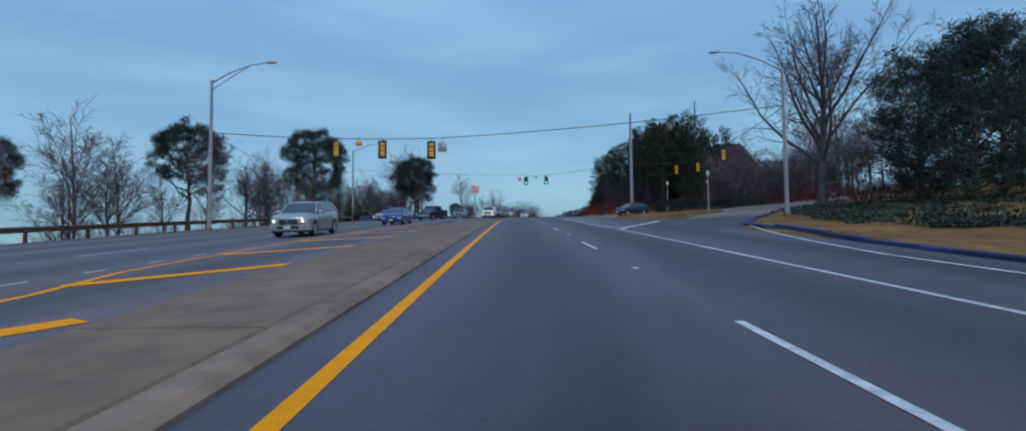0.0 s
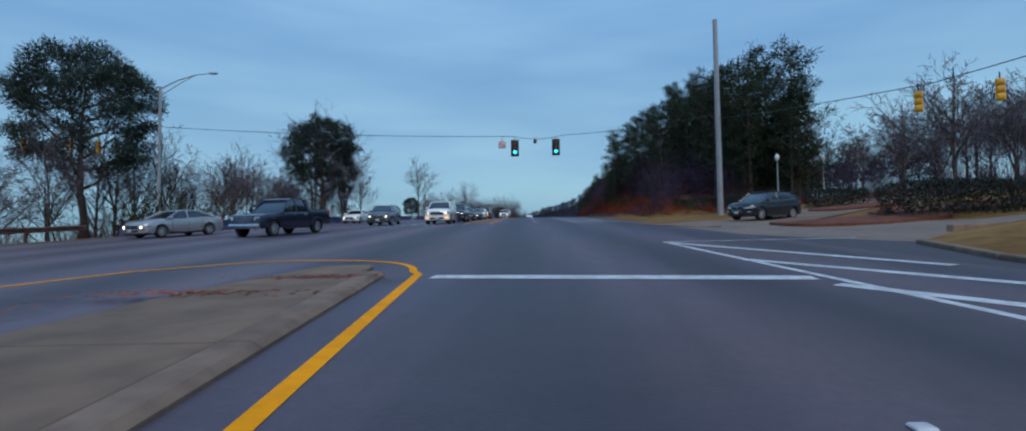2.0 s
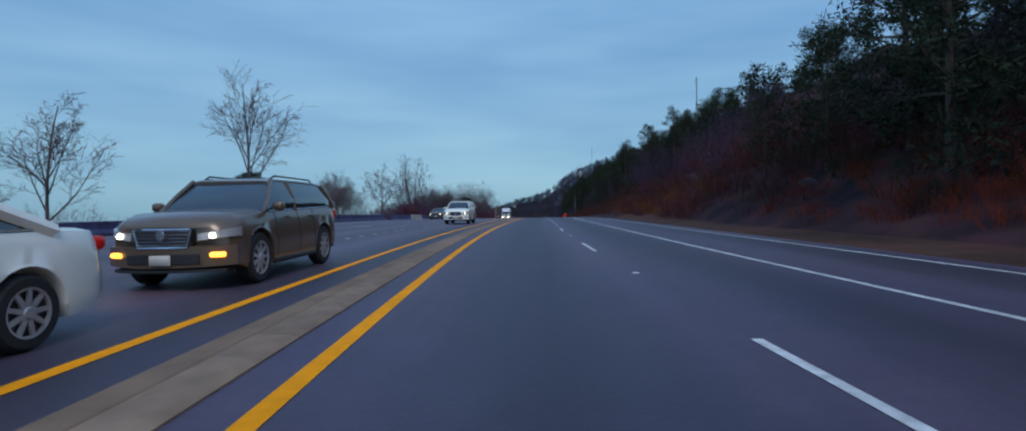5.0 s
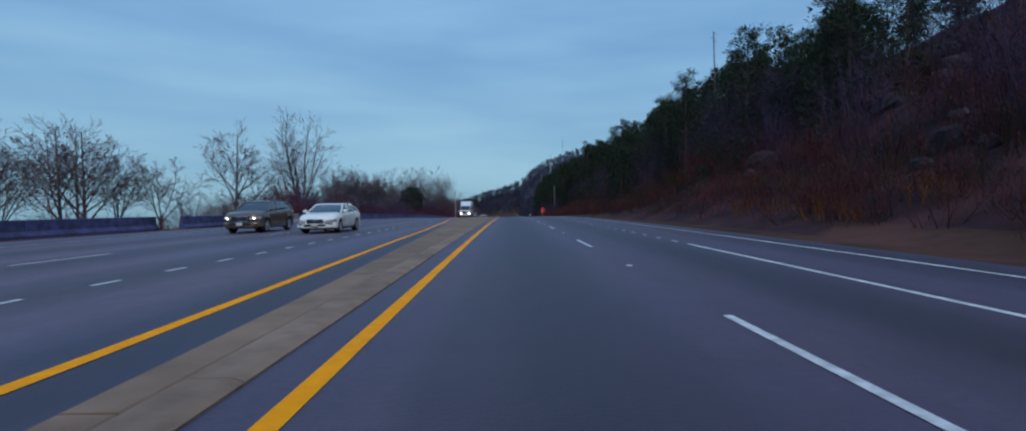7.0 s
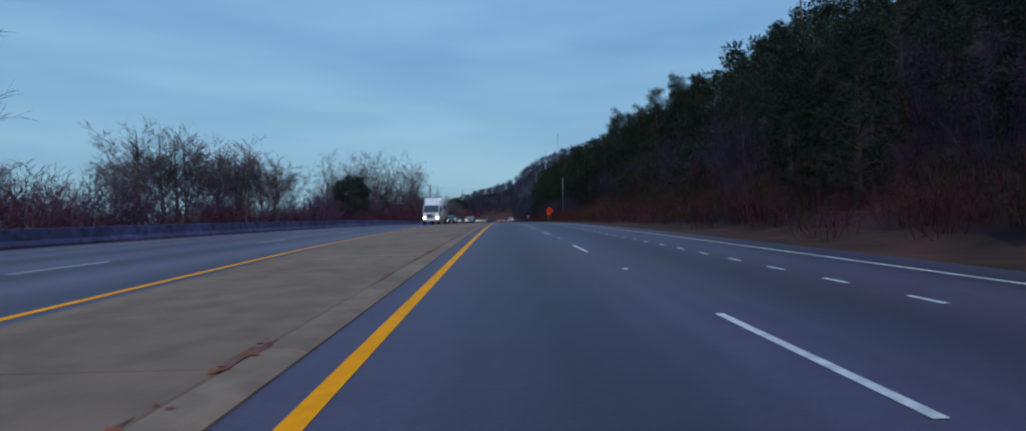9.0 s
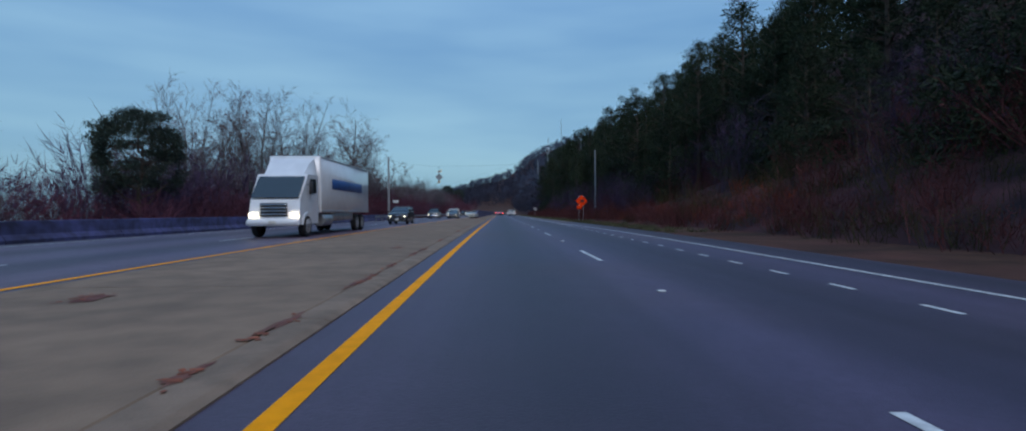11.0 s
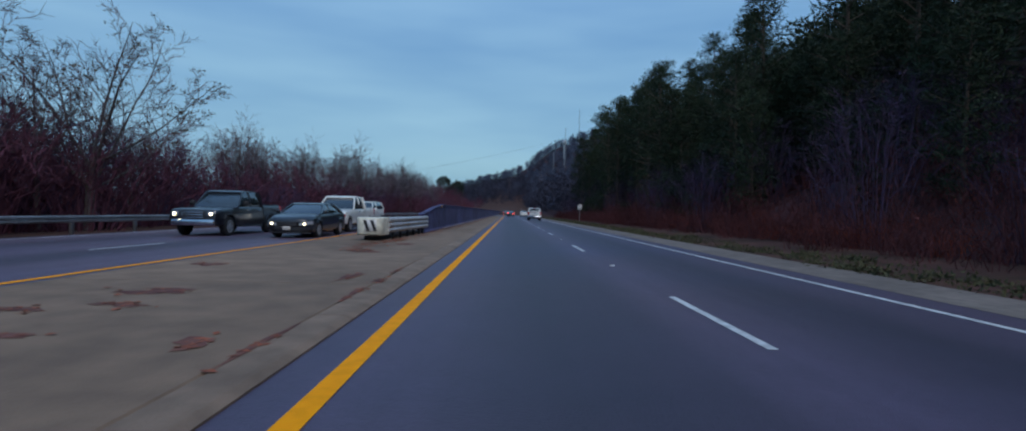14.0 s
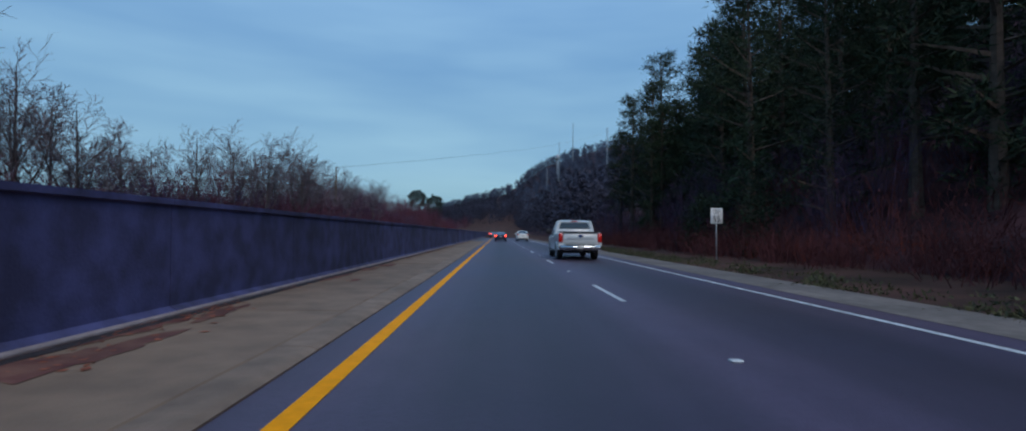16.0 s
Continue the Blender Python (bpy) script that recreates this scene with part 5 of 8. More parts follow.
    for _ in range(620):
        y = rng.uniform(150, 480)
        x = lerp(y, [150, 200, 300, 480], [11.3, 10.6, 10.4, 10.6]) + 3.6 * rng.random() ** 0.8
        places.append((x, y, height(x, y), rng.uniform(0.35, 0.8), rng.uniform(0, 6.28), rng.randrange(3)))
    for _ in range(170):
        x, y = rng.uniform(30, 62), rng.uniform(20, 100)
        places.append((x, y, height(x, y), rng.uniform(0.6, 1.1), rng.uniform(0, 6.28), rng.randrange(3)))
    for _ in range(260):
        y = rng.uniform(335, 475)
        x = rng.uniform(12, 25)
        places.append((x, y, height(x, y), rng.uniform(0.6, 1.1), rng.uniform(0, 6.28), rng.randrange(3)))
    scatter("russet_brush", kinds, places, BRUSH, "leafless russet brush covering the hillside", "brush")
    domes = [thicket_shape(97, 3.2, 2.6, 52, 8).mesh("thicket"), thicket_shape(98, 2.6, 2.9, 52, 8).mesh("thicket"), thicket_shape(99, 3.8, 2.4, 52, 8).mesh("thicket")]
    places = []
    for _ in range(330):
        y = rng.uniform(296, 530)
        x = -21.8 - abs(rng.gauss(0, 5))
        sc = rng.uniform(0.7, 1.25) * lerp(y, [296, 335, 365, 400, 530], [0.85, 1.35, 1.75, 1.55, 1.35])
        places.append((x, y, height(x, y), sc, rng.uniform(0, 6.28), rng.randrange(3)))
    for _ in range(140):
        y = rng.uniform(215, 300)
        x = -25.0 - abs(rng.gauss(0, 5))
        places.append((x, y, height(x, y), rng.uniform(0.7, 1.25), rng.uniform(0, 6.28), rng.randrange(3)))
    for _ in range(170):
        y = rng.uniform(20, 215)
        x = -30 - abs(rng.gauss(0, 6))
        places.append((x, y, height(x, y), rng.uniform(0.5, 1.0), rng.uniform(0, 6.28), rng.randrange(3)))
    for _ in range(130):
        y = rng.uniform(500, 900)
        x = rng.uniform(-60, -24)
        places.append((x, y, height(x, y), rng.uniform(1.5, 2.6), rng.uniform(0, 6.28), rng.randrange(3)))
    scatter("roadside_brush", domes, places, THICKET, "dense maroon winter thicket behind the oncoming lanes", "brush")
    places = []
    for _ in range(190):
        y = rng.uniform(215, 520)
        x = -25.5 - abs(rng.gauss(0, 6))
        places.append((x, y, height(x, y), rng.uniform(1.2, 1.9), rng.uniform(0, 6.28), rng.randrange(3)))
    for _ in range(110):
        y = rng.uniform(385, 530)
        x = -21.5 - rng.uniform(0, 13)
        places.append((x, y, height(x, y), rng.uniform(1.1, 1.9), rng.uniform(0, 6.28), rng.randrange(3)))
    for _ in range(110):
        y = rng.uniform(300, 385)
        x = -26 - rng.uniform(0, 16)
        places.append((x, y, height(x, y), rng.uniform(1.5, 2.5), rng.uniform(0, 6.28), rng.randrange(3)))
    scatter("roadside_saplings", domes, places, TWIGP, "plum-grey leafless saplings behind the oncoming lanes", "brush")
    places = []
    for _ in range(170):
        y = rng.uniform(116, 300)
        x = 13.5 + abs(rng.gauss(0, 2.5))
        places.append((x, y, height(x, y), rng.uniform(0.4, 0.85), rng.uniform(0, 6.28), rng.randrange(3)))
    for _ in range(170):
        y = rng.uniform(196, 330)
        x = rng.uniform(10.8, 19)
        places.append((x, y, height(x, y), rng.uniform(0.35, 0.8), rng.uniform(0, 6.28), rng.randrange(3)))
    for _ in range(16):
        x, y = -28 + rng.gauss(0, 1.2), 84 + rng.gauss(0, 3)
        places.append((x, y, -0.8, rng.uniform(1.2, 2.0), rng.uniform(0, 6.28), rng.randrange(3)))
    scatter("olive_brush", kinds, places, BRUSHG, "olive and yellow-green brush at the foot of the cut", "brush")
    places = []
    for _ in range(26):
        y = rng.uniform(100, 250)
        x = 14.0 + abs(rng.gauss(0, 2.0))
        places.append((x, y, height(x, y), rng.uniform(0.3, 0.6), rng.uniform(0, 6.28), rng.randrange(3)))
    for _ in range(16):
        y = rng.uniform(158, 200)
        x = rng.uniform(11.5, 15)
        places.append((x, y, height(x, y), rng.uniform(0.35, 0.7), rng.uniform(0, 6.28), rng.randrange(3)))
    scatter("orange_brush", kinds, places, FLAME, "orange-leaved brush at the foot of the cut", "brush")
    places = []
    for _ in range(230):
        y = rng.uniform(93, 142)
        x = lerp(y, [93, 100, 142], [15.5, 13.0, 12.2]) + 5.5 * rng.random() ** 1.3
        places.append((x, y, height(x, y), rng.uniform(0.2, 0.42), rng.uniform(0, 6.28), rng.randrange(3)))
    for _ in range(190):
        y = rng.uniform(285, 480)
        x = lerp(y, [285, 330, 480], [12.4, 12.6, 13.0]) + 3.6 * rng.random() ** 1.4
        places.append((x, y, height(x, y), rng.uniform(0.26, 0.5), rng.uniform(0, 6.28), rng.randrange(3)))
    scatter("fallen_leaf_brush", kinds, places, RUSTY, "rust-red leafy brush on the bank below the wood", "brush")
    far = [bare_tree_meshes(80, 10, 0.6, 6, 0.2)]
    places = []
    for _ in range(10):
        y = rng.uniform(300, 800)
        x = rng.uniform(-75, -30)
        places.append((x, y, height(x, y), rng.uniform(0.7, 1.1), rng.uniform(0, 6.28), 0))
    scatter("far_bare_trees", [far[0][1]], places, TWIG, "distant leafless trees in the valley", "woods")


def hedge(x, y, sx, sy, sz, turn, label):
    rng = random.Random(int(x * 10 + y))
    s = Shape()
    for _ in range(int(900 * sx * sy / 6) + 500):
        c = Vector((rng.uniform(-sx, sx) / 2, rng.uniform(-sy, sy) / 2, rng.uniform(0.0, sz)))
        if rng.random() < 0.75:
            if rng.random() < 0.45:
                c.z = sz + rng.gauss(0, 0.04)
            elif rng.random() < sx / (sx + sy):
                c.y = sy / 2 * rng.choice((-1, 1)) + rng.gauss(0, 0.05)
            else:
                c.x = sx / 2 * rng.choice((-1, 1)) + rng.gauss(0, 0.05)
        tuft(rng, s, c, 0.08, 3, 0.16, 1.0)
    ob = part("hedge", s, HEDGE, None, "", False)
    ob.matrix_world = pose(x, y, height(x, y) - 0.05, 0, 0, turn)
    return tagged(ob, label, "hedge", "clipped hedges")


# ---------------------------------------------------------------- vehicles
def wheel(parent, x, y, r, w, rim_mat=None):
    s = Shape()
    sgn = 1 if x > 0 else -1
    prof = [(r * 0.66, -w / 2), (r * 0.9, -w / 2), (r, -w / 2 + 0.045), (r, w / 2 - 0.045), (r * 0.9, w / 2), (r * 0.66, w / 2)]
    rings = []
    for rr, o in prof:
        rings.append([(x + o, y + rr * math.cos(a), r + rr * math.sin(a)) for a in (2 * math.pi * k / 26 for k in range(26))])
    tyre = part("wheel", s.loft(rings, caps=False), TYRE, parent, "black rubber tyre")
    rim = Shape()
    xo = x + sgn * w * 0.36
    rim.cyl((x + sgn * w * 0.1, y, r), r * 0.67, w * 0.45, "x", 22, 0.01)
    spokes = Shape()
    for k in range(9):
        a = 2 * math.pi * k / 9 + 0.3
        c, sn = math.cos(a), math.sin(a)
        p, q = r * 0.12, r * 0.62
        t = r * 0.075
        ring0 = [(xo, y + p * c - t * sn, r + p * sn + t * c), (xo, y + p * c + t * sn, r + p * sn - t * c), (xo, y + q * c + t * sn * 0.7, r + q * sn - t * c * 0.7), (xo, y + q * c - t * sn * 0.7, r + q * sn + t * c * 0.7)]
        ring1 = [(v[0] + sgn * 0.025, v[1], v[2]) for v in ring0]
        spokes.loft([ring0, ring1] if sgn > 0 else [ring1, ring0])
    spokes.cyl((xo + sgn * 0.015, y, r), r * 0.16, 0.05, "x", 14, 0.008)
    ring = [[(xo + sgn * o, y + q * r * math.cos(a), r + q * r * math.sin(a)) for a in (2 * math.pi * k / 26 for k in range(26))] for q, o in ((0.60, 0.0), (0.60, 0.03), (0.675, 0.035), (0.675, 0.0))]
    spokes.loft(ring, caps=False)
    part("rim", spokes, rim_mat or RIM, tyre, "spoked alloy rim")
    part("brake_disc", rim, PLASTIC, tyre)


KINDS = {
    # length, width, height, wheel radius, sill, belt at the front / middle / back, hood front, screen base, roof front, roof back, rear glass base, front axle, rear axle
    "sedan": (4.85, 1.86, 1.46, 0.34, 0.20, 0.97, 1.0, 1.06, 0.80, 1.12, 0.28, -0.90, -1.85, 1.42, -1.40),
    "coupe_suv": (4.75, 1.92, 1.69, 0.38, 0.24, 1.10, 1.15, 1.24, 0.97, 1.15, 0.42, -1.55, -2.24, 1.42, -1.40),
    "suv": (4.95, 1.97, 1.80, 0.42, 0.28, 1.18, 1.21, 1.26, 1.06, 1.15, 0.50, -2.0, -2.38, 1.48, -1.45),
    "big_suv": (5.25, 2.05, 1.94, 0.45, 0.29, 1.28, 1.31, 1.34, 1.16, 1.25, 0.60, -2.22, -2.53, 1.55, -1.50),
}


def vehicle(name, kind, colour, at, label, category="car", rims=None, lit=True, brake=False, amber=False, group="", detail=True):
    """A car: lofted body with wheel arches, glasshouse, roof, pillars, lamps, grille, mirrors and wheels. Front towards +y."""
    L, W, H, R, sill, bf, bm_, bb, hf, sb, rf, rb, gb, fa, ra = KINDS[kind]
    car = thing(name, label, category, group, at=at)
    hl, hw = L / 2, W / 2

    def arch(y):
        z = 0.0
        for ax in (fa, ra):
            d = abs(y - ax)
            rr = R * 1.17
            if d < rr:
                z = max(z, R + math.sqrt(rr * rr - d * d) * 0.98)
        return z

    ys = sorted(set([-hl, -hl + 0.05, -hl + 0.16, -hl + 0.34, gb, (gb + ra) / 2, 0, rf, sb, hl - 0.45, hl - 0.2, hl - 0.07, hl]
                    + [ax + R * 1.17 * k for ax in (fa, ra) for k in (-1.0, -0.985, -0.93, -0.82, -0.66, -0.45, -0.2, 0, 0.2, 0.45, 0.66, 0.82, 0.93, 0.985, 1.0)]))
    rings = []
    for y in ys:
        t = y / hl
        nose = max(0.0, (abs(t) - 0.80) / 0.20)
        w = hw * (1 - (0.06 if t > 0 else 0.15) * nose ** 2.0 - (0.05 if abs(t) > 0.995 else 0))
        top = float(np.interp(y, [-hl, -hl + 0.16, gb, rb, 0, sb, sb + 0.1, hl - 0.35, hl - 0.08, hl], [bb - 0.16 if kind == "sedan" else bb - 0.1, bb - 0.02, bb, bb, bm_, bf, bf - 0.01, hf + 0.06, hf - 0.04, hf - 0.16]))
        b = sill + 0.10 * nose + (0.05 if abs(t) > 0.995 else 0)
        a = arch(y)
        h = top - b
        half = [(0, b), (w * 0.70, b), (w * 0.72, max(b, a - 0.02)), (w * 0.965, max(b + 0.02, a)), (w * 0.995, max(b + 0.16 * h, a + 0.01)), (w, max(b + 0.45 * h, a + 0.02)),
                (w * 0.985, max(b + 0.62 * h, a + 0.03)), (w * 0.965, max(b + 0.84 * h, a + 0.04)), (w * 0.91, max(top - 0.02, a + 0.045)), (w * 0.72, top + 0.012 + 0.03 * (y > sb)), (0, top + 0.03 + (0.035 if y > sb and "suv" in kind else 0))]
        ring = [(x, y, z) for x, z in half] + [(-x, y, z) for x, z in reversed(half[1:-1])]
        pull = 0.30 * smooth01((y - (hl - 0.8)) / 0.8)      # the front is rounded in plan
        rings.append([(x, yy - pull * (abs(x) / hw) ** 2.6, z) for x, yy, z in ring])
    body = part("body", Shape().loft(rings), colour, car)
    if detail:
        def section_at(y):
            j = min(range(len(ys)), key=lambda k: abs(ys[k] - y))
            j = max(min(j, len(ys) - 2), 0)
            if ys[j] > y and j:
                j -= 1
            f = (y - ys[j]) / (ys[j + 1] - ys[j])
            return [Vector(a).lerp(Vector(b), f) for a, b in zip(rings[j], rings[j + 1])]
        for sy in (sb - 0.3, -0.13, ra + R * 1.35 if kind == "sedan" else ra + R * 1.3):
            ring = section_at(sy)
            for side in (ring[4:9], [Vector((-v.x, v.y, v.z)) for v in ring[4:9]]):
                part("door_seam", Shape().tube([v * 1.0 for v in side], 0.007, 4), BLACK, body)
        for sx in (-1, 1):
            part("window_trim", Shape().tube([(sx * hw * 0.905, y, float(np.interp(y, [gb, rb, 0, sb], [bb, bb, bm_, bf])) + 0.0) for y in np.linspace(gb + 0.25, sb - 0.15, 8)], 0.012, 4), CHROME, body)
    # glasshouse
    rings = []
    gys = [gb - 0.02, rb - 0.04, rb + 0.25, (rb + rf) / 2, rf - 0.1, rf + 0.04, sb + 0.04]
    gh = [0.02, 0.93, 1.0, 1.0, 0.985, 0.93, 0.02]
    for y, k in zip(gys, gh):
        base = float(np.interp(y, [gb, rb, 0, sb], [bb, bb, bm_, bf])) - 0.03
        top = base + (H - base - 0.03) * k
        wb = hw * 0.90
        wt = wb - (wb - hw * 0.70) * k
        rings.append([(-wb, y, base), (wb, y, base), (wb * 0.985, y, base + (top - base) * 0.35), (wt, y, top - 0.03 * k), (wt * 0.75, y, top), (-wt * 0.75, y, top), (-wt, y, top - 0.03 * k), (-wb * 0.985, y, base + (top - base) * 0.35)])
    part("glasshouse", Shape().loft(rings), GLASS, car, "dark tinted car windows")
    s = Shape()
    rings = []
    for y, z in ((rb - 0.06, H - 0.075), (rb + 0.05, H - 0.035), (rb + 0.4, H - 0.005), ((rb + rf) / 2, H), (rf - 0.15, H - 0.012), (rf + 0.06, H - 0.06)):
        w = hw * 0.715
        rings.append([(-w, y, z - 0.05), (w, y, z - 0.05), (w * 0.98, y, z - 0.015), (w * 0.75, y, z), (-w * 0.75, y, z), (-w * 0.98, y, z - 0.015)])
    part("roof", s.loft(rings), colour, car)
    wt, wb, rz = hw * 0.705, hw * 0.905, H - 0.06
    for sx in (-1, 1):
        for nm, p, q, r in (("front_pillar", (wb, sb + 0.03, bf - 0.02), (wt, rf + 0.02, rz), 0.035), ("middle_pillar", (wb, -0.12, bm_ - 0.02), (wt + 0.005, -0.16, rz), 0.036),
                            ("rear_pillar", (wb, gb + 0.10, bb - 0.02), (wt, rb + 0.02, rz), 0.06 if kind != "sedan" else 0.075)):
            part(nm, Shape().tube([(sx * p[0], p[1], p[2]), (sx * (p[0] * 0.52 + q[0] * 0.48 + 0.02), (p[1] + q[1]) / 2, (p[2] + q[2]) / 2), (sx * q[0], q[1], q[2])], r, 6), colour, car)
        part("side_mirror", Shape().box((sx * (hw + 0.07), sb - 0.18, bf + 0.09), (0.2, 0.13, 0.15), 0.04), colour, car)
        rings = []
        for k in range(7):
            u = k / 6
            x = hw * (0.50 + 0.47 * u)
            y = hl - 0.30 * abs(x / hw) ** 2.6 - (0.06 if k == 6 else 0) + 0.02
            z0, z1 = hf - 0.31 + 0.06 * u, hf - 0.19 + 0.09 * u
            rings.append([(sx * x, y - 0.12, z0), (sx * x, y, z0 + 0.01), (sx * x, y - 0.01, z1 - 0.01), (sx * x, y - 0.12, z1)])
        lamp = part("headlamp", Shape().loft(rings if sx > 0 else rings[::-1]), LAMPO, car, "clear headlamp lens")
        if lit:
            part("bulb", Shape().cyl((sx * hw * 0.70, hl - 0.085, hf - 0.225), 0.04, 0.06, "y", 12, 0.01), LAMPW, lamp, "lit headlamp bulb")
        part("tail_lamp", Shape().box((sx * hw * 0.78, -hl + 0.07, bb - 0.17), (hw * 0.28, 0.14, 0.2 if kind != "sedan" else 0.14), 0.03, rz=sx * 12), BRAKE if brake else TAIL, car, "red tail lamp")
        if detail:
            part("fog_lamp", Shape().box((sx * hw * 0.76, hl - 0.115, sill + 0.27), (0.22, 0.12, 0.075), 0.025, rz=-sx * 24), LAMPA if amber else LAMPO, car)
            for dy in (0.35, -0.75):
                part("door_handle", Shape().box((sx * (hw * 0.985), dy, bm_ - 0.13), (0.04, 0.18, 0.03), 0.01), colour, car)
            part("sill_trim", Shape().box((sx * hw * 0.96, (fa + ra) / 2, sill + 0.04), (0.08, fa - ra - 2.5 * R, 0.1), 0.02), PLASTIC, car)
    big = "suv" in kind
    gh2, gw = (0.34, 0.24) if kind == "big_suv" else (0.27, 0.21) if big else (0.19, 0.2)
    gz = hf - 0.13 - gh2 / 2

    def nose_y(x, out=0.0):
        return hl + out - 0.30 * abs(x / hw) ** 2.6

    def wrap(z0, z1, half, out, thick, lift=0.0, n=9):
        """A panel that follows the rounded front."""
        rings = []
        for k in range(n):
            x = -half + 2 * half * k / (n - 1)
            y = nose_y(x, out)
            rings.append([(x, y - thick, z0 + lift * abs(x / half) ** 2), (x, y, z0 + 0.02 + lift * abs(x / half) ** 2), (x, y, z1 - 0.02), (x, y - thick, z1)])
        return Shape().loft(rings)
    bump_top = hf - 0.36 if big else hf - 0.33
    part("front_bumper", wrap(sill + 0.06, bump_top, hw * 0.985, 0.035, 0.3, 0.03, 15), colour, car)
    gr = part("grille", wrap(gz - gh2 / 2, gz + gh2 / 2, W * gw, 0.03, 0.12), PLASTIC, car, "dark front grille")
    if detail:
        for k in range(5):
            part("grille_bar", wrap(gz - gh2 * 0.38 + gh2 * 0.19 * k - 0.012, gz - gh2 * 0.38 + gh2 * 0.19 * k + 0.03, W * gw * 0.95, 0.036, 0.02), BLACK if kind != "suv" else CHROME, gr)
        fr = [(x, nose_y(x, 0.035), gz + gh2 / 2) for x in np.linspace(-W * gw, W * gw, 7)]
        fl = [(x * 0.9, nose_y(x * 0.9, 0.035), gz - gh2 / 2) for x in np.linspace(W * gw, -W * gw, 7)]
        part("grille_frame", Shape().tube(fr + fl + fr[:1], 0.02, 6), CHROME, gr)
        part("badge", Shape().cyl((0, hl + 0.05, gz + gh2 * 0.18), 0.07, 0.014, "y", 16, 0.004), CHROME, gr, "plain oval badge")
    part("lower_intake", wrap(sill + 0.13, sill + 0.13 + (0.17 if big else 0.12), W * 0.27, 0.06, 0.06), PLASTIC, car)
    part("front_lip", wrap(sill - 0.01, sill + 0.075, hw * 0.86, 0.03, 0.2), PLASTIC, car)
    part("rear_bumper", Shape().box((0, -hl + 0.06, sill + 0.2), (W * 0.82, 0.16, 0.2), 0.05), PLASTIC if kind != "sedan" else colour, car)
    part("number_plate", Shape().box((0, hl + 0.075, sill + 0.2), (0.31, 0.02, 0.15), 0.005), PLATE, car, "blank number plate")
    part("number_plate", Shape().box((0, -hl - 0.022, bb - 0.3), (0.32, 0.02, 0.16), 0.005), PLATE, car, "blank number plate")
    if "suv" in kind and detail:
        for sx in (-1, 1):
            part("roof_rail", Shape().tube([(sx * hw * 0.62, rf - 0.2, H - 0.02), (sx * hw * 0.62, rf - 0.35, H + 0.045), (sx * hw * 0.62, rb + 0.45, H + 0.045), (sx * hw * 0.62, rb + 0.3, H - 0.02)], 0.018, 6), PLASTIC, car)
    for ax in (fa, ra):
        for sx in (-1, 1):
            wheel(car, sx * (hw - 0.13), ax, R, 0.25, rims)
    return car


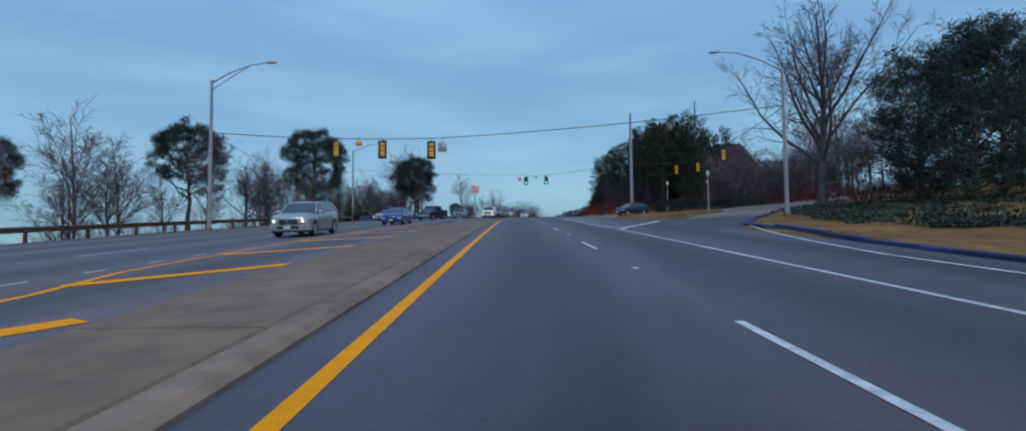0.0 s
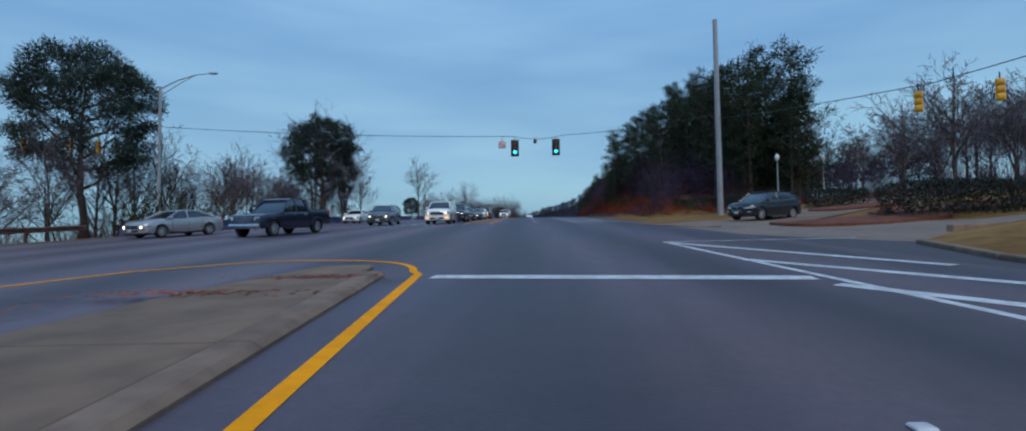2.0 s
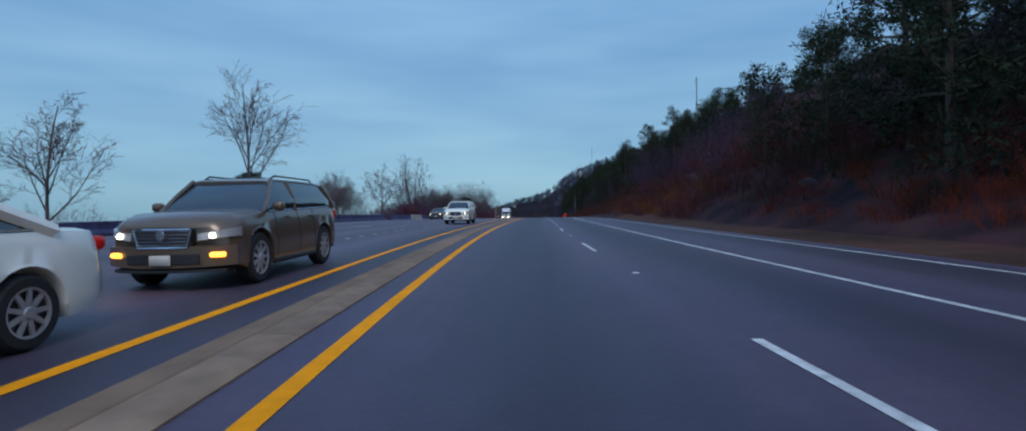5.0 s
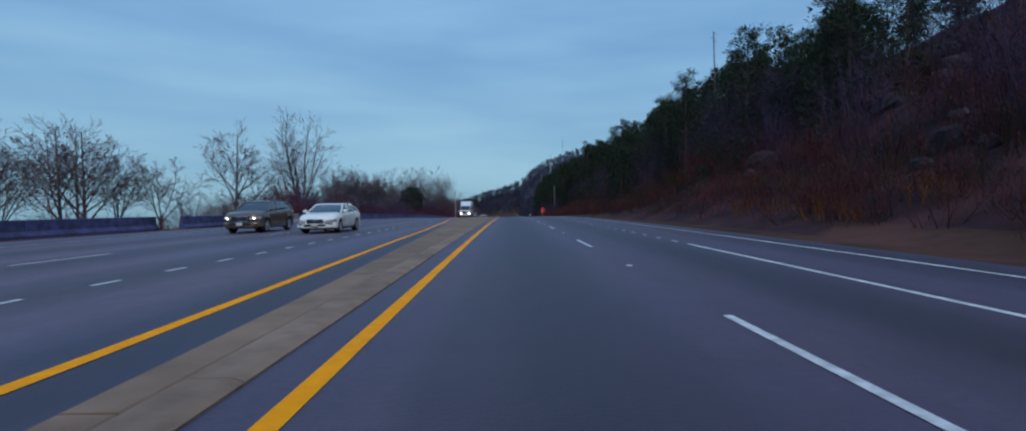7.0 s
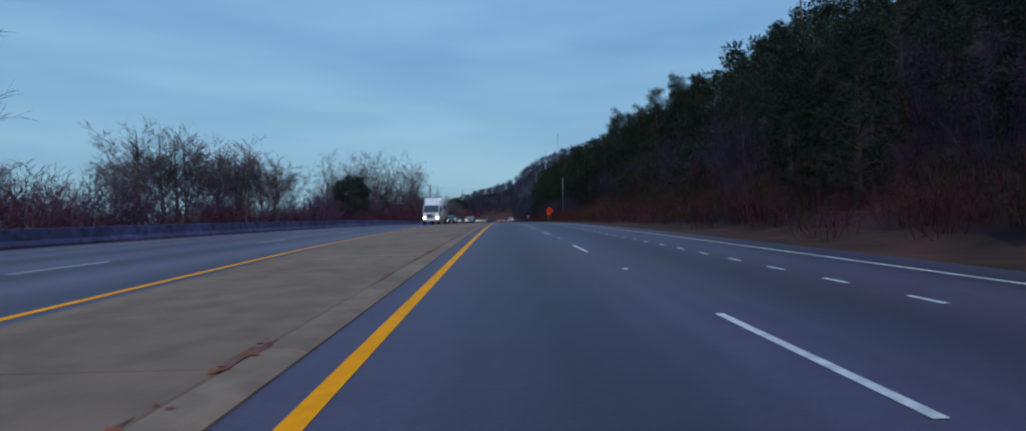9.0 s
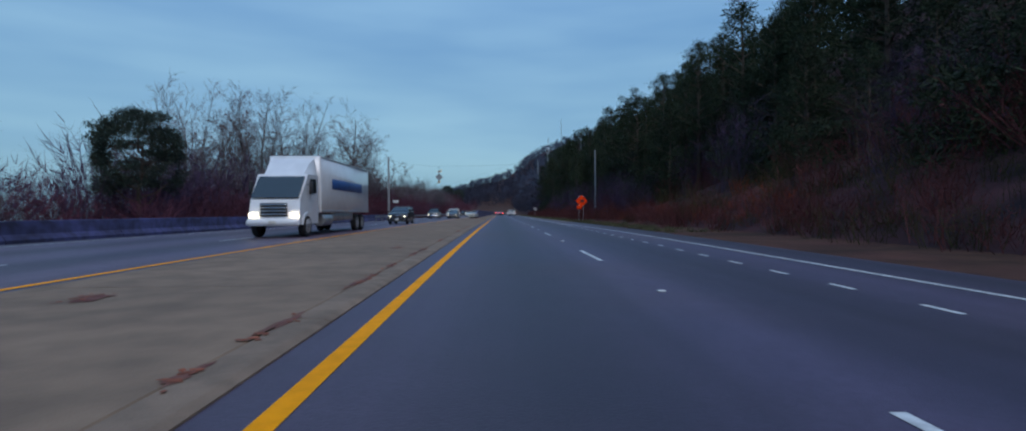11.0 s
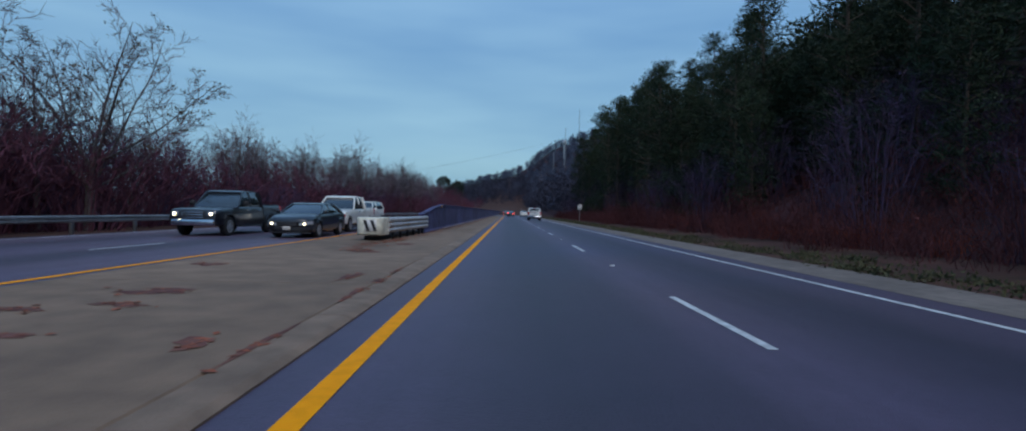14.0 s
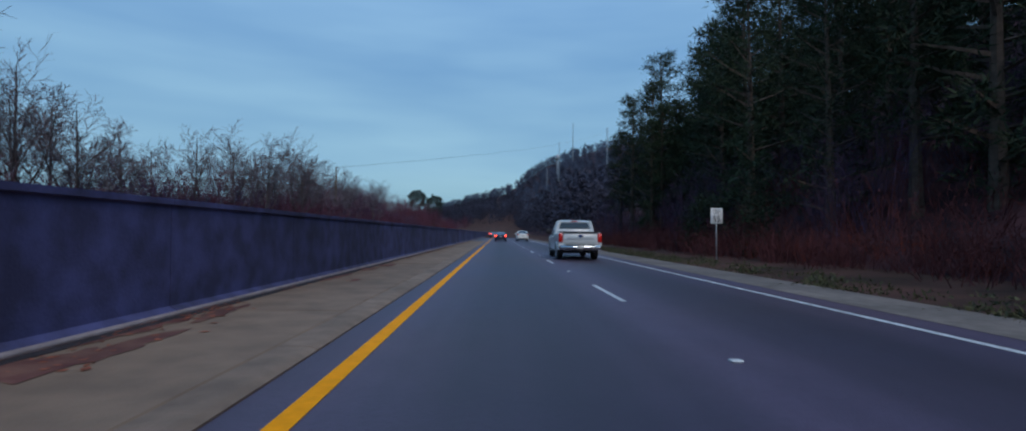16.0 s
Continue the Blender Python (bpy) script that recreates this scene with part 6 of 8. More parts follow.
def pickup(name, colour, at, label, lit=False, group=""):
    """A crew-cab pickup: cab, open-topped bed with cover, tailgate, bumpers, lamps. Front towards +y."""
    L, W, H, R = 5.9, 2.03, 1.94, 0.40
    hl, hw = L / 2, W / 2
    car = thing(name, label, "pickup truck", group, at=at)
    fa, ra = 1.98, -1.70
    sill, belt, bed = 0.42, 1.22, 1.30

    def arch(y):
        z = 0.0
        for ax in (fa, ra):
            d, rr = abs(y - ax), R * 1.2
            if d < rr:
                z = max(z, R + math.sqrt(rr * rr - d * d) * 0.98)
        return z

    def section(ys, tops, low):
        rings = []
        for y in ys:
            t = max(0.0, (abs(y) / hl - 0.86) / 0.14) if y > 0 else 0.0
            w = hw * (1 - 0.09 * t * t)
            top = float(np.interp(y, *tops))
            b = low + 0.08 * t
            a = arch(y)
            h = top - b
            half = [(0, b), (w * 0.70, b), (w * 0.72, max(b, a - 0.02)), (w * 0.97, max(b + 0.02, a)), (w * 0.995, max(b + 0.2 * h, a + 0.01)), (w, max(b + 0.5 * h, a + 0.02)), (w * 0.985, max(b + 0.68 * h, a + 0.03)), (w * 0.97, max(b + 0.9 * h, a + 0.04)), (w * 0.93, max(top - 0.01, a + 0.05)), (w * 0.8, top + 0.01), (0, top + 0.02)]
            rings.append([(x, y, z) for x, z in half] + [(-x, y, z) for x, z in reversed(half[1:-1])])
        return Shape().loft(rings)
    ays = [R * 1.2 * k for k in (-1.0, -0.985, -0.93, -0.82, -0.66, -0.45, -0.2, 0, 0.2, 0.45, 0.66, 0.82, 0.93, 0.985, 1.0)]
    part("cab", section(sorted([-0.98, -0.5, 0.2, 0.9, 1.2, 2.7, 2.85, hl] + [fa + k for k in ays]), ([-1, 0.9, 1.25, 2.6, 2.85, hl], [belt, belt, belt - 0.02, 1.12, 1.06, 0.92]), sill), colour, car)
    part("bed", section(sorted([-hl + 0.02, -hl + 0.1, -1.02] + [ra + k for k in ays]), ([-hl, -1], [bed, bed]), sill + 0.06), colour, car)
    part("bed_cover", Shape().box((0, -1.98, bed + 0.03), (W * 0.86, 1.80, 0.04), 0.015), PLASTIC, car, "black bed cover")
    gate = part("tailgate", Shape().box((0, -hl - 0.01, 0.99), (W * 0.78, 0.07, 0.60), 0.025), colour, car)
    part("tailgate_lip", Shape().box((0, -hl - 0.03, bed - 0.01), (W * 0.80, 0.12, 0.05), 0.02), PLASTIC, gate)
    part("tailgate_panel", Shape().box((0, -hl - 0.05, 1.08), (W * 0.62, 0.02, 0.20), 0.008), colour, gate)
    part("tailgate_handle", Shape().box((0, -hl - 0.062, 1.13), (0.26, 0.02, 0.07), 0.01), BLACK, gate)
    part("badge", Shape().cyl((0, -hl - 0.075, 1.13), 0.075, 0.014, "y", 18, 0.004), mat("blue_badge", (0.02, 0.05, 0.16), rough=0.3), gate, "plain oval blue badge")
    part("rear_bumper", Shape().box((0, -hl - 0.06, 0.60), (W * 0.97, 0.2, 0.22), 0.05), CHROME, car, "chrome step bumper")
    part("bumper_step", Shape().box((0, -hl - 0.07, 0.715), (W * 0.7, 0.17, 0.03), 0.01), PLASTIC, car)
    part("number_plate", Shape().box((0, -hl - 0.166, 0.62), (0.31, 0.012, 0.155), 0.004), PLATE, car, "blank number plate")
    part("tow_hitch", Shape().box((0, -hl - 0.1, 0.44), (0.12, 0.22, 0.1), 0.02), BLACK, car)
    part("axle", Shape().tube([(-0.8, ra, 0.36), (0.8, ra, 0.36)], 0.07, 8), BLACK, car)
    part("spare_wheel", Shape().cyl((0, -2.35, 0.45), 0.36, 0.22, "z", 22, 0.05), TYRE, car)
    part("exhaust", Shape().tube([(0.55, -1.2, 0.38), (0.62, -2.6, 0.36), (0.72, -hl + 0.1, 0.36)], 0.04, 8), CHROME, car)
    rings = []
    for y, k in ((-1.0, 0.02), (-0.83, 0.93), (-0.5, 1.0), (0.2, 1.0), (0.55, 0.94), (1.22, 0.02)):
        base = belt - 0.03
        top = base + (H - base - 0.03) * k
        wb = hw * 0.92
        wt = wb - (wb - hw * 0.74) * k
        rings.append([(-wb, y, base), (wb, y, base), (wb * 0.985, y, base + (top - base) * 0.35), (wt, y, top - 0.03 * k), (wt * 0.75, y, top), (-wt * 0.75, y, top), (-wt, y, top - 0.03 * k), (-wb * 0.985, y, base + (top - base) * 0.35)])
    part("glasshouse", Shape().loft(rings), GLASS, car, "dark tinted cab windows")
    rings = []
    for y, z in ((-0.88, H - 0.07), (-0.75, H - 0.03), (-0.4, H), (0.2, H), (0.5, H - 0.02), (0.62, H - 0.07)):
        w = hw * 0.755
        rings.append([(-w, y, z - 0.06), (w, y, z - 0.06), (w * 0.98, y, z - 0.015), (w * 0.75, y, z), (-w * 0.75, y, z), (-w * 0.98, y, z - 0.015)])
    part("roof", Shape().loft(rings), colour, car)
    part("cab_back", Shape().box((0, -0.985, 1.34), (W * 0.90, 0.05, 0.30), 0.02), colour, car)
    part("window_seal", Shape().box((0, -1.0, 1.50), (W * 0.72, 0.03, 0.025), 0.008), BLACK, car)
    part("brake_lamp", Shape().box((0, -0.90, H - 0.06), (0.3, 0.05, 0.05), 0.015), TAIL, car, "small high red brake lamp")
    for sx in (-1, 1):
        for nm, p, q, r in (("front_pillar", (hw * 0.925, 1.2, belt - 0.02), (hw * 0.745, 0.57, H - 0.06), 0.04), ("middle_pillar", (hw * 0.925, 0.1, belt), (hw * 0.75, 0.05, H - 0.06), 0.045), ("rear_pillar", (hw * 0.91, -0.93, belt), (hw * 0.735, -0.84, H - 0.06), 0.11)):
            part(nm, Shape().tube([(sx * p[0], p[1], p[2]), (sx * (p[0] + q[0] + 0.04) / 2, (p[1] + q[1]) / 2, (p[2] + q[2]) / 2), (sx * q[0], q[1], q[2])], r, 6), colour, car)
        part("side_mirror", Shape().box((sx * (hw + 0.14), 0.98, belt + 0.14), (0.26, 0.14, 0.24), 0.05), BLACK, car)
        part("tail_lamp", Shape().box((sx * hw * 0.90, -hl + 0.03, 1.06), (0.19, 0.16, 0.42), 0.03), TAIL, car, "tall red tail lamp")
        part("headlamp", Shape().box((sx * hw * 0.72, hl - 0.1, 0.90), (hw * 0.34, 0.18, 0.2), 0.04, rz=-sx * 10), LAMPO, car, "clear headlamp lens")
        if lit:
            part("bulb", Shape().cyl((sx * hw * 0.72, hl + 0.0, 0.9), 0.06, 0.06, "y", 12, 0.01), LAMPW, car, "lit headlamp bulb")
        part("wheel_flare", Shape().tube([(sx * hw * 0.99, ra + R * 1.22 * math.cos(a), R + R * 1.22 * math.sin(a)) for a in np.linspace(0.05, math.pi - 0.05, 12)], 0.03, 5), colour, car)
        part("door_handle", Shape().box((sx * hw * 0.99, 0.35, belt - 0.14), (0.05, 0.2, 0.04), 0.01), CHROME, car)
        part("door_handle", Shape().box((sx * hw * 0.99, -0.62, belt - 0.14), (0.05, 0.2, 0.04), 0.01), CHROME, car)
        part("side_step", Shape().box((sx * hw * 0.95, 0.1, 0.38), (0.14, 2.1, 0.06), 0.02), PLASTIC, car)
        part("mud_flap", Shape().box((sx * (hw - 0.17), ra - R * 1.25, 0.42), (0.26, 0.02, 0.36), 0.006), BLACK, car)
        for ax in (fa, ra):
            wheel(car, sx * (hw - 0.15), ax, R, 0.27)
    part("grille", Shape().box((0, hl - 0.03, 0.86), (W * 0.46, 0.1, 0.30), 0.03), BLACK, car, "dark front grille")
    for k in range(3):
        part("grille_bar", Shape().box((0, hl + 0.022, 0.76 + 0.1 * k), (W * 0.44, 0.02, 0.035), 0.008), CHROME, car)
    part("front_bumper", Shape().box((0, hl - 0.05, 0.56), (W * 0.88, 0.2, 0.24), 0.06), CHROME, car)
    return car


def box_truck(at):
    """A lorry with a long white box body, cab towards +y."""
    car = thing("box_truck", "white articulated box lorry in the oncoming lane", "truck", at=at)
    white = paint("lorry_white", (0.72, 0.73, 0.74))
    part("box_body", Shape().box((0, -1.5, 2.5), (2.5, 9.5, 2.8), 0.05), white, car)
    part("side_stripe", Shape().box((-1.256, -1.5, 2.6), (0.012, 6.0, 0.55), 0.004), mat("blue_lorry_lettering", (0.03, 0.1, 0.3), rough=0.5), car, "plain blue bar on the lorry side")
    part("chassis", Shape().box((0, -1.0, 0.85), (1.0, 11.5, 0.3), 0.04), BLACK, car)
    part("cab", Shape().loft([[(-1.2, 3.5, 0.6), (1.2, 3.5, 0.6), (1.2, 3.5, 2.9), (-1.2, 3.5, 2.9)], [(-1.2, 5.0, 0.6), (1.2, 5.0, 0.6), (1.15, 4.7, 2.9), (-1.15, 4.7, 2.9)], [(-1.15, 5.8, 0.6), (1.15, 5.8, 0.6), (1.1, 5.6, 1.7), (-1.1, 5.6, 1.7)]]), white, car)
    part("windscreen", Shape().loft([[(-1.05, 4.78, 2.75), (1.05, 4.78, 2.75), (1.05, 5.62, 1.76), (-1.05, 5.62, 1.76)], [(-1.05, 4.82, 2.79), (1.05, 4.82, 2.79), (1.05, 5.66, 1.80), (-1.05, 5.66, 1.80)]]), GLASS, car)
    part("roof_fairing", Shape().loft([[(-1.15, 3.55, 2.88), (1.15, 3.55, 2.88), (1.05, 3.55, 3.75), (-1.05, 3.55, 3.75)], [(-1.1, 4.2, 2.88), (1.1, 4.2, 2.88), (0.95, 4.0, 3.45), (-0.95, 4.0, 3.45)], [(-1.05, 4.65, 2.88), (1.05, 4.65, 2.88), (0.9, 4.55, 2.95), (-0.9, 4.55, 2.95)]]), white, car)
    part("grille", Shape().box((0, 5.79, 1.25), (1.2, 0.06, 0.6), 0.03), BLACK, car, "dark front grille")
    for k in range(4):
        part("grille_bar", Shape().box((0, 5.83, 1.05 + 0.14 * k), (1.15, 0.03, 0.035), 0.01), CHROME, car)
    part("front_bumper", Shape().box((0, 5.82, 0.68), (2.36, 0.28, 0.32), 0.08), white, car)
    part("number_plate", Shape().box((0, 5.97, 0.68), (0.32, 0.02, 0.16), 0.005), PLATE, car, "blank number plate")
    part("fuel_tank", Shape().cyl((-1.0, 2.2, 0.75), 0.32, 1.4, "y", 16, 0.04), GALV, car)
    part("rear_doors", Shape().box((0, -6.27, 2.5), (2.3, 0.04, 2.6), 0.01), white, car)
    for sx in (-1, 1):
        part("side_window", Shape().loft([[(sx * 1.205, 3.8, 2.05), (sx * 1.205, 4.75, 2.0), (sx * 1.185, 4.55, 2.7), (sx * 1.185, 3.8, 2.7)], [(sx * 1.225, 3.8, 2.05), (sx * 1.215, 4.75, 2.0), (sx * 1.2, 4.55, 2.7), (sx * 1.2, 3.8, 2.7)]][::sx]), GLASS, car)
        part("side_mirror", Shape().box((sx * 1.38, 4.95, 2.25), (0.16, 0.12, 0.6), 0.03), BLACK, car)
        part("mirror_arm", Shape().tube([(sx * 1.15, 4.85, 2.4), (sx * 1.36, 4.93, 2.4)], 0.02, 6), BLACK, car)
        part("side_skirt", Shape().box((sx * 1.15, -0.6, 0.9), (0.05, 4.2, 0.45), 0.02), GALV, car)
        part("bottom_rail", Shape().box((sx * 1.255, -1.5, 1.16), (0.03, 9.4, 0.1), 0.01), GALV, car)
        part("top_rail", Shape().box((sx * 1.255, -1.5, 3.84), (0.03, 9.4, 0.08), 0.01), GALV, car)
        part("wing", Shape().tube([(sx * 1.12, 4.9 + 0.62 * math.cos(a), 0.5 + 0.62 * math.sin(a)) for a in np.linspace(0.1, 3.04, 10)], 0.09, 6), white, car)
    for sx in (-1, 1):
        part("headlamp", Shape().box((sx * 0.9, 5.8, 1.0), (0.35, 0.1, 0.2), 0.03), LAMPW, car)
        for y in (4.9, -3.6, -4.8):
            wheel(car, sx * 1.05, y, 0.5, 0.3)


def build_vehicles():
    white = paint("white_car_paint", (0.86, 0.87, 0.8))
    pearl = paint("pale_grey_car_paint", (0.62, 0.65, 0.64))
    silver = paint("silver_car_paint", (0.42, 0.42, 0.41), 0.5)
    black = paint("black_car_paint", (0.012, 0.012, 0.016))
    blue = paint("blue_car_paint", (0.01, 0.045, 0.26), 0.3)
    navy = paint("dark_blue_car_paint", (0.012, 0.016, 0.035), 0.2)
    grey = paint("grey_car_paint", (0.1, 0.11, 0.12), 0.4)
    bronze = paint("bronze_car_paint", (0.16, 0.11, 0.075), 0.4)

    def on(x, y, turn=180, z=0.0):
        return pose(x, y, z, 0, 0, turn)
    pickup("pickup_truck", pearl, on(3.35, 425.2, -0.6), "white crew-cab pickup in the next lane, seen from behind")
    vehicle("crossover", "coupe_suv", silver, on(-8.9, 24.8, 184), "silver crossover with lit headlamps in the oncoming lane", group="oncoming traffic")
    vehicle("sedan", "sedan", blue, on(-9.7, 44.2, 183), "bright blue sedan in the oncoming lane", group="oncoming traffic", lit=False)
    vehicle("sedan", "sedan", silver, on(-18.7, 71.6, 160), "silver sedan with lit headlamps crossing the junction", group="oncoming traffic")
    pickup("pickup_truck", navy, on(-12.3, 70.8, 168), "dark blue pickup crossing the junction", group="oncoming traffic")
    vehicle("sedan", "sedan", white, on(-17.7, 101.0, 178), "white sedan with lit headlamps nearing the junction", group="oncoming traffic")
    # the queue in the turn lane
    vehicle("large_suv", "big_suv", white, on(-6.3, 88.0, 180), "large white SUV waiting first at the stop line", amber=True, group="waiting queue")
    vehicle("suv", "suv", navy, on(-5.8, 95.2, 180), "dark blue boxy SUV waiting in the turn lane", group="waiting queue")
    vehicle("sedan", "sedan", black, on(-5.55, 102.0, 180), "black sedan waiting in the turn lane", group="waiting queue", lit=False)
    vehicle("sedan", "sedan", grey, on(-5.5, 109.2, 180), "dark grey sedan waiting in the turn lane", group="waiting queue")
    vehicle("sedan", "sedan", white, on(-5.5, 116.0, 180), "white sedan waiting in the turn lane", group="waiting queue")
    vehicle("suv", "suv", bronze, on(-5.5, 123.0, 180), "bronze SUV with an amber lamp waiting in the turn lane", amber=True, group="waiting queue")
    vehicle("crossover", "coupe_suv", grey, on(-11.2, 88.0, 180), "grey crossover in the lane beside the queue", group="oncoming traffic")
    vehicle("crossover", "coupe_suv", black, on(15.5, 75.2, 118, height(15.5, 75.2) + 0.05), "black crossover waiting to leave the side drive", lit=False)
    vehicle("suv", "suv", white, on(-5.75, 155.7, 180), "white SUV with dark rims in the oncoming inner lane", rims=BLACK, group="oncoming traffic")
    vehicle("sedan", "sedan", white, on(-9.7, 188.2, 180), "white sedan in the oncoming lane", group="oncoming traffic", lit=False)
    vehicle("crossover", "coupe_suv", bronze, on(-14.1, 189.9, 180), "bronze crossover with lit headlamps in the oncoming lane", group="oncoming traffic")
    box_truck(on(-10.6, 290.5, 180))
    vehicle("crossover", "coupe_suv", black, on(-10.2, 313.5, 180), "black crossover with lit headlamps in the oncoming lane", group="oncoming traffic")
    pickup("pickup_truck", black, on(-13.3, 365.6, 180), "black pickup in the oncoming outer lane", lit=True, group="oncoming traffic")
    pickup("pickup_truck", white, on(-10.0, 371.4, 180), "white pickup with lit headlamps beyond the crash cushion", lit=True, group="oncoming traffic")
    vehicle("suv", "suv", white, on(-11.3, 380.6, 180), "white SUV following the oncoming pickup", group="oncoming traffic")
    # far traffic in the same direction
    vehicle("crossover", "coupe_suv", white, on(3.5, 486, 0), "white crossover far ahead", group="traffic ahead", lit=False, detail=False)
    vehicle("sedan", "sedan", navy, on(-0.1, 481, 0), "dark sedan with lit brake lamps far ahead", group="traffic ahead", lit=False, brake=True, detail=False)
    vehicle("sedan", "sedan", grey, on(-1.5, 540, 0), "sedan with lit brake lamps far ahead", group="traffic ahead", lit=False, brake=True, detail=False)
    vehicle("crossover", "coupe_suv", grey, on(-2.1, 562, 0), "crossover with lit brake lamps far ahead", group="traffic ahead", lit=False, brake=True, detail=False)
    for x, y, k, c, t in ((-9.5, 365.0, "sedan", black, "black sedan"), (-9.8, 424, "sedan", white, "white sedan"), (-13, 445, "suv", black, "black SUV"), (-9.8, 458, "suv", silver, "silver SUV")):
        vehicle("oncoming_car", k, c, on(x, y, 180), t + " with lit headlamps far along the oncoming lanes", group="oncoming traffic", detail=False)


# ---------------------------------------------------------------- road furniture
def signal_head(x, y, z, turn, face, lens, label, group, backplate=True):
    """A three-lamp signal head, centre at z. It faces -y before it is turned."""
    ob = thing("traffic_signal", label, "traffic signal", group, at=pose(x, y, z, 0, 0, turn))
    for k in (-1, 0, 1):
        part("lamp_housing", Shape().box((0, 0.02, 0.34 * k), (0.34, 0.22, 0.335), 0.04), face, ob)
        part("visor", Shape().tube([(0.145 * math.cos(a), -0.09, 0.34 * k + 0.145 * math.sin(a)) for a in np.linspace(-0.5, math.pi + 0.5, 14)], 0.016, 4), face, ob)
        part("lens", Shape().cyl((0, -0.1, 0.34 * k), 0.135, 0.03, "y", 20, 0.01), lens[k + 1], ob)
    if backplate:
        part("backplate", Shape().box((0, 0.05, 0), (0.62, 0.02, 1.32), 0.008), BLACK, ob, "black backplate")
    part("hanger", Shape().tube([(0, 0, 0.5), (0, 0, 0.82)], 0.03, 6), BLACK, ob)
    return ob


def cable(points, sag, label, r=0.018):
    s = Shape()
    for a, b in zip(points[:-1], points[1:]):
        a, b = Vector(a), Vector(b)
        pts = [a.lerp(b, t) - Vector((0, 0, sag * 4 * t * (1 - t))) for t in np.linspace(0, 1, 13)]
        s.tube(pts, r, 5)
    return tagged(part("span_cable", s, WIRE), label, "cable")


def cobra_lamp(x, y, h, arm, rise, turn, label, curved=False):
    """A tall street lamp: tapered pole, mast arm and flat lamp head. The arm reaches along +x before it is turned."""
    ob = thing("street_lamp", label, "street lamp", "street lamps", at=pose(x, y, height(x, y), 0, 0, turn))
    part("pole", Shape().tube([(0, 0, 0), (0, 0, h * 0.5), (0, 0, h)], [0.15, 0.125, 0.1], 12), POLE, ob)
    part("base", Shape().cyl((0, 0, 0.12), 0.26, 0.26, "z", 14, 0.04), KERB, ob)
    pts = [(0, 0, h - 0.2), (arm * 0.35, 0, h - 0.2 + rise * 0.55), (arm * 0.7, 0, h - 0.2 + rise * 0.9), (arm, 0, h - 0.2 + rise)]
    part("mast_arm", Shape().tube(pts, [0.05, 0.045, 0.04, 0.035], 8), POLE, ob)
    if not curved:
        part("lower_arm", Shape().tube([(0, 0, h - 0.75), (arm * 0.4, 0, h - 0.45 + rise * 0.55), (arm * 0.7, 0, h - 0.22 + rise * 0.9)], 0.03, 6), POLE, ob)
    part("lamp_head", Shape().loft([[(arm + dx, w * sy, h - 0.2 + rise + dz) for sy, dz in ((-1, -0.05), (1, -0.05), (0.8, 0.05), (-0.8, 0.05))] for dx, w in ((-0.05, 0.06), (0.15, 0.15), (0.5, 0.16), (0.68, 0.08))]), POLE, ob)
    return ob


def post_lamp(x, y, h):
    ob = thing("post_lamp", "ornamental post lamp with a white acorn globe", "street lamp", "post lamps", at=pose(x, y, height(x, y)))
    part("pole", Shape().tube([(0, 0, 0), (0, 0, 0.5), (0, 0, 0.55), (0, 0, h - 0.6)], [0.12, 0.1, 0.06, 0.05], 10), POLE, ob)
    part("globe", Shape().loft([[(r * math.cos(a), r * math.sin(a), z) for a in (2 * math.pi * k / 12 for k in range(12))] for r, z in ((0.08, h - 0.62), (0.16, h - 0.5), (0.2, h - 0.3), (0.15, h - 0.1), (0.06, h - 0.02))]), GLOBE, ob)
    part("finial", Shape().cyl((0, 0, h + 0.03), 0.04, 0.12, "z", 8, 0.01), POLE, ob)


def plain_pole(x, y, h, material, label, r=0.14, name="utility_pole", arms=False):
    ob = thing(name, label, "pole", at=pose(x, y, height(x, y) - 0.1))
    part("pole", Shape().tube([(0, 0, 0), (0, 0, h * 0.5), (0, 0, h)], [r, r * 0.88, r * 0.72], 10), material, ob)
    if arms:
        for k in range(3):
            part("crossarm", Shape().box((0.35 * (-1) ** k, 0, h - 0.7 - 1.1 * k), (1.1, 0.12, 0.12), 0.02), material, ob)
    else:
        part("cap", Shape().cyl((0, 0, h + 0.02), r * 0.8, 0.06, "z", 10, 0.01), material, ob)
    return ob


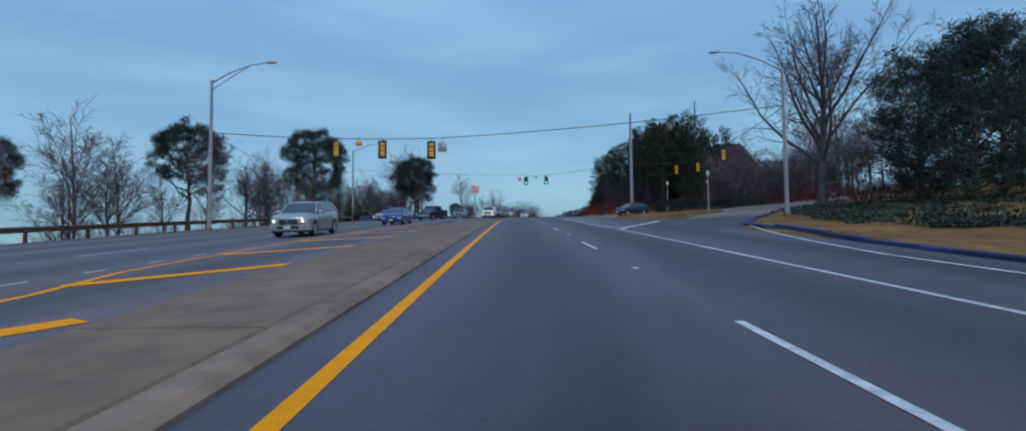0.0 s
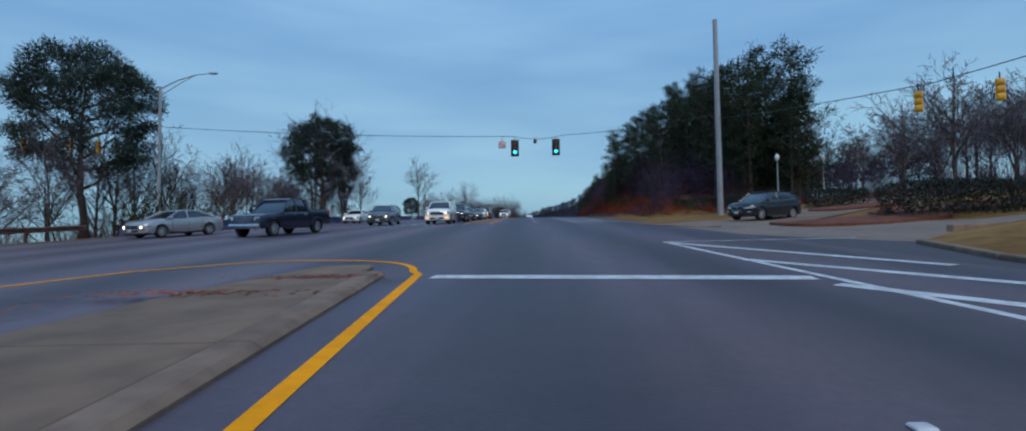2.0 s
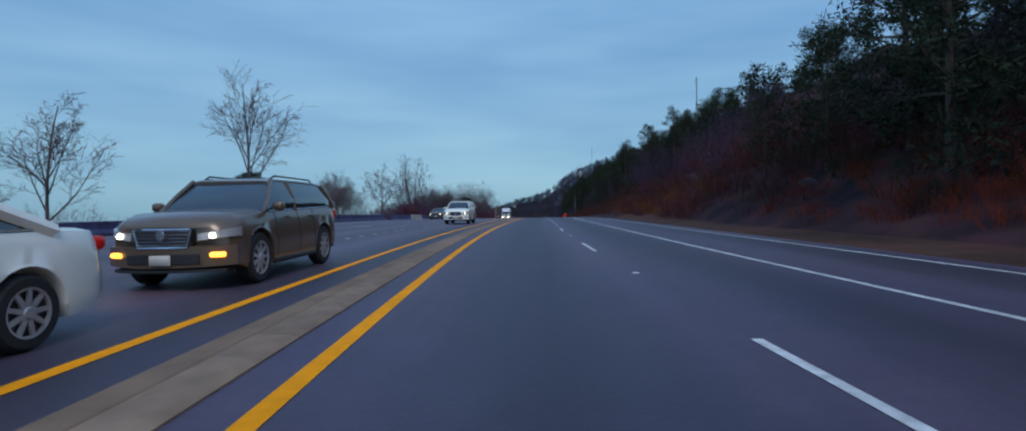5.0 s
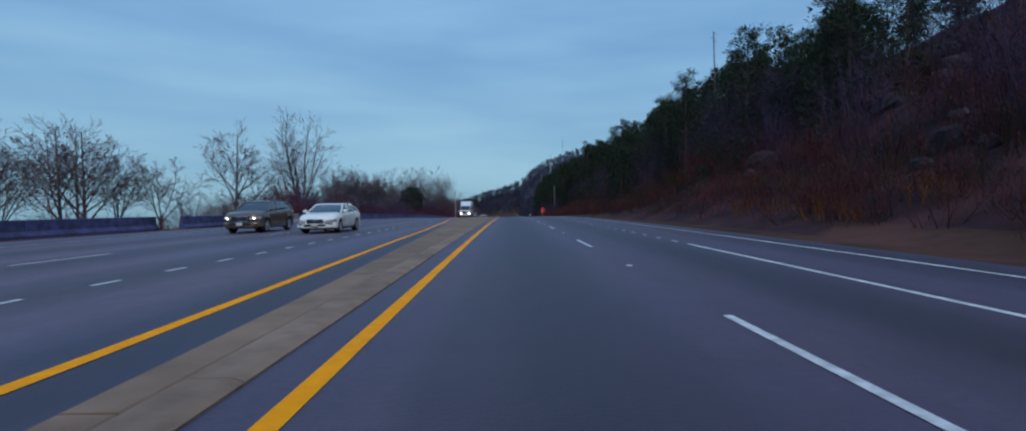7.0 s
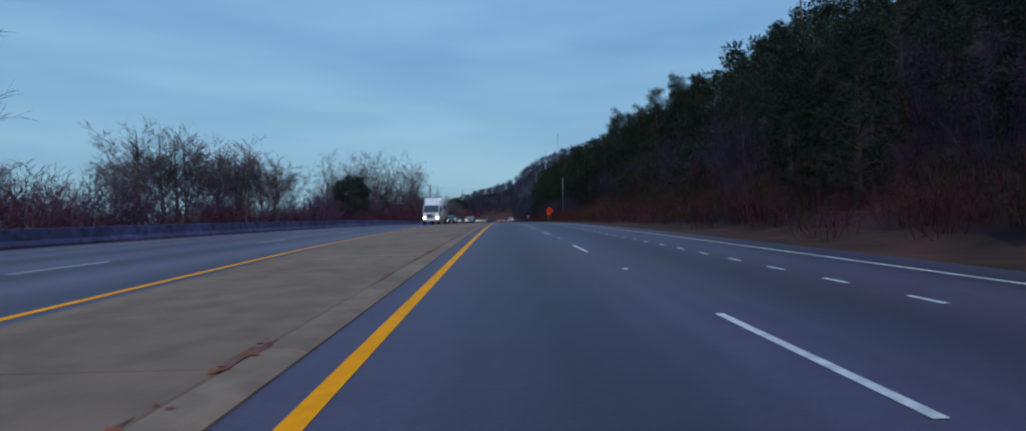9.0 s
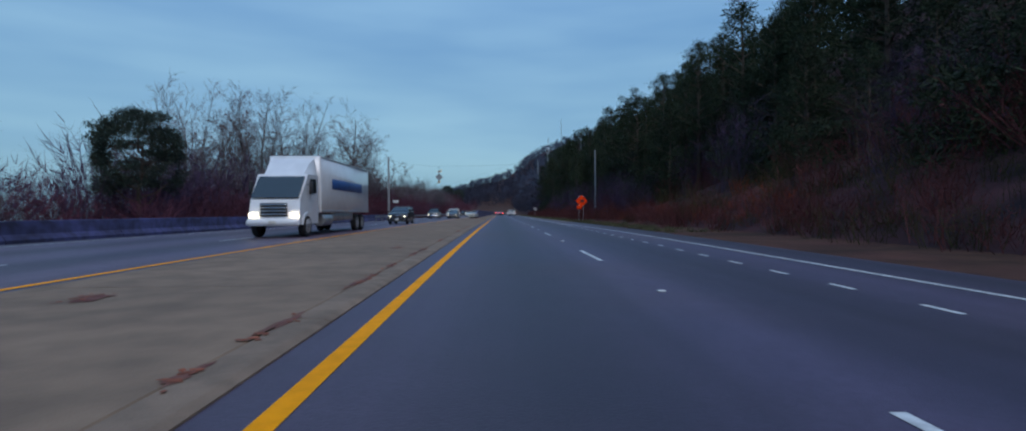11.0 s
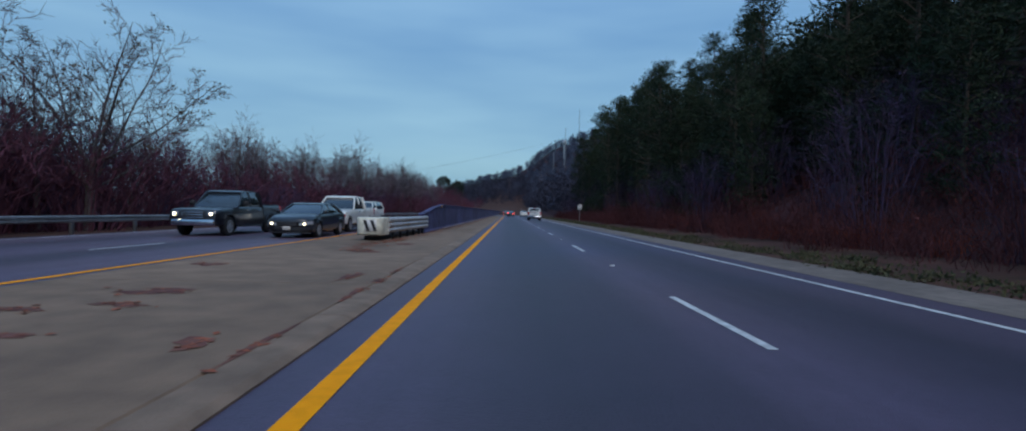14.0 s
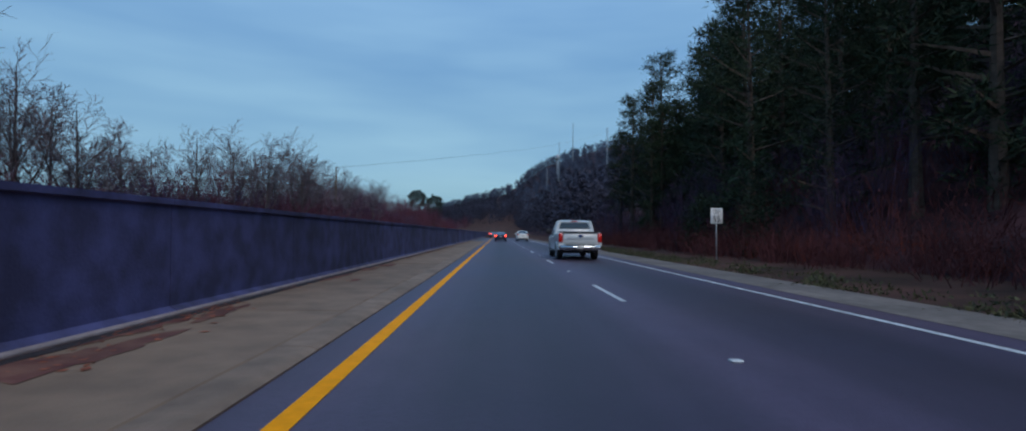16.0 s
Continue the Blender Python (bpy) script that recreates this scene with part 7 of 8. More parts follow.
def no_left_turn(x, y, z, size, hung, turn=0):
    ob = thing("road_sign", "square white no-left-turn sign with a red ring", "road sign", "no-left-turn signs", at=pose(x, y, z, 0, 0, turn))
    part("panel", Shape().box((0, 0, 0), (size, 0.02, size), 0.006), SIGNW, ob)
    ring = Shape()
    for r0, r1 in ((0.32, 0.40),):
        o = [[(rr * size * math.cos(a), yy, rr * size * math.sin(a)) for rr, yy in ((r0, -0.013), (r1, -0.013), (r1, -0.02), (r0, -0.02))] for a in (2 * math.pi * k / 28 for k in range(29))]
        ring.loft(o, caps=False)
    part("red_ring", ring, SIGNR, ob)
    ar = Shape()
    ar.box((0.07 * size, -0.0165, -0.08 * size), (0.075 * size, 0.007, 0.26 * size))
    ar.box((-0.02 * size, -0.0165, 0.08 * size), (0.2 * size, 0.007, 0.075 * size))
    ar.loft([[(-0.1 * size, yy, 0.2 * size), (-0.1 * size, yy, -0.04 * size), (-0.26 * size, yy, 0.08 * size)] for yy in (-0.013, -0.02)])
    part("black_arrow", ar, BLACK, ob)
    d = size * 0.25
    part("red_slash", Shape().loft([[(-d - 0.02, yy, d - 0.02), (-d + 0.02, yy, d + 0.02), (d + 0.02, yy, -d + 0.02), (d - 0.02, yy, -d - 0.02)] for yy in (-0.022, -0.027)]), SIGNR, ob)
    if hung:
        part("hanger", Shape().tube([(0, 0, size / 2), (0, 0, size / 2 + 0.4)], 0.02, 6), BLACK, ob)
    else:
        part("post", Shape().tube([(0, 0.04, -z + 0.05), (0, 0.04, size / 2)], 0.035, 6), GALV, ob)
    return ob


def diamond(s, size, y0, y1):
    d = size / math.sqrt(2)
    c = 0.07
    pts = [(d * (1 - c), -d * c), (d * (1 - c), d * c), (d * c, d * (1 - c)), (-d * c, d * (1 - c)), (-d * (1 - c), d * c), (-d * (1 - c), -d * c), (-d * c, -d * (1 - c)), (d * c, -d * (1 - c))]
    return s.loft([[(x, y, z) for x, z in pts] for y in (y0, y1)])


def hill_sign():
    x, y, z = 10.75, 334.0, 2.62
    ob = thing("warning_sign", "fluorescent orange diamond sign with a black lorry-on-slope symbol", "road sign", at=pose(x, y, z, 0, 0, 4))
    part("panel", diamond(Shape(), 1.22, -0.01, 0.012), ORANGE, ob)
    sy = Shape()
    sy.loft([[(-0.36, yy, -0.20), (0.36, yy, -0.20), (0.36, yy, 0.10)] for yy in (-0.016, -0.022)])
    part("slope_symbol", sy, BLACK, ob)
    tr = Shape()
    for (cx, cz, w, h) in ((0.10, 0.14, 0.34, 0.17), (-0.15, 0.01, 0.15, 0.13)):
        a = math.atan2(0.30, 0.72)
        ca, sa = math.cos(a), math.sin(a)
        q = [(-w / 2, -h / 2), (w / 2, -h / 2), (w / 2, h / 2), (-w / 2, h / 2)]
        tr.loft([[(cx + u * ca - v * sa, yy, cz + u * sa + v * ca) for u, v in q] for yy in (-0.016, -0.022)])
    for cx, cz in ((-0.17, -0.06), (0.02, 0.02), (0.2, 0.1)):
        tr.cyl((cx, -0.019, cz), 0.045, 0.006, "y", 12)
    part("lorry_symbol", tr, BLACK, ob)
    part("plaque", Shape().box((-0.33, -0.01, -0.87), (0.62, 0.02, 0.46), 0.006), ORANGE, ob, "small orange plaque")
    for px in (-0.36, 0.25):
        part("post", Shape().box((px, 0.05, -z / 2 + 0.25), (0.07, 0.05, z + 0.9), 0.01), GALV, ob)


def speed_sign():
    ob = thing("road_sign", "white speed limit sign reading 55 on a steel post", "road sign", at=pose(10.3, 423.5, 2.2, 0, 0, 3))
    part("panel", Shape().box((0, 0, 0), (0.61, 0.015, 0.76), 0.005), SIGNW, ob)
    part("post", Shape().box((0, 0.03, -0.97), (0.06, 0.04, 2.6), 0.008), GALV, ob)
    for body, size, z in (("SPEED", 0.15, 0.22), ("LIMIT", 0.15, 0.09), ("55", 0.42, -0.28)):
        cu = bpy.data.curves.new("lettering", "FONT")
        cu.body, cu.size, cu.align_x, cu.extrude = body, size, "CENTER", 0.002
        t = new("lettering", cu)
        t.parent = ob
        t.matrix_basis = pose(0, -0.011, z, 90, 0, 0)
        cu.materials.append(BLACK)


def beacon_sign():
    x, y, z = -10.95, 353.0, 7.25
    ob = thing("hanging_sign", "diamond sign with flashing beacons hung over the lanes", "road sign", at=pose(x, y, z, 0, 0, 0))
    part("panel", diamond(Shape(), 0.92, -0.01, 0.012), SIGNBACK, ob, "grey back of a diamond sign")
    for dz in (0.95, -0.85):
        part("beacon_housing", Shape().box((0, 0, dz), (0.34, 0.3, 0.34), 0.06), SIGY, ob)
        part("beacon_lens", Shape().cyl((0, -0.16, dz), 0.13, 0.04, "y", 16, 0.01), DARKLENS, ob)
    part("beacon_ring", Shape().tube([(0.34 + 0.15 * math.cos(a), 0, 1.12 + 0.15 * math.sin(a)) for a in np.linspace(0, 6.283, 16)], 0.03, 5), SIGY, ob)
    part("hanger", Shape().tube([(0, 0, -0.7), (0, 0, 1.9)], 0.025, 6), BLACK, ob)
    cable([(-19.6, 352.6, 10.4), (-10.95, 353, 9.15), (16.2, 354.0, 10.5)], 0.35, "thin span cable carrying the hanging beacon sign", 0.007)


def guard_rail(name, x, y0, y1, material, label, ribs=2, top=0.72, face=1):
    """A steel beam rail on posts; the beam is ribbed."""
    ob = thing(name, label, "guard rail", "guard rails")
    hgt = 0.3 * ribs / 2
    prof = [(0.0, 0.0)]
    for k in range(ribs):
        a = k / ribs
        prof += [(0.0, (a + 0.1 / ribs)), (0.08, (a + 0.3 / ribs)), (0.08, (a + 0.7 / ribs)), (0.0, (a + 0.9 / ribs))]
    prof += [(0.0, 1.0), (-0.01, 1.0)]
    rings = []
    for y in np.arange(y0, y1 + 0.1, 4.0):
        xx = x(y) if callable(x) else x
        ring = [(xx + face * p, y, top - hgt + hgt * q) for p, q in prof] + [(xx - face * 0.012, y, top - hgt)]
        rings.append(ring)
    part("beam", Shape().loft(rings, close=True, caps=False), material, ob, "", False)
    for y in np.arange(y0 + 1, y1, 3.8):
        xx = x(y) if callable(x) else x
        part("post", Shape().box((xx - face * 0.12, y, top / 2 - 0.05), (0.12, 0.16, top + 0.1), 0.01), material, ob)
    return ob


def low_wall(name, x, y0, y1, top, label, step=6.0, material=None):
    """A long precast concrete barrier, built from segments."""
    ob = thing(name, label, "barrier", "low barriers")
    y = y0
    while y < y1 - 1:
        b = min(y + step, y1) - 0.03
        xa, xb = x(y), x(b)
        ra = [(xa + u, y, w) for u, w in ((-0.25, -0.1), (0.3, -0.1), (0.3, 0.08), (0.12, 0.3), (0.08, top - 0.03), (0.05, top), (-0.08, top), (-0.1, top - 0.03))]
        rb = [(xb + u, b, w) for u, w in ((-0.25, -0.1), (0.3, -0.1), (0.3, 0.08), (0.12, 0.3), (0.08, top - 0.03), (0.05, top), (-0.08, top), (-0.1, top - 0.03))]
        part("barrier_segment", Shape().loft([ra, rb]), material or WALLC, ob, "", False)
        y += step
    return ob


def build_median_wall():
    ob = thing("median_wall", "tall stained concrete wall dividing the carriageways", "wall", kind="structure")
    y = 369.0
    x = -5.25
    top = lambda yy: lerp(yy, [369, 376.5, 900], [1.02, 1.66, 1.66])
    while y < 760:
        b = y + 4.5 - 0.02
        rings = []
        for yy in (y, b):
            t = top(yy)
            rings.append([(x - 0.25, yy, -0.05), (x + 0.25, yy, -0.05), (x + 0.24, yy, 0.1), (x + 0.13, yy, 0.16), (x + 0.11, yy, t - 0.09), (x + 0.15, yy, t - 0.08), (x + 0.15, yy, t), (x - 0.15, yy, t), (x - 0.15, yy, t - 0.08), (x - 0.11, yy, t - 0.09)])
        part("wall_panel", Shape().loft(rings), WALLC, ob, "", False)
        y += 4.5
    y = 376.5
    while y < 620:
        part("footing", Shape().box((x + 0.28, y + 3.0, 0.07), (0.1, 5.98, 0.06), 0.02), FOOTING, ob, "pale concrete footing", False)
        y += 6.0
    gut = Shape().box((x + 0.42, 496, 0.045), (0.17, 239, 0.03), 0.01)
    part("gutter", gut, mat("gutter_grit", (0.035, 0.026, 0.03), rough=0.95, var=0.5, scale=6, bump=0.6), ob, "dark strip of grit along the wall", False)
    ref = thing("wall_reflector", "small amber reflector fixed to the wall", "reflector", at=pose(x + 0.15, 376.4, 1.5))
    part("plate", Shape().box((0.02, 0, 0), (0.02, 0.12, 0.16), 0.004), SIGY, ref)


def crash_cushion():
    ob = thing("crash_cushion", "white crash cushion with a black striped end panel and ribbed rails", "crash barrier", at=pose(-5.86, 361.0, 0, 0, 0, -3))
    RAILP = mat("pale_galvanised_rail", (0.55, 0.56, 0.57), rough=0.55, metal=0.35, var=0.25, scale=4, big=0.15)
    white = mat("scuffed_white_panel", (0.78, 0.76, 0.62), rough=0.7, var=0.3, scale=4, bump=0.2)
    rings = []
    for y, w, lo, hi in ((0.0, 0.30, 0.32, 0.86), (0.05, 0.40, 0.27, 0.90), (0.16, 0.475, 0.25, 0.92), (0.32, 0.5, 0.25, 0.92), (1.0, 0.5, 0.25, 0.92)):
        rings.append([(-w, y, lo + 0.03), (-w + 0.03, y, lo), (w - 0.03, y, lo), (w, y, lo + 0.03), (w, y, hi - 0.03), (w - 0.03, y, hi), (-w + 0.03, y, hi), (-w, y, hi - 0.03)])
    part("nose_panel", Shape().loft(rings), white, ob)
    part("marker", Shape().box((0.08, -0.012, 0.62), (0.46, 0.03, 0.42), 0.003), SIGNW, ob)
    for dx in (-0.06, 0.2):
        part("black_stripe", Shape().loft([[(dx - 0.13, yy, 0.82), (dx - 0.01, yy, 0.82), (dx + 0.13, yy, 0.42), (dx + 0.01, yy, 0.42)] for yy in (-0.03, -0.036)]), BLACK, ob)
    for sx in (-1, 1):
        part("rust_sheet", Shape().box((sx * 0.51, 1.25, 0.63), (0.03, 0.62, 0.56), 0.01), mat("rusted_sheet", (0.30, 0.12, 0.04), rough=0.85, var=0.5, scale=6), ob, "rusted orange side sheet")
    for sx in (-1, 1):
        for k in range(3):
            z = 0.43 + 0.2 * k
            prof = [(0.5, z - 0.095), (0.56, z - 0.05), (0.58, z - 0.02), (0.58, z + 0.02), (0.56, z + 0.05), (0.5, z + 0.095), (0.485, z + 0.095), (0.485, z - 0.095)]
            part("rail", Shape().loft([[(sx * u, yy, w) for u, w in (prof if sx > 0 else prof[::-1])] for yy in (0.9, 3.4, 5.4, 8.2)]), RAILP, ob)
        for yy in (1.8, 3.0, 4.2, 5.4, 6.6, 7.4):
            part("post", Shape().box((sx * 0.44, yy, 0.42), (0.09, 0.12, 0.95), 0.01), BLACK, ob)
    part("base_rail", Shape().box((0, 4.0, 0.14), (0.6, 7.2, 0.14), 0.03), BLACK, ob)
    for yy in (1.8, 3.2, 4.6, 6.0, 7.2):
        part("diaphragm", Shape().box((0, yy, 0.62), (0.84, 0.05, 0.62), 0.01), BLACK, ob)


def build_furniture():
    cobra_lamp(-20.9, 35.2, 11.0, 4.3, 1.25, -4, "tall grey street lamp with a long mast arm")
    cobra_lamp(19.8, 36.0, 10.3, 4.2, 1.6, 176, "tall grey street lamp with a curved arm", True)
    cobra_lamp(-28.6, 84.5, 12.5, 4.0, 1.2, 0, "grey street lamp beside the junction")
    plain_pole(17.6, 88.0, 17.0, POLE, "tall tapered grey steel pole by the hedge", 0.26, "signal_pole")
    plain_pole(44, 158, 25.5, WOODP, "tall wooden utility pole above the cut", 0.2, arms=True)
    plain_pole(59, 312, 24, WOODP, "tall wooden utility pole on the hill", 0.2, arms=True)
    plain_pole(16.3, 354.2, 10.8, POLE, "plain grey steel pole at the wood's edge", 0.15, "signal_pole")
    plain_pole(-19.5, 352.5, 10.8, POLE, "plain grey steel pole behind the barrier", 0.2, "signal_pole")
    sol = thing("solar_panel", "small white panel on the steel pole", "panel", at=pose(-18.3, 352.4, 3.05))
    part("plate", Shape().box((0, 0, 0), (0.85, 0.05, 0.42), 0.01), SIGNW, sol)
    part("bracket", Shape().tube([(-1.1, 0.05, 0), (-0.4, 0.05, 0)], 0.03, 6), GALV, sol)
    plain_pole(-26.5, 483.2, 11.7 - height(-26.5, 483.2), WOODP, "wooden utility pole in the brush", 0.14)
    cable([(-26.5, 483.2, 11.5), (82.3, 800, 79.5)], 2.6, "thin overhead line crossing above the highway", 0.022)
    low_wall("low_barrier", lambda y: lerp(y, [198, 240], [-23.4, -22.6]) + 0.26, 209.6, 217.0, 0.9, "pale short run of concrete barrier", 3.7, mat("pale_barrier_concrete", (0.40, 0.36, 0.34), rough=0.9, var=0.3, scale=3, bump=0.3))
    # first span of signals
    cable([(-20.9, 35.2, 7.1), (-4.5, 36.1, 6.35), (19.8, 36.0, 8.0)], 0.22, "thick span cable across the first junction", 0.03)
    cable([(-20.9, 35.2, 7.0), (-28, 70, 5.2)], 0.5, "slack cable from the street lamp")
    cable([(19.8, 36.0, 7.9), (20.5, 50.8, 7.0), (21.3, 68.8, 7.0), (17.6, 88.0, 8.6)], 0.15, "span cable along the side street", 0.025)
    dk = (DARKLENS, DARKLENS, DARKLENS)
    signal_head(-11.92, 36.0, 5.72, 150, SIGY, dk, "yellow signal head seen from behind", "first junction signals", False)
    b = thing("signal_camera", "small yellow detector box on the span cable", "detector", at=pose(-10.25, 36.0, 6.1))
    part("housing", Shape().box((0, 0, 0), (0.42, 0.3, 0.3), 0.05), SIGY, b)
    part("hanger", Shape().tube([(0, 0, 0.1), (0, 0, 0.5)], 0.02, 6), BLACK, b)
    signal_head(-8.52, 36.1, 5.62, 180, SIGY, dk, "yellow signal head with a black backplate seen from behind", "first junction signals")
    signal_head(-4.95, 36.2, 5.5, 180, SIGY, dk, "yellow signal head with a black backplate seen from behind", "first junction signals")
    bk = thing("road_sign", "grey back of a square sign on the span cable", "road sign", at=pose(-4.15, 36.2, 5.72))
    part("panel", Shape().box((0, 0, 0), (0.62, 0.02, 0.72), 0.006), SIGNBACK, bk)
    part("hanger", Shape().tube([(0, 0, 0.3), (0, 0, 0.75)], 0.02, 6), BLACK, bk)
    signal_head(20.5, 50.8, 6.0, 170, SIGY, dk, "yellow signal head with a black backplate over the side street", "side street signals")
    signal_head(20.3, 68.6, 6.0, 130, SIGY, dk, "yellow signal head over the side street", "side street signals", False)
    signal_head(22.5, 66.6, 6.1, 150, SIGY, dk, "yellow signal head over the side street", "side street signals", False)
    for x, y in ((-37.4, 82), (-34.6, 83), (-33.2, 84)):
        signal_head(x, y, 6.8, 90, SIGY, dk, "yellow signal head beyond the oncoming lanes", "far side signals", False)
    cable([(-28.6, 84.5, 8.0), (-41, 81, 7.6)], 0.1, "cable carrying the far side signals")
    # second span, showing green
    cable([(-28.6, 84.5, 8.4), (0.0, 84.2, 6.9), (4.0, 84.4, 6.95), (17.6, 88.0, 9.0)], 0.25, "span cable across the second junction", 0.022)
    gl = (GREENL, DARKLENS, DARKLENS)
    signal_head(0.15, 84.0, 5.95, 0, BLACK, gl, "black signal head showing green", "second junction signals")
    signal_head(3.4, 84.2, 5.98, 0, BLACK, gl, "black signal head showing green", "second junction signals")
    no_left_turn(-0.85, 84.0, 6.25, 0.62, True)
    d = thing("signal_camera", "small dark detector on the span cable", "detector", at=pose(1.75, 84.1, 6.45))
    part("housing", Shape().box((0, 0, 0), (0.26, 0.3, 0.28), 0.04), BLACK, d)
    part("hanger", Shape().tube([(0, 0, 0.1), (0, 0, 0.4)], 0.02, 6), BLACK, d)
    no_left_turn(-2.9, 44.6, 2.95, 0.76, False)
    for x, y, h in ((21.9, 60.6, 4.6), (24.3, 91.7, 5.0), (34.1, 101.8, 5.0)):
        post_lamp(x, y, h)
    hill_sign()
    speed_sign()
    beacon_sign()
    guard_rail("guard_rail", lambda y: -24.2 + bend(y), -20, 72, RUST, "weathered brown guard rail at the valley edge")
    low_wall("low_barrier", lambda y: -23.6 + bend(y), 74, 146, 0.75, "low dark stained concrete barrier at the valley edge")
    low_wall("low_barrier", lambda y: -23.6, 150, 195.5, 0.85, "low stained concrete barrier at the valley edge")
    low_wall("low_barrier", lambda y: lerp(y, [198, 240, 290], [-23.4, -22.6, -19.6]), 198, 352, 0.85, "long low concrete barrier beside the oncoming lanes")
    guard_rail("guard_rail", lambda y: -18.9, 340, 470, GALV, "bright galvanised guard rail beside the oncoming lanes")
    build_median_wall()
    crash_cushion()
    hedge(19.6, 96.3, 1.5, 9, 1.35, 30, "low clipped dark hedge on the bank")
    hedge(21.6, 66.4, 8.5, 2.6, 1.35, 5, "long clipped dark hedge behind the post lamp")
    for x, y in ((28.4, 67.7), (34.4, 71.8), (40.4, 76.0)):
        hedge(x, y, 7.3, 2.2, 1.3, 35, "clipped dark hedge along the side street")
    hedge(25, 84, 3.2, 3.0, 1.3, 0, "rounded dark shrub beside the side drive")
    # towers on the ridge
    for x, y, h in ((64, 962, 46), (93, 1064, 58), (46, 905, 31), (82.3, 800, 82.8 - height(82.3, 800))):
        z = height(x, y)
        t = thing("radio_mast", "thin grey radio mast on the far ridge", "mast", "ridge masts", at=pose(x, y, z))
        for k in range(3):
            a = 2 * math.pi * k / 3
            part("leg", Shape().tube([(0.9 * math.cos(a), 0.9 * math.sin(a), 0), (0.5 * math.cos(a), 0.5 * math.sin(a), h)], 0.13, 4), GALV, t)
        br = Shape()
        for i in range(12):
            z0 = h * i / 12
            br.tube([(0.8, 0, z0), (-0.4, 0.7, z0 + h / 12)], 0.06, 3)
        part("bracing", br, GALV, t)
    tank = thing("water_tower", "pale water tower beside the masts", "tower", at=pose(67.7, 1010, height(67.7, 1010)))
    lift = 90 - 16.5 - height(67.7, 1010)
    part("tank", Shape().loft([[(r * math.cos(a), r * math.sin(a), z + lift) for a in (2 * math.pi * k / 14 for k in range(14))] for r, z in ((1.2, 13), (3.0, 14.5), (3.4, 16.5), (2.8, 18.5), (0.6, 20))]), GALV, tank)
    part("stem", Shape().tube([(0, 0, -1), (0, 0, 14 + lift)], 1.0, 10), GALV, tank)


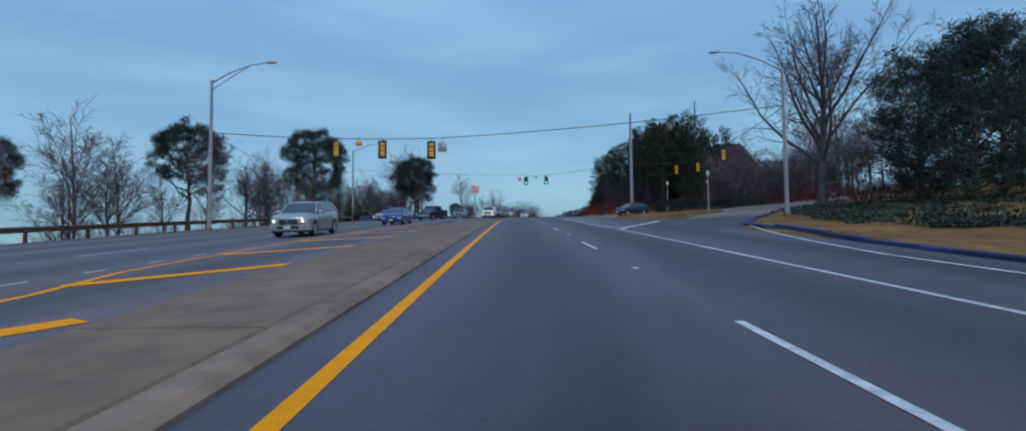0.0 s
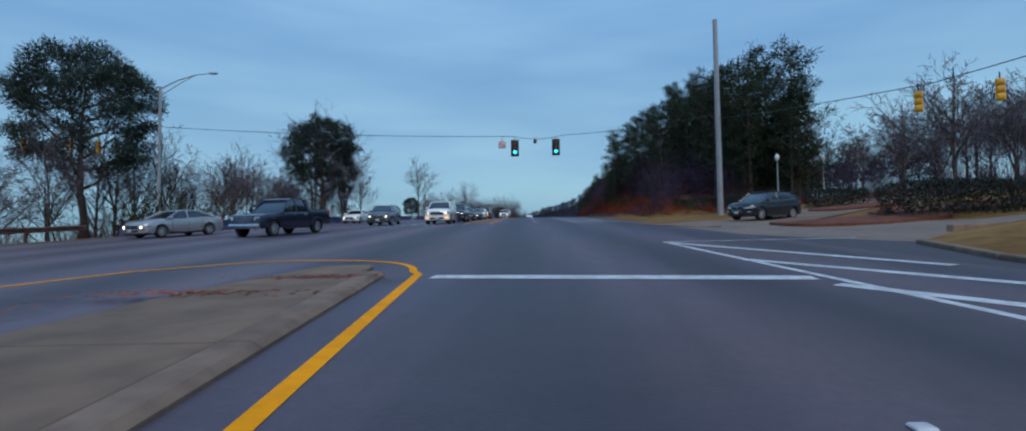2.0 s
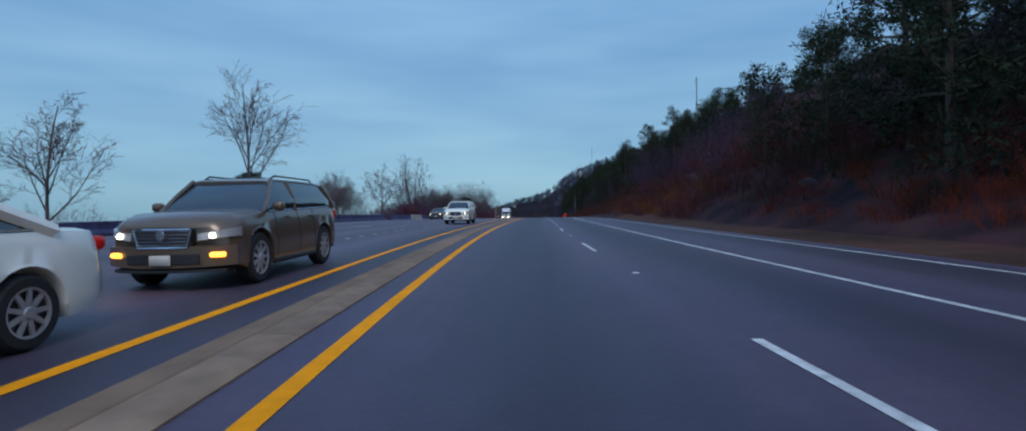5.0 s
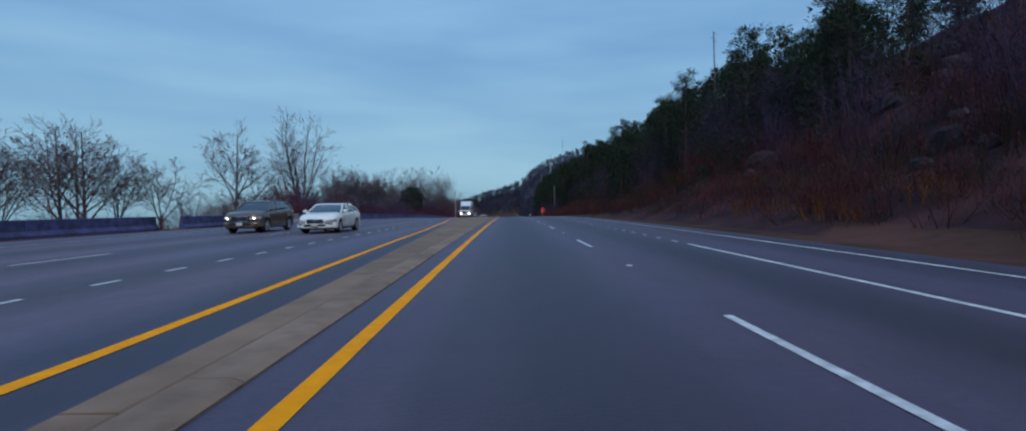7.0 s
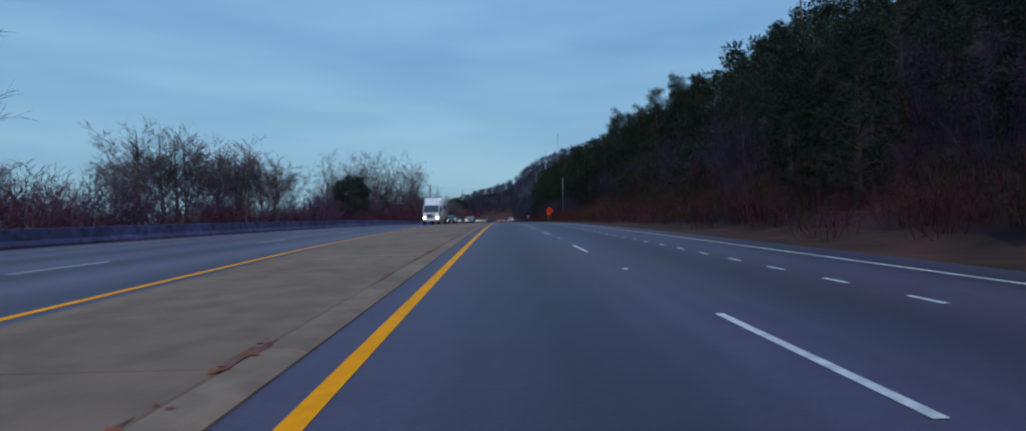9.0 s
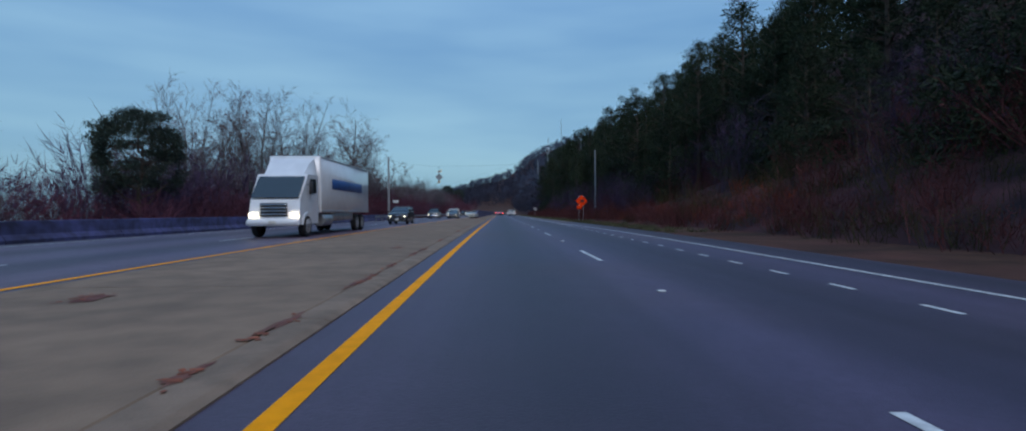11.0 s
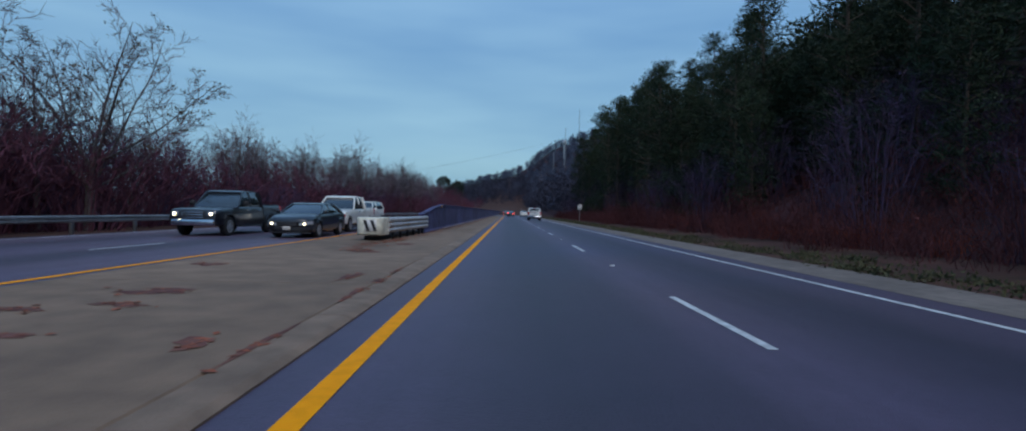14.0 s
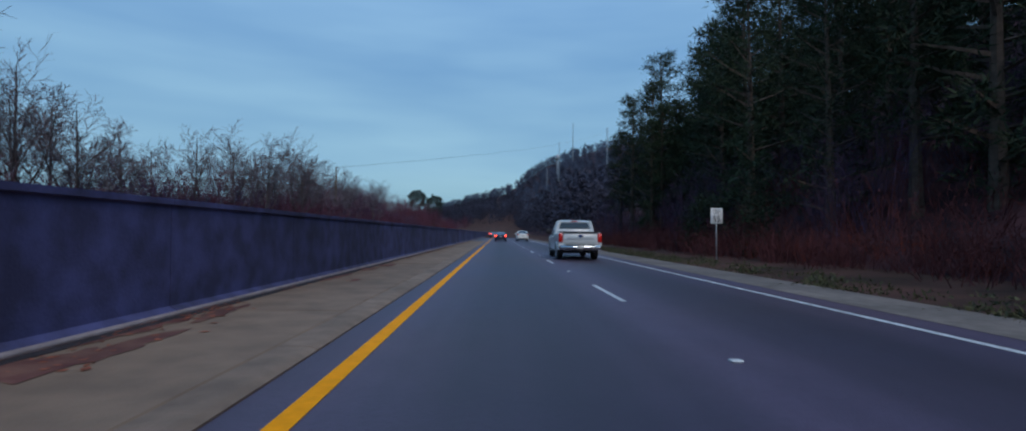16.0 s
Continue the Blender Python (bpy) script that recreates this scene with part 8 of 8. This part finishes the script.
def build_side_streets():
    def ribbon(name, pts, w, label):
        s = Shape()
        P = [Vector((x, y, 0)) for x, y in pts]
        dense = []
        for a, b in zip(P[:-1], P[1:]):
            k = max(int((b - a).length / 1.5), 1)
            dense += [a.lerp(b, i / k) for i in range(k)]
        dense.append(P[-1])
        for i, p in enumerate(dense):
            d = (dense[min(i + 1, len(dense) - 1)] - dense[max(i - 1, 0)]).normalized()
            nrm = Vector((d.y, -d.x, 0)) * w / 2
            for t in np.linspace(-1, 1, 7):
                q = p + nrm * t
                s.v.append((q.x, q.y, max(height(q.x, q.y), -0.02) + 0.05))
        for i in range(len(dense) - 1):
            for k in range(6):
                s.f.append((i * 7 + k, i * 7 + k + 1, (i + 1) * 7 + k + 1, (i + 1) * 7 + k))
        structure(name, s, KERB if "pale" in label else mat("side_asphalt", (0.15, 0.145, 0.14), rough=0.85, var=0.25, scale=8, bump=0.3, bscale=45), label, "road", True)
    # the paved mouth of the side street: dark asphalt first, paler concrete where it climbs
    near = [(12.6, 24), (14.0, 29), (15.8, 33), (18.6, 38), (22, 43.5), (28, 50), (34.5, 57), (42, 66.5), (58, 82)]
    far = [(8.9, 24), (8.9, 32), (8.9, 40), (8.9, 50), (8.9, 74.5), (18.5, 63.2), (28, 64.4), (36, 69.0), (50, 82)]
    rows = []
    for (a, b), (c, d) in zip(zip(near[:-1], far[:-1]), zip(near[1:], far[1:])):
        for s_ in range(4):
            f = s_ / 4
            p, q = Vector(a).lerp(Vector(c), f), Vector(b).lerp(Vector(d), f)
            rows.append([p.lerp(q, t / 14) for t in range(15)])
    rows.append([Vector(near[-1]).lerp(Vector(far[-1]), t / 14) for t in range(15)])
    dark, pale = Shape(), Shape()
    verts = [(p.x, p.y, max(height(p.x, p.y), -0.05) + 0.0555) for r in rows for p in r]
    dark.v, pale.v = list(verts), list(verts)
    for i in range(len(rows) - 1):
        for k in range(14):
            f = (i * 15 + k, (i + 1) * 15 + k, (i + 1) * 15 + k + 1, i * 15 + k + 1)
            cx, cy = sum(verts[v][0] for v in f) / 4, sum(verts[v][1] for v in f) / 4
            (pale if 5.5 * (cx - 15.9) + 2.8 * (cy - 47) > 0 else dark).f.append(f)
    structure("slip_road", dark, ASPHALT, "dark asphalt mouth of the side street", "road", True)
    structure("side_street", pale, mat("worn_pale_street", (0.23, 0.175, 0.135), rough=0.88, var=0.2, scale=5, bump=0.3, bscale=40, big=0.15), "pale worn side street climbing away from the junction", "road", True)
    ribbon("side_drive", [(8.9, 71.5), (12.5, 72.8), (17.5, 76.2), (25, 83), (35, 91), (48, 97)], 6.6, "pale concrete side drive")
    # raised lawn island, kerbed
    isl = Shape()
    ring = [(9.6, 43.4), (9.3, 47.3), (9.8, 52.5), (11.2, 56.5), (14.4, 59.6), (18.6, 61.2), (21.3, 60.4), (22.2, 57.6), (21.2, 53.8), (18.6, 50.4), (15.8, 46.6), (13.2, 43.0), (11.0, 42.0)]
    cx, cy = sum(p[0] for p in ring) / len(ring), sum(p[1] for p in ring) / len(ring)
    lo = [(x, y, -0.05) for x, y in ring]
    mid = [(x, y, height(x, y) + 0.14) for x, y in ring]
    ins = [(cx + (x - cx) * 0.8, cy + (y - cy) * 0.8, height(cx + (x - cx) * 0.8, cy + (y - cy) * 0.8) + 0.3) for x, y in ring]
    isl.loft([lo, mid, ins])
    structure("lawn_island", isl, GROUND, "kerbed island of dormant brown grass", "lawn", True)
    k = thing("island_kerb", "worn concrete kerb round the lawn island", "kerb", kind="structure")
    n = len(ring)
    for i in range(n):
        a, b = Vector((*ring[i], 0)), Vector((*ring[(i + 1) % n], 0))
        c, d = (a + b) / 2, b - a
        part("kerb_stone", Shape().box((c.x, c.y, height(c.x, c.y) + 0.04), (d.length, 0.24, 0.26), 0.03, rz=math.degrees(math.atan2(d.y, d.x))), KERB, k, "", False)
    bed = Shape()
    for cx, cy, rx0, ry0 in ((16.2, 67.2, 3.9, 2.6), (25, 70.5, 6, 2.6), (24, 80, 3.0, 2.4), (22, 97, 3, 6)):
        pts = [(cx + rx0 * math.cos(a), cy + ry0 * math.sin(a)) for a in np.linspace(0, 2 * math.pi, 18, endpoint=False)]
        inner = [(cx + rx0 * 0.5 * math.cos(a), cy + ry0 * 0.5 * math.sin(a)) for a in np.linspace(0, 2 * math.pi, 18, endpoint=False)]
        bed.loft([[(x, y, height(x, y) - 0.05) for x, y in pts], [(x, y, height(x, y) + 0.16) for x, y in pts], [(x, y, height(x, y) + 0.26) for x, y in inner]])
    structure("mulch_bed", bed, MULCH, "red mulch beds on the bank", "planting bed", True)
    # right-hand kerb of the corner lawn
    kk = thing("corner_kerb", "low concrete kerb along the corner lawn", "kerb", kind="structure")
    path = [(12.0, -20), (12.0, 3), (12.05, 9), (12.3, 14), (13.2, 20), (14.4, 29), (16.2, 33), (19, 38), (22.4, 43.3), (28.4, 49.8), (34.9, 56.8)]
    for a, b in zip(path[:-1], path[1:]):
        a, b = Vector((*a, 0)), Vector((*b, 0))
        m = max(int((b - a).length / 2.5), 1)
        for i in range(m):
            p, q = a.lerp(b, i / m), a.lerp(b, (i + 1) / m)
            c, d = (p + q) / 2, q - p
            part("kerb_stone", Shape().box((c.x, c.y, height(c.x, c.y) + 0.06), (d.length - 0.02, 0.26, 0.2), 0.03, rz=math.degrees(math.atan2(d.y, d.x))), WALLC, kk, "", False)


def rocks():
    """Broken rock faces showing in the cut."""
    rng = random.Random(9)
    for i in range(66):
        y = rng.uniform(140, 290) if i < 38 else rng.uniform(150, 200)
        x = rng.uniform(13.5, 24) if i < 38 else rng.uniform(16, 31)
        s = rng.uniform(0.3, 0.75) if i < 38 else rng.uniform(0.5, 1.15)
        sh = Shape()
        rings = []
        for j, (z, k) in enumerate(((-0.5, 0.9), (0.0, 1.0), (0.45, 0.85), (0.8, 0.45))):
            rings.append([(s * k * math.cos(a) * rng.uniform(0.7, 1.1), 1.5 * s * k * math.sin(a) * rng.uniform(0.7, 1.1), s * z + rng.gauss(0, 0.07) * s) for a in np.linspace(0, 2 * math.pi, 8, endpoint=False)])
        ob = part("rock_outcrop", sh.loft(rings), ROCK, None, "", False)
        ob.matrix_world = pose(x, y, height(x, y), 0, -30, rng.uniform(-20, 20))
        tagged(ob, "angular red-grey rock showing in the road cut", "rock", "cut rocks")


random.seed(3)
build_ground()
build_road()
build_markings()
build_side_streets()
build_vehicles()
build_furniture()
rocks()
build_plants()
build_medians()
bend_place()
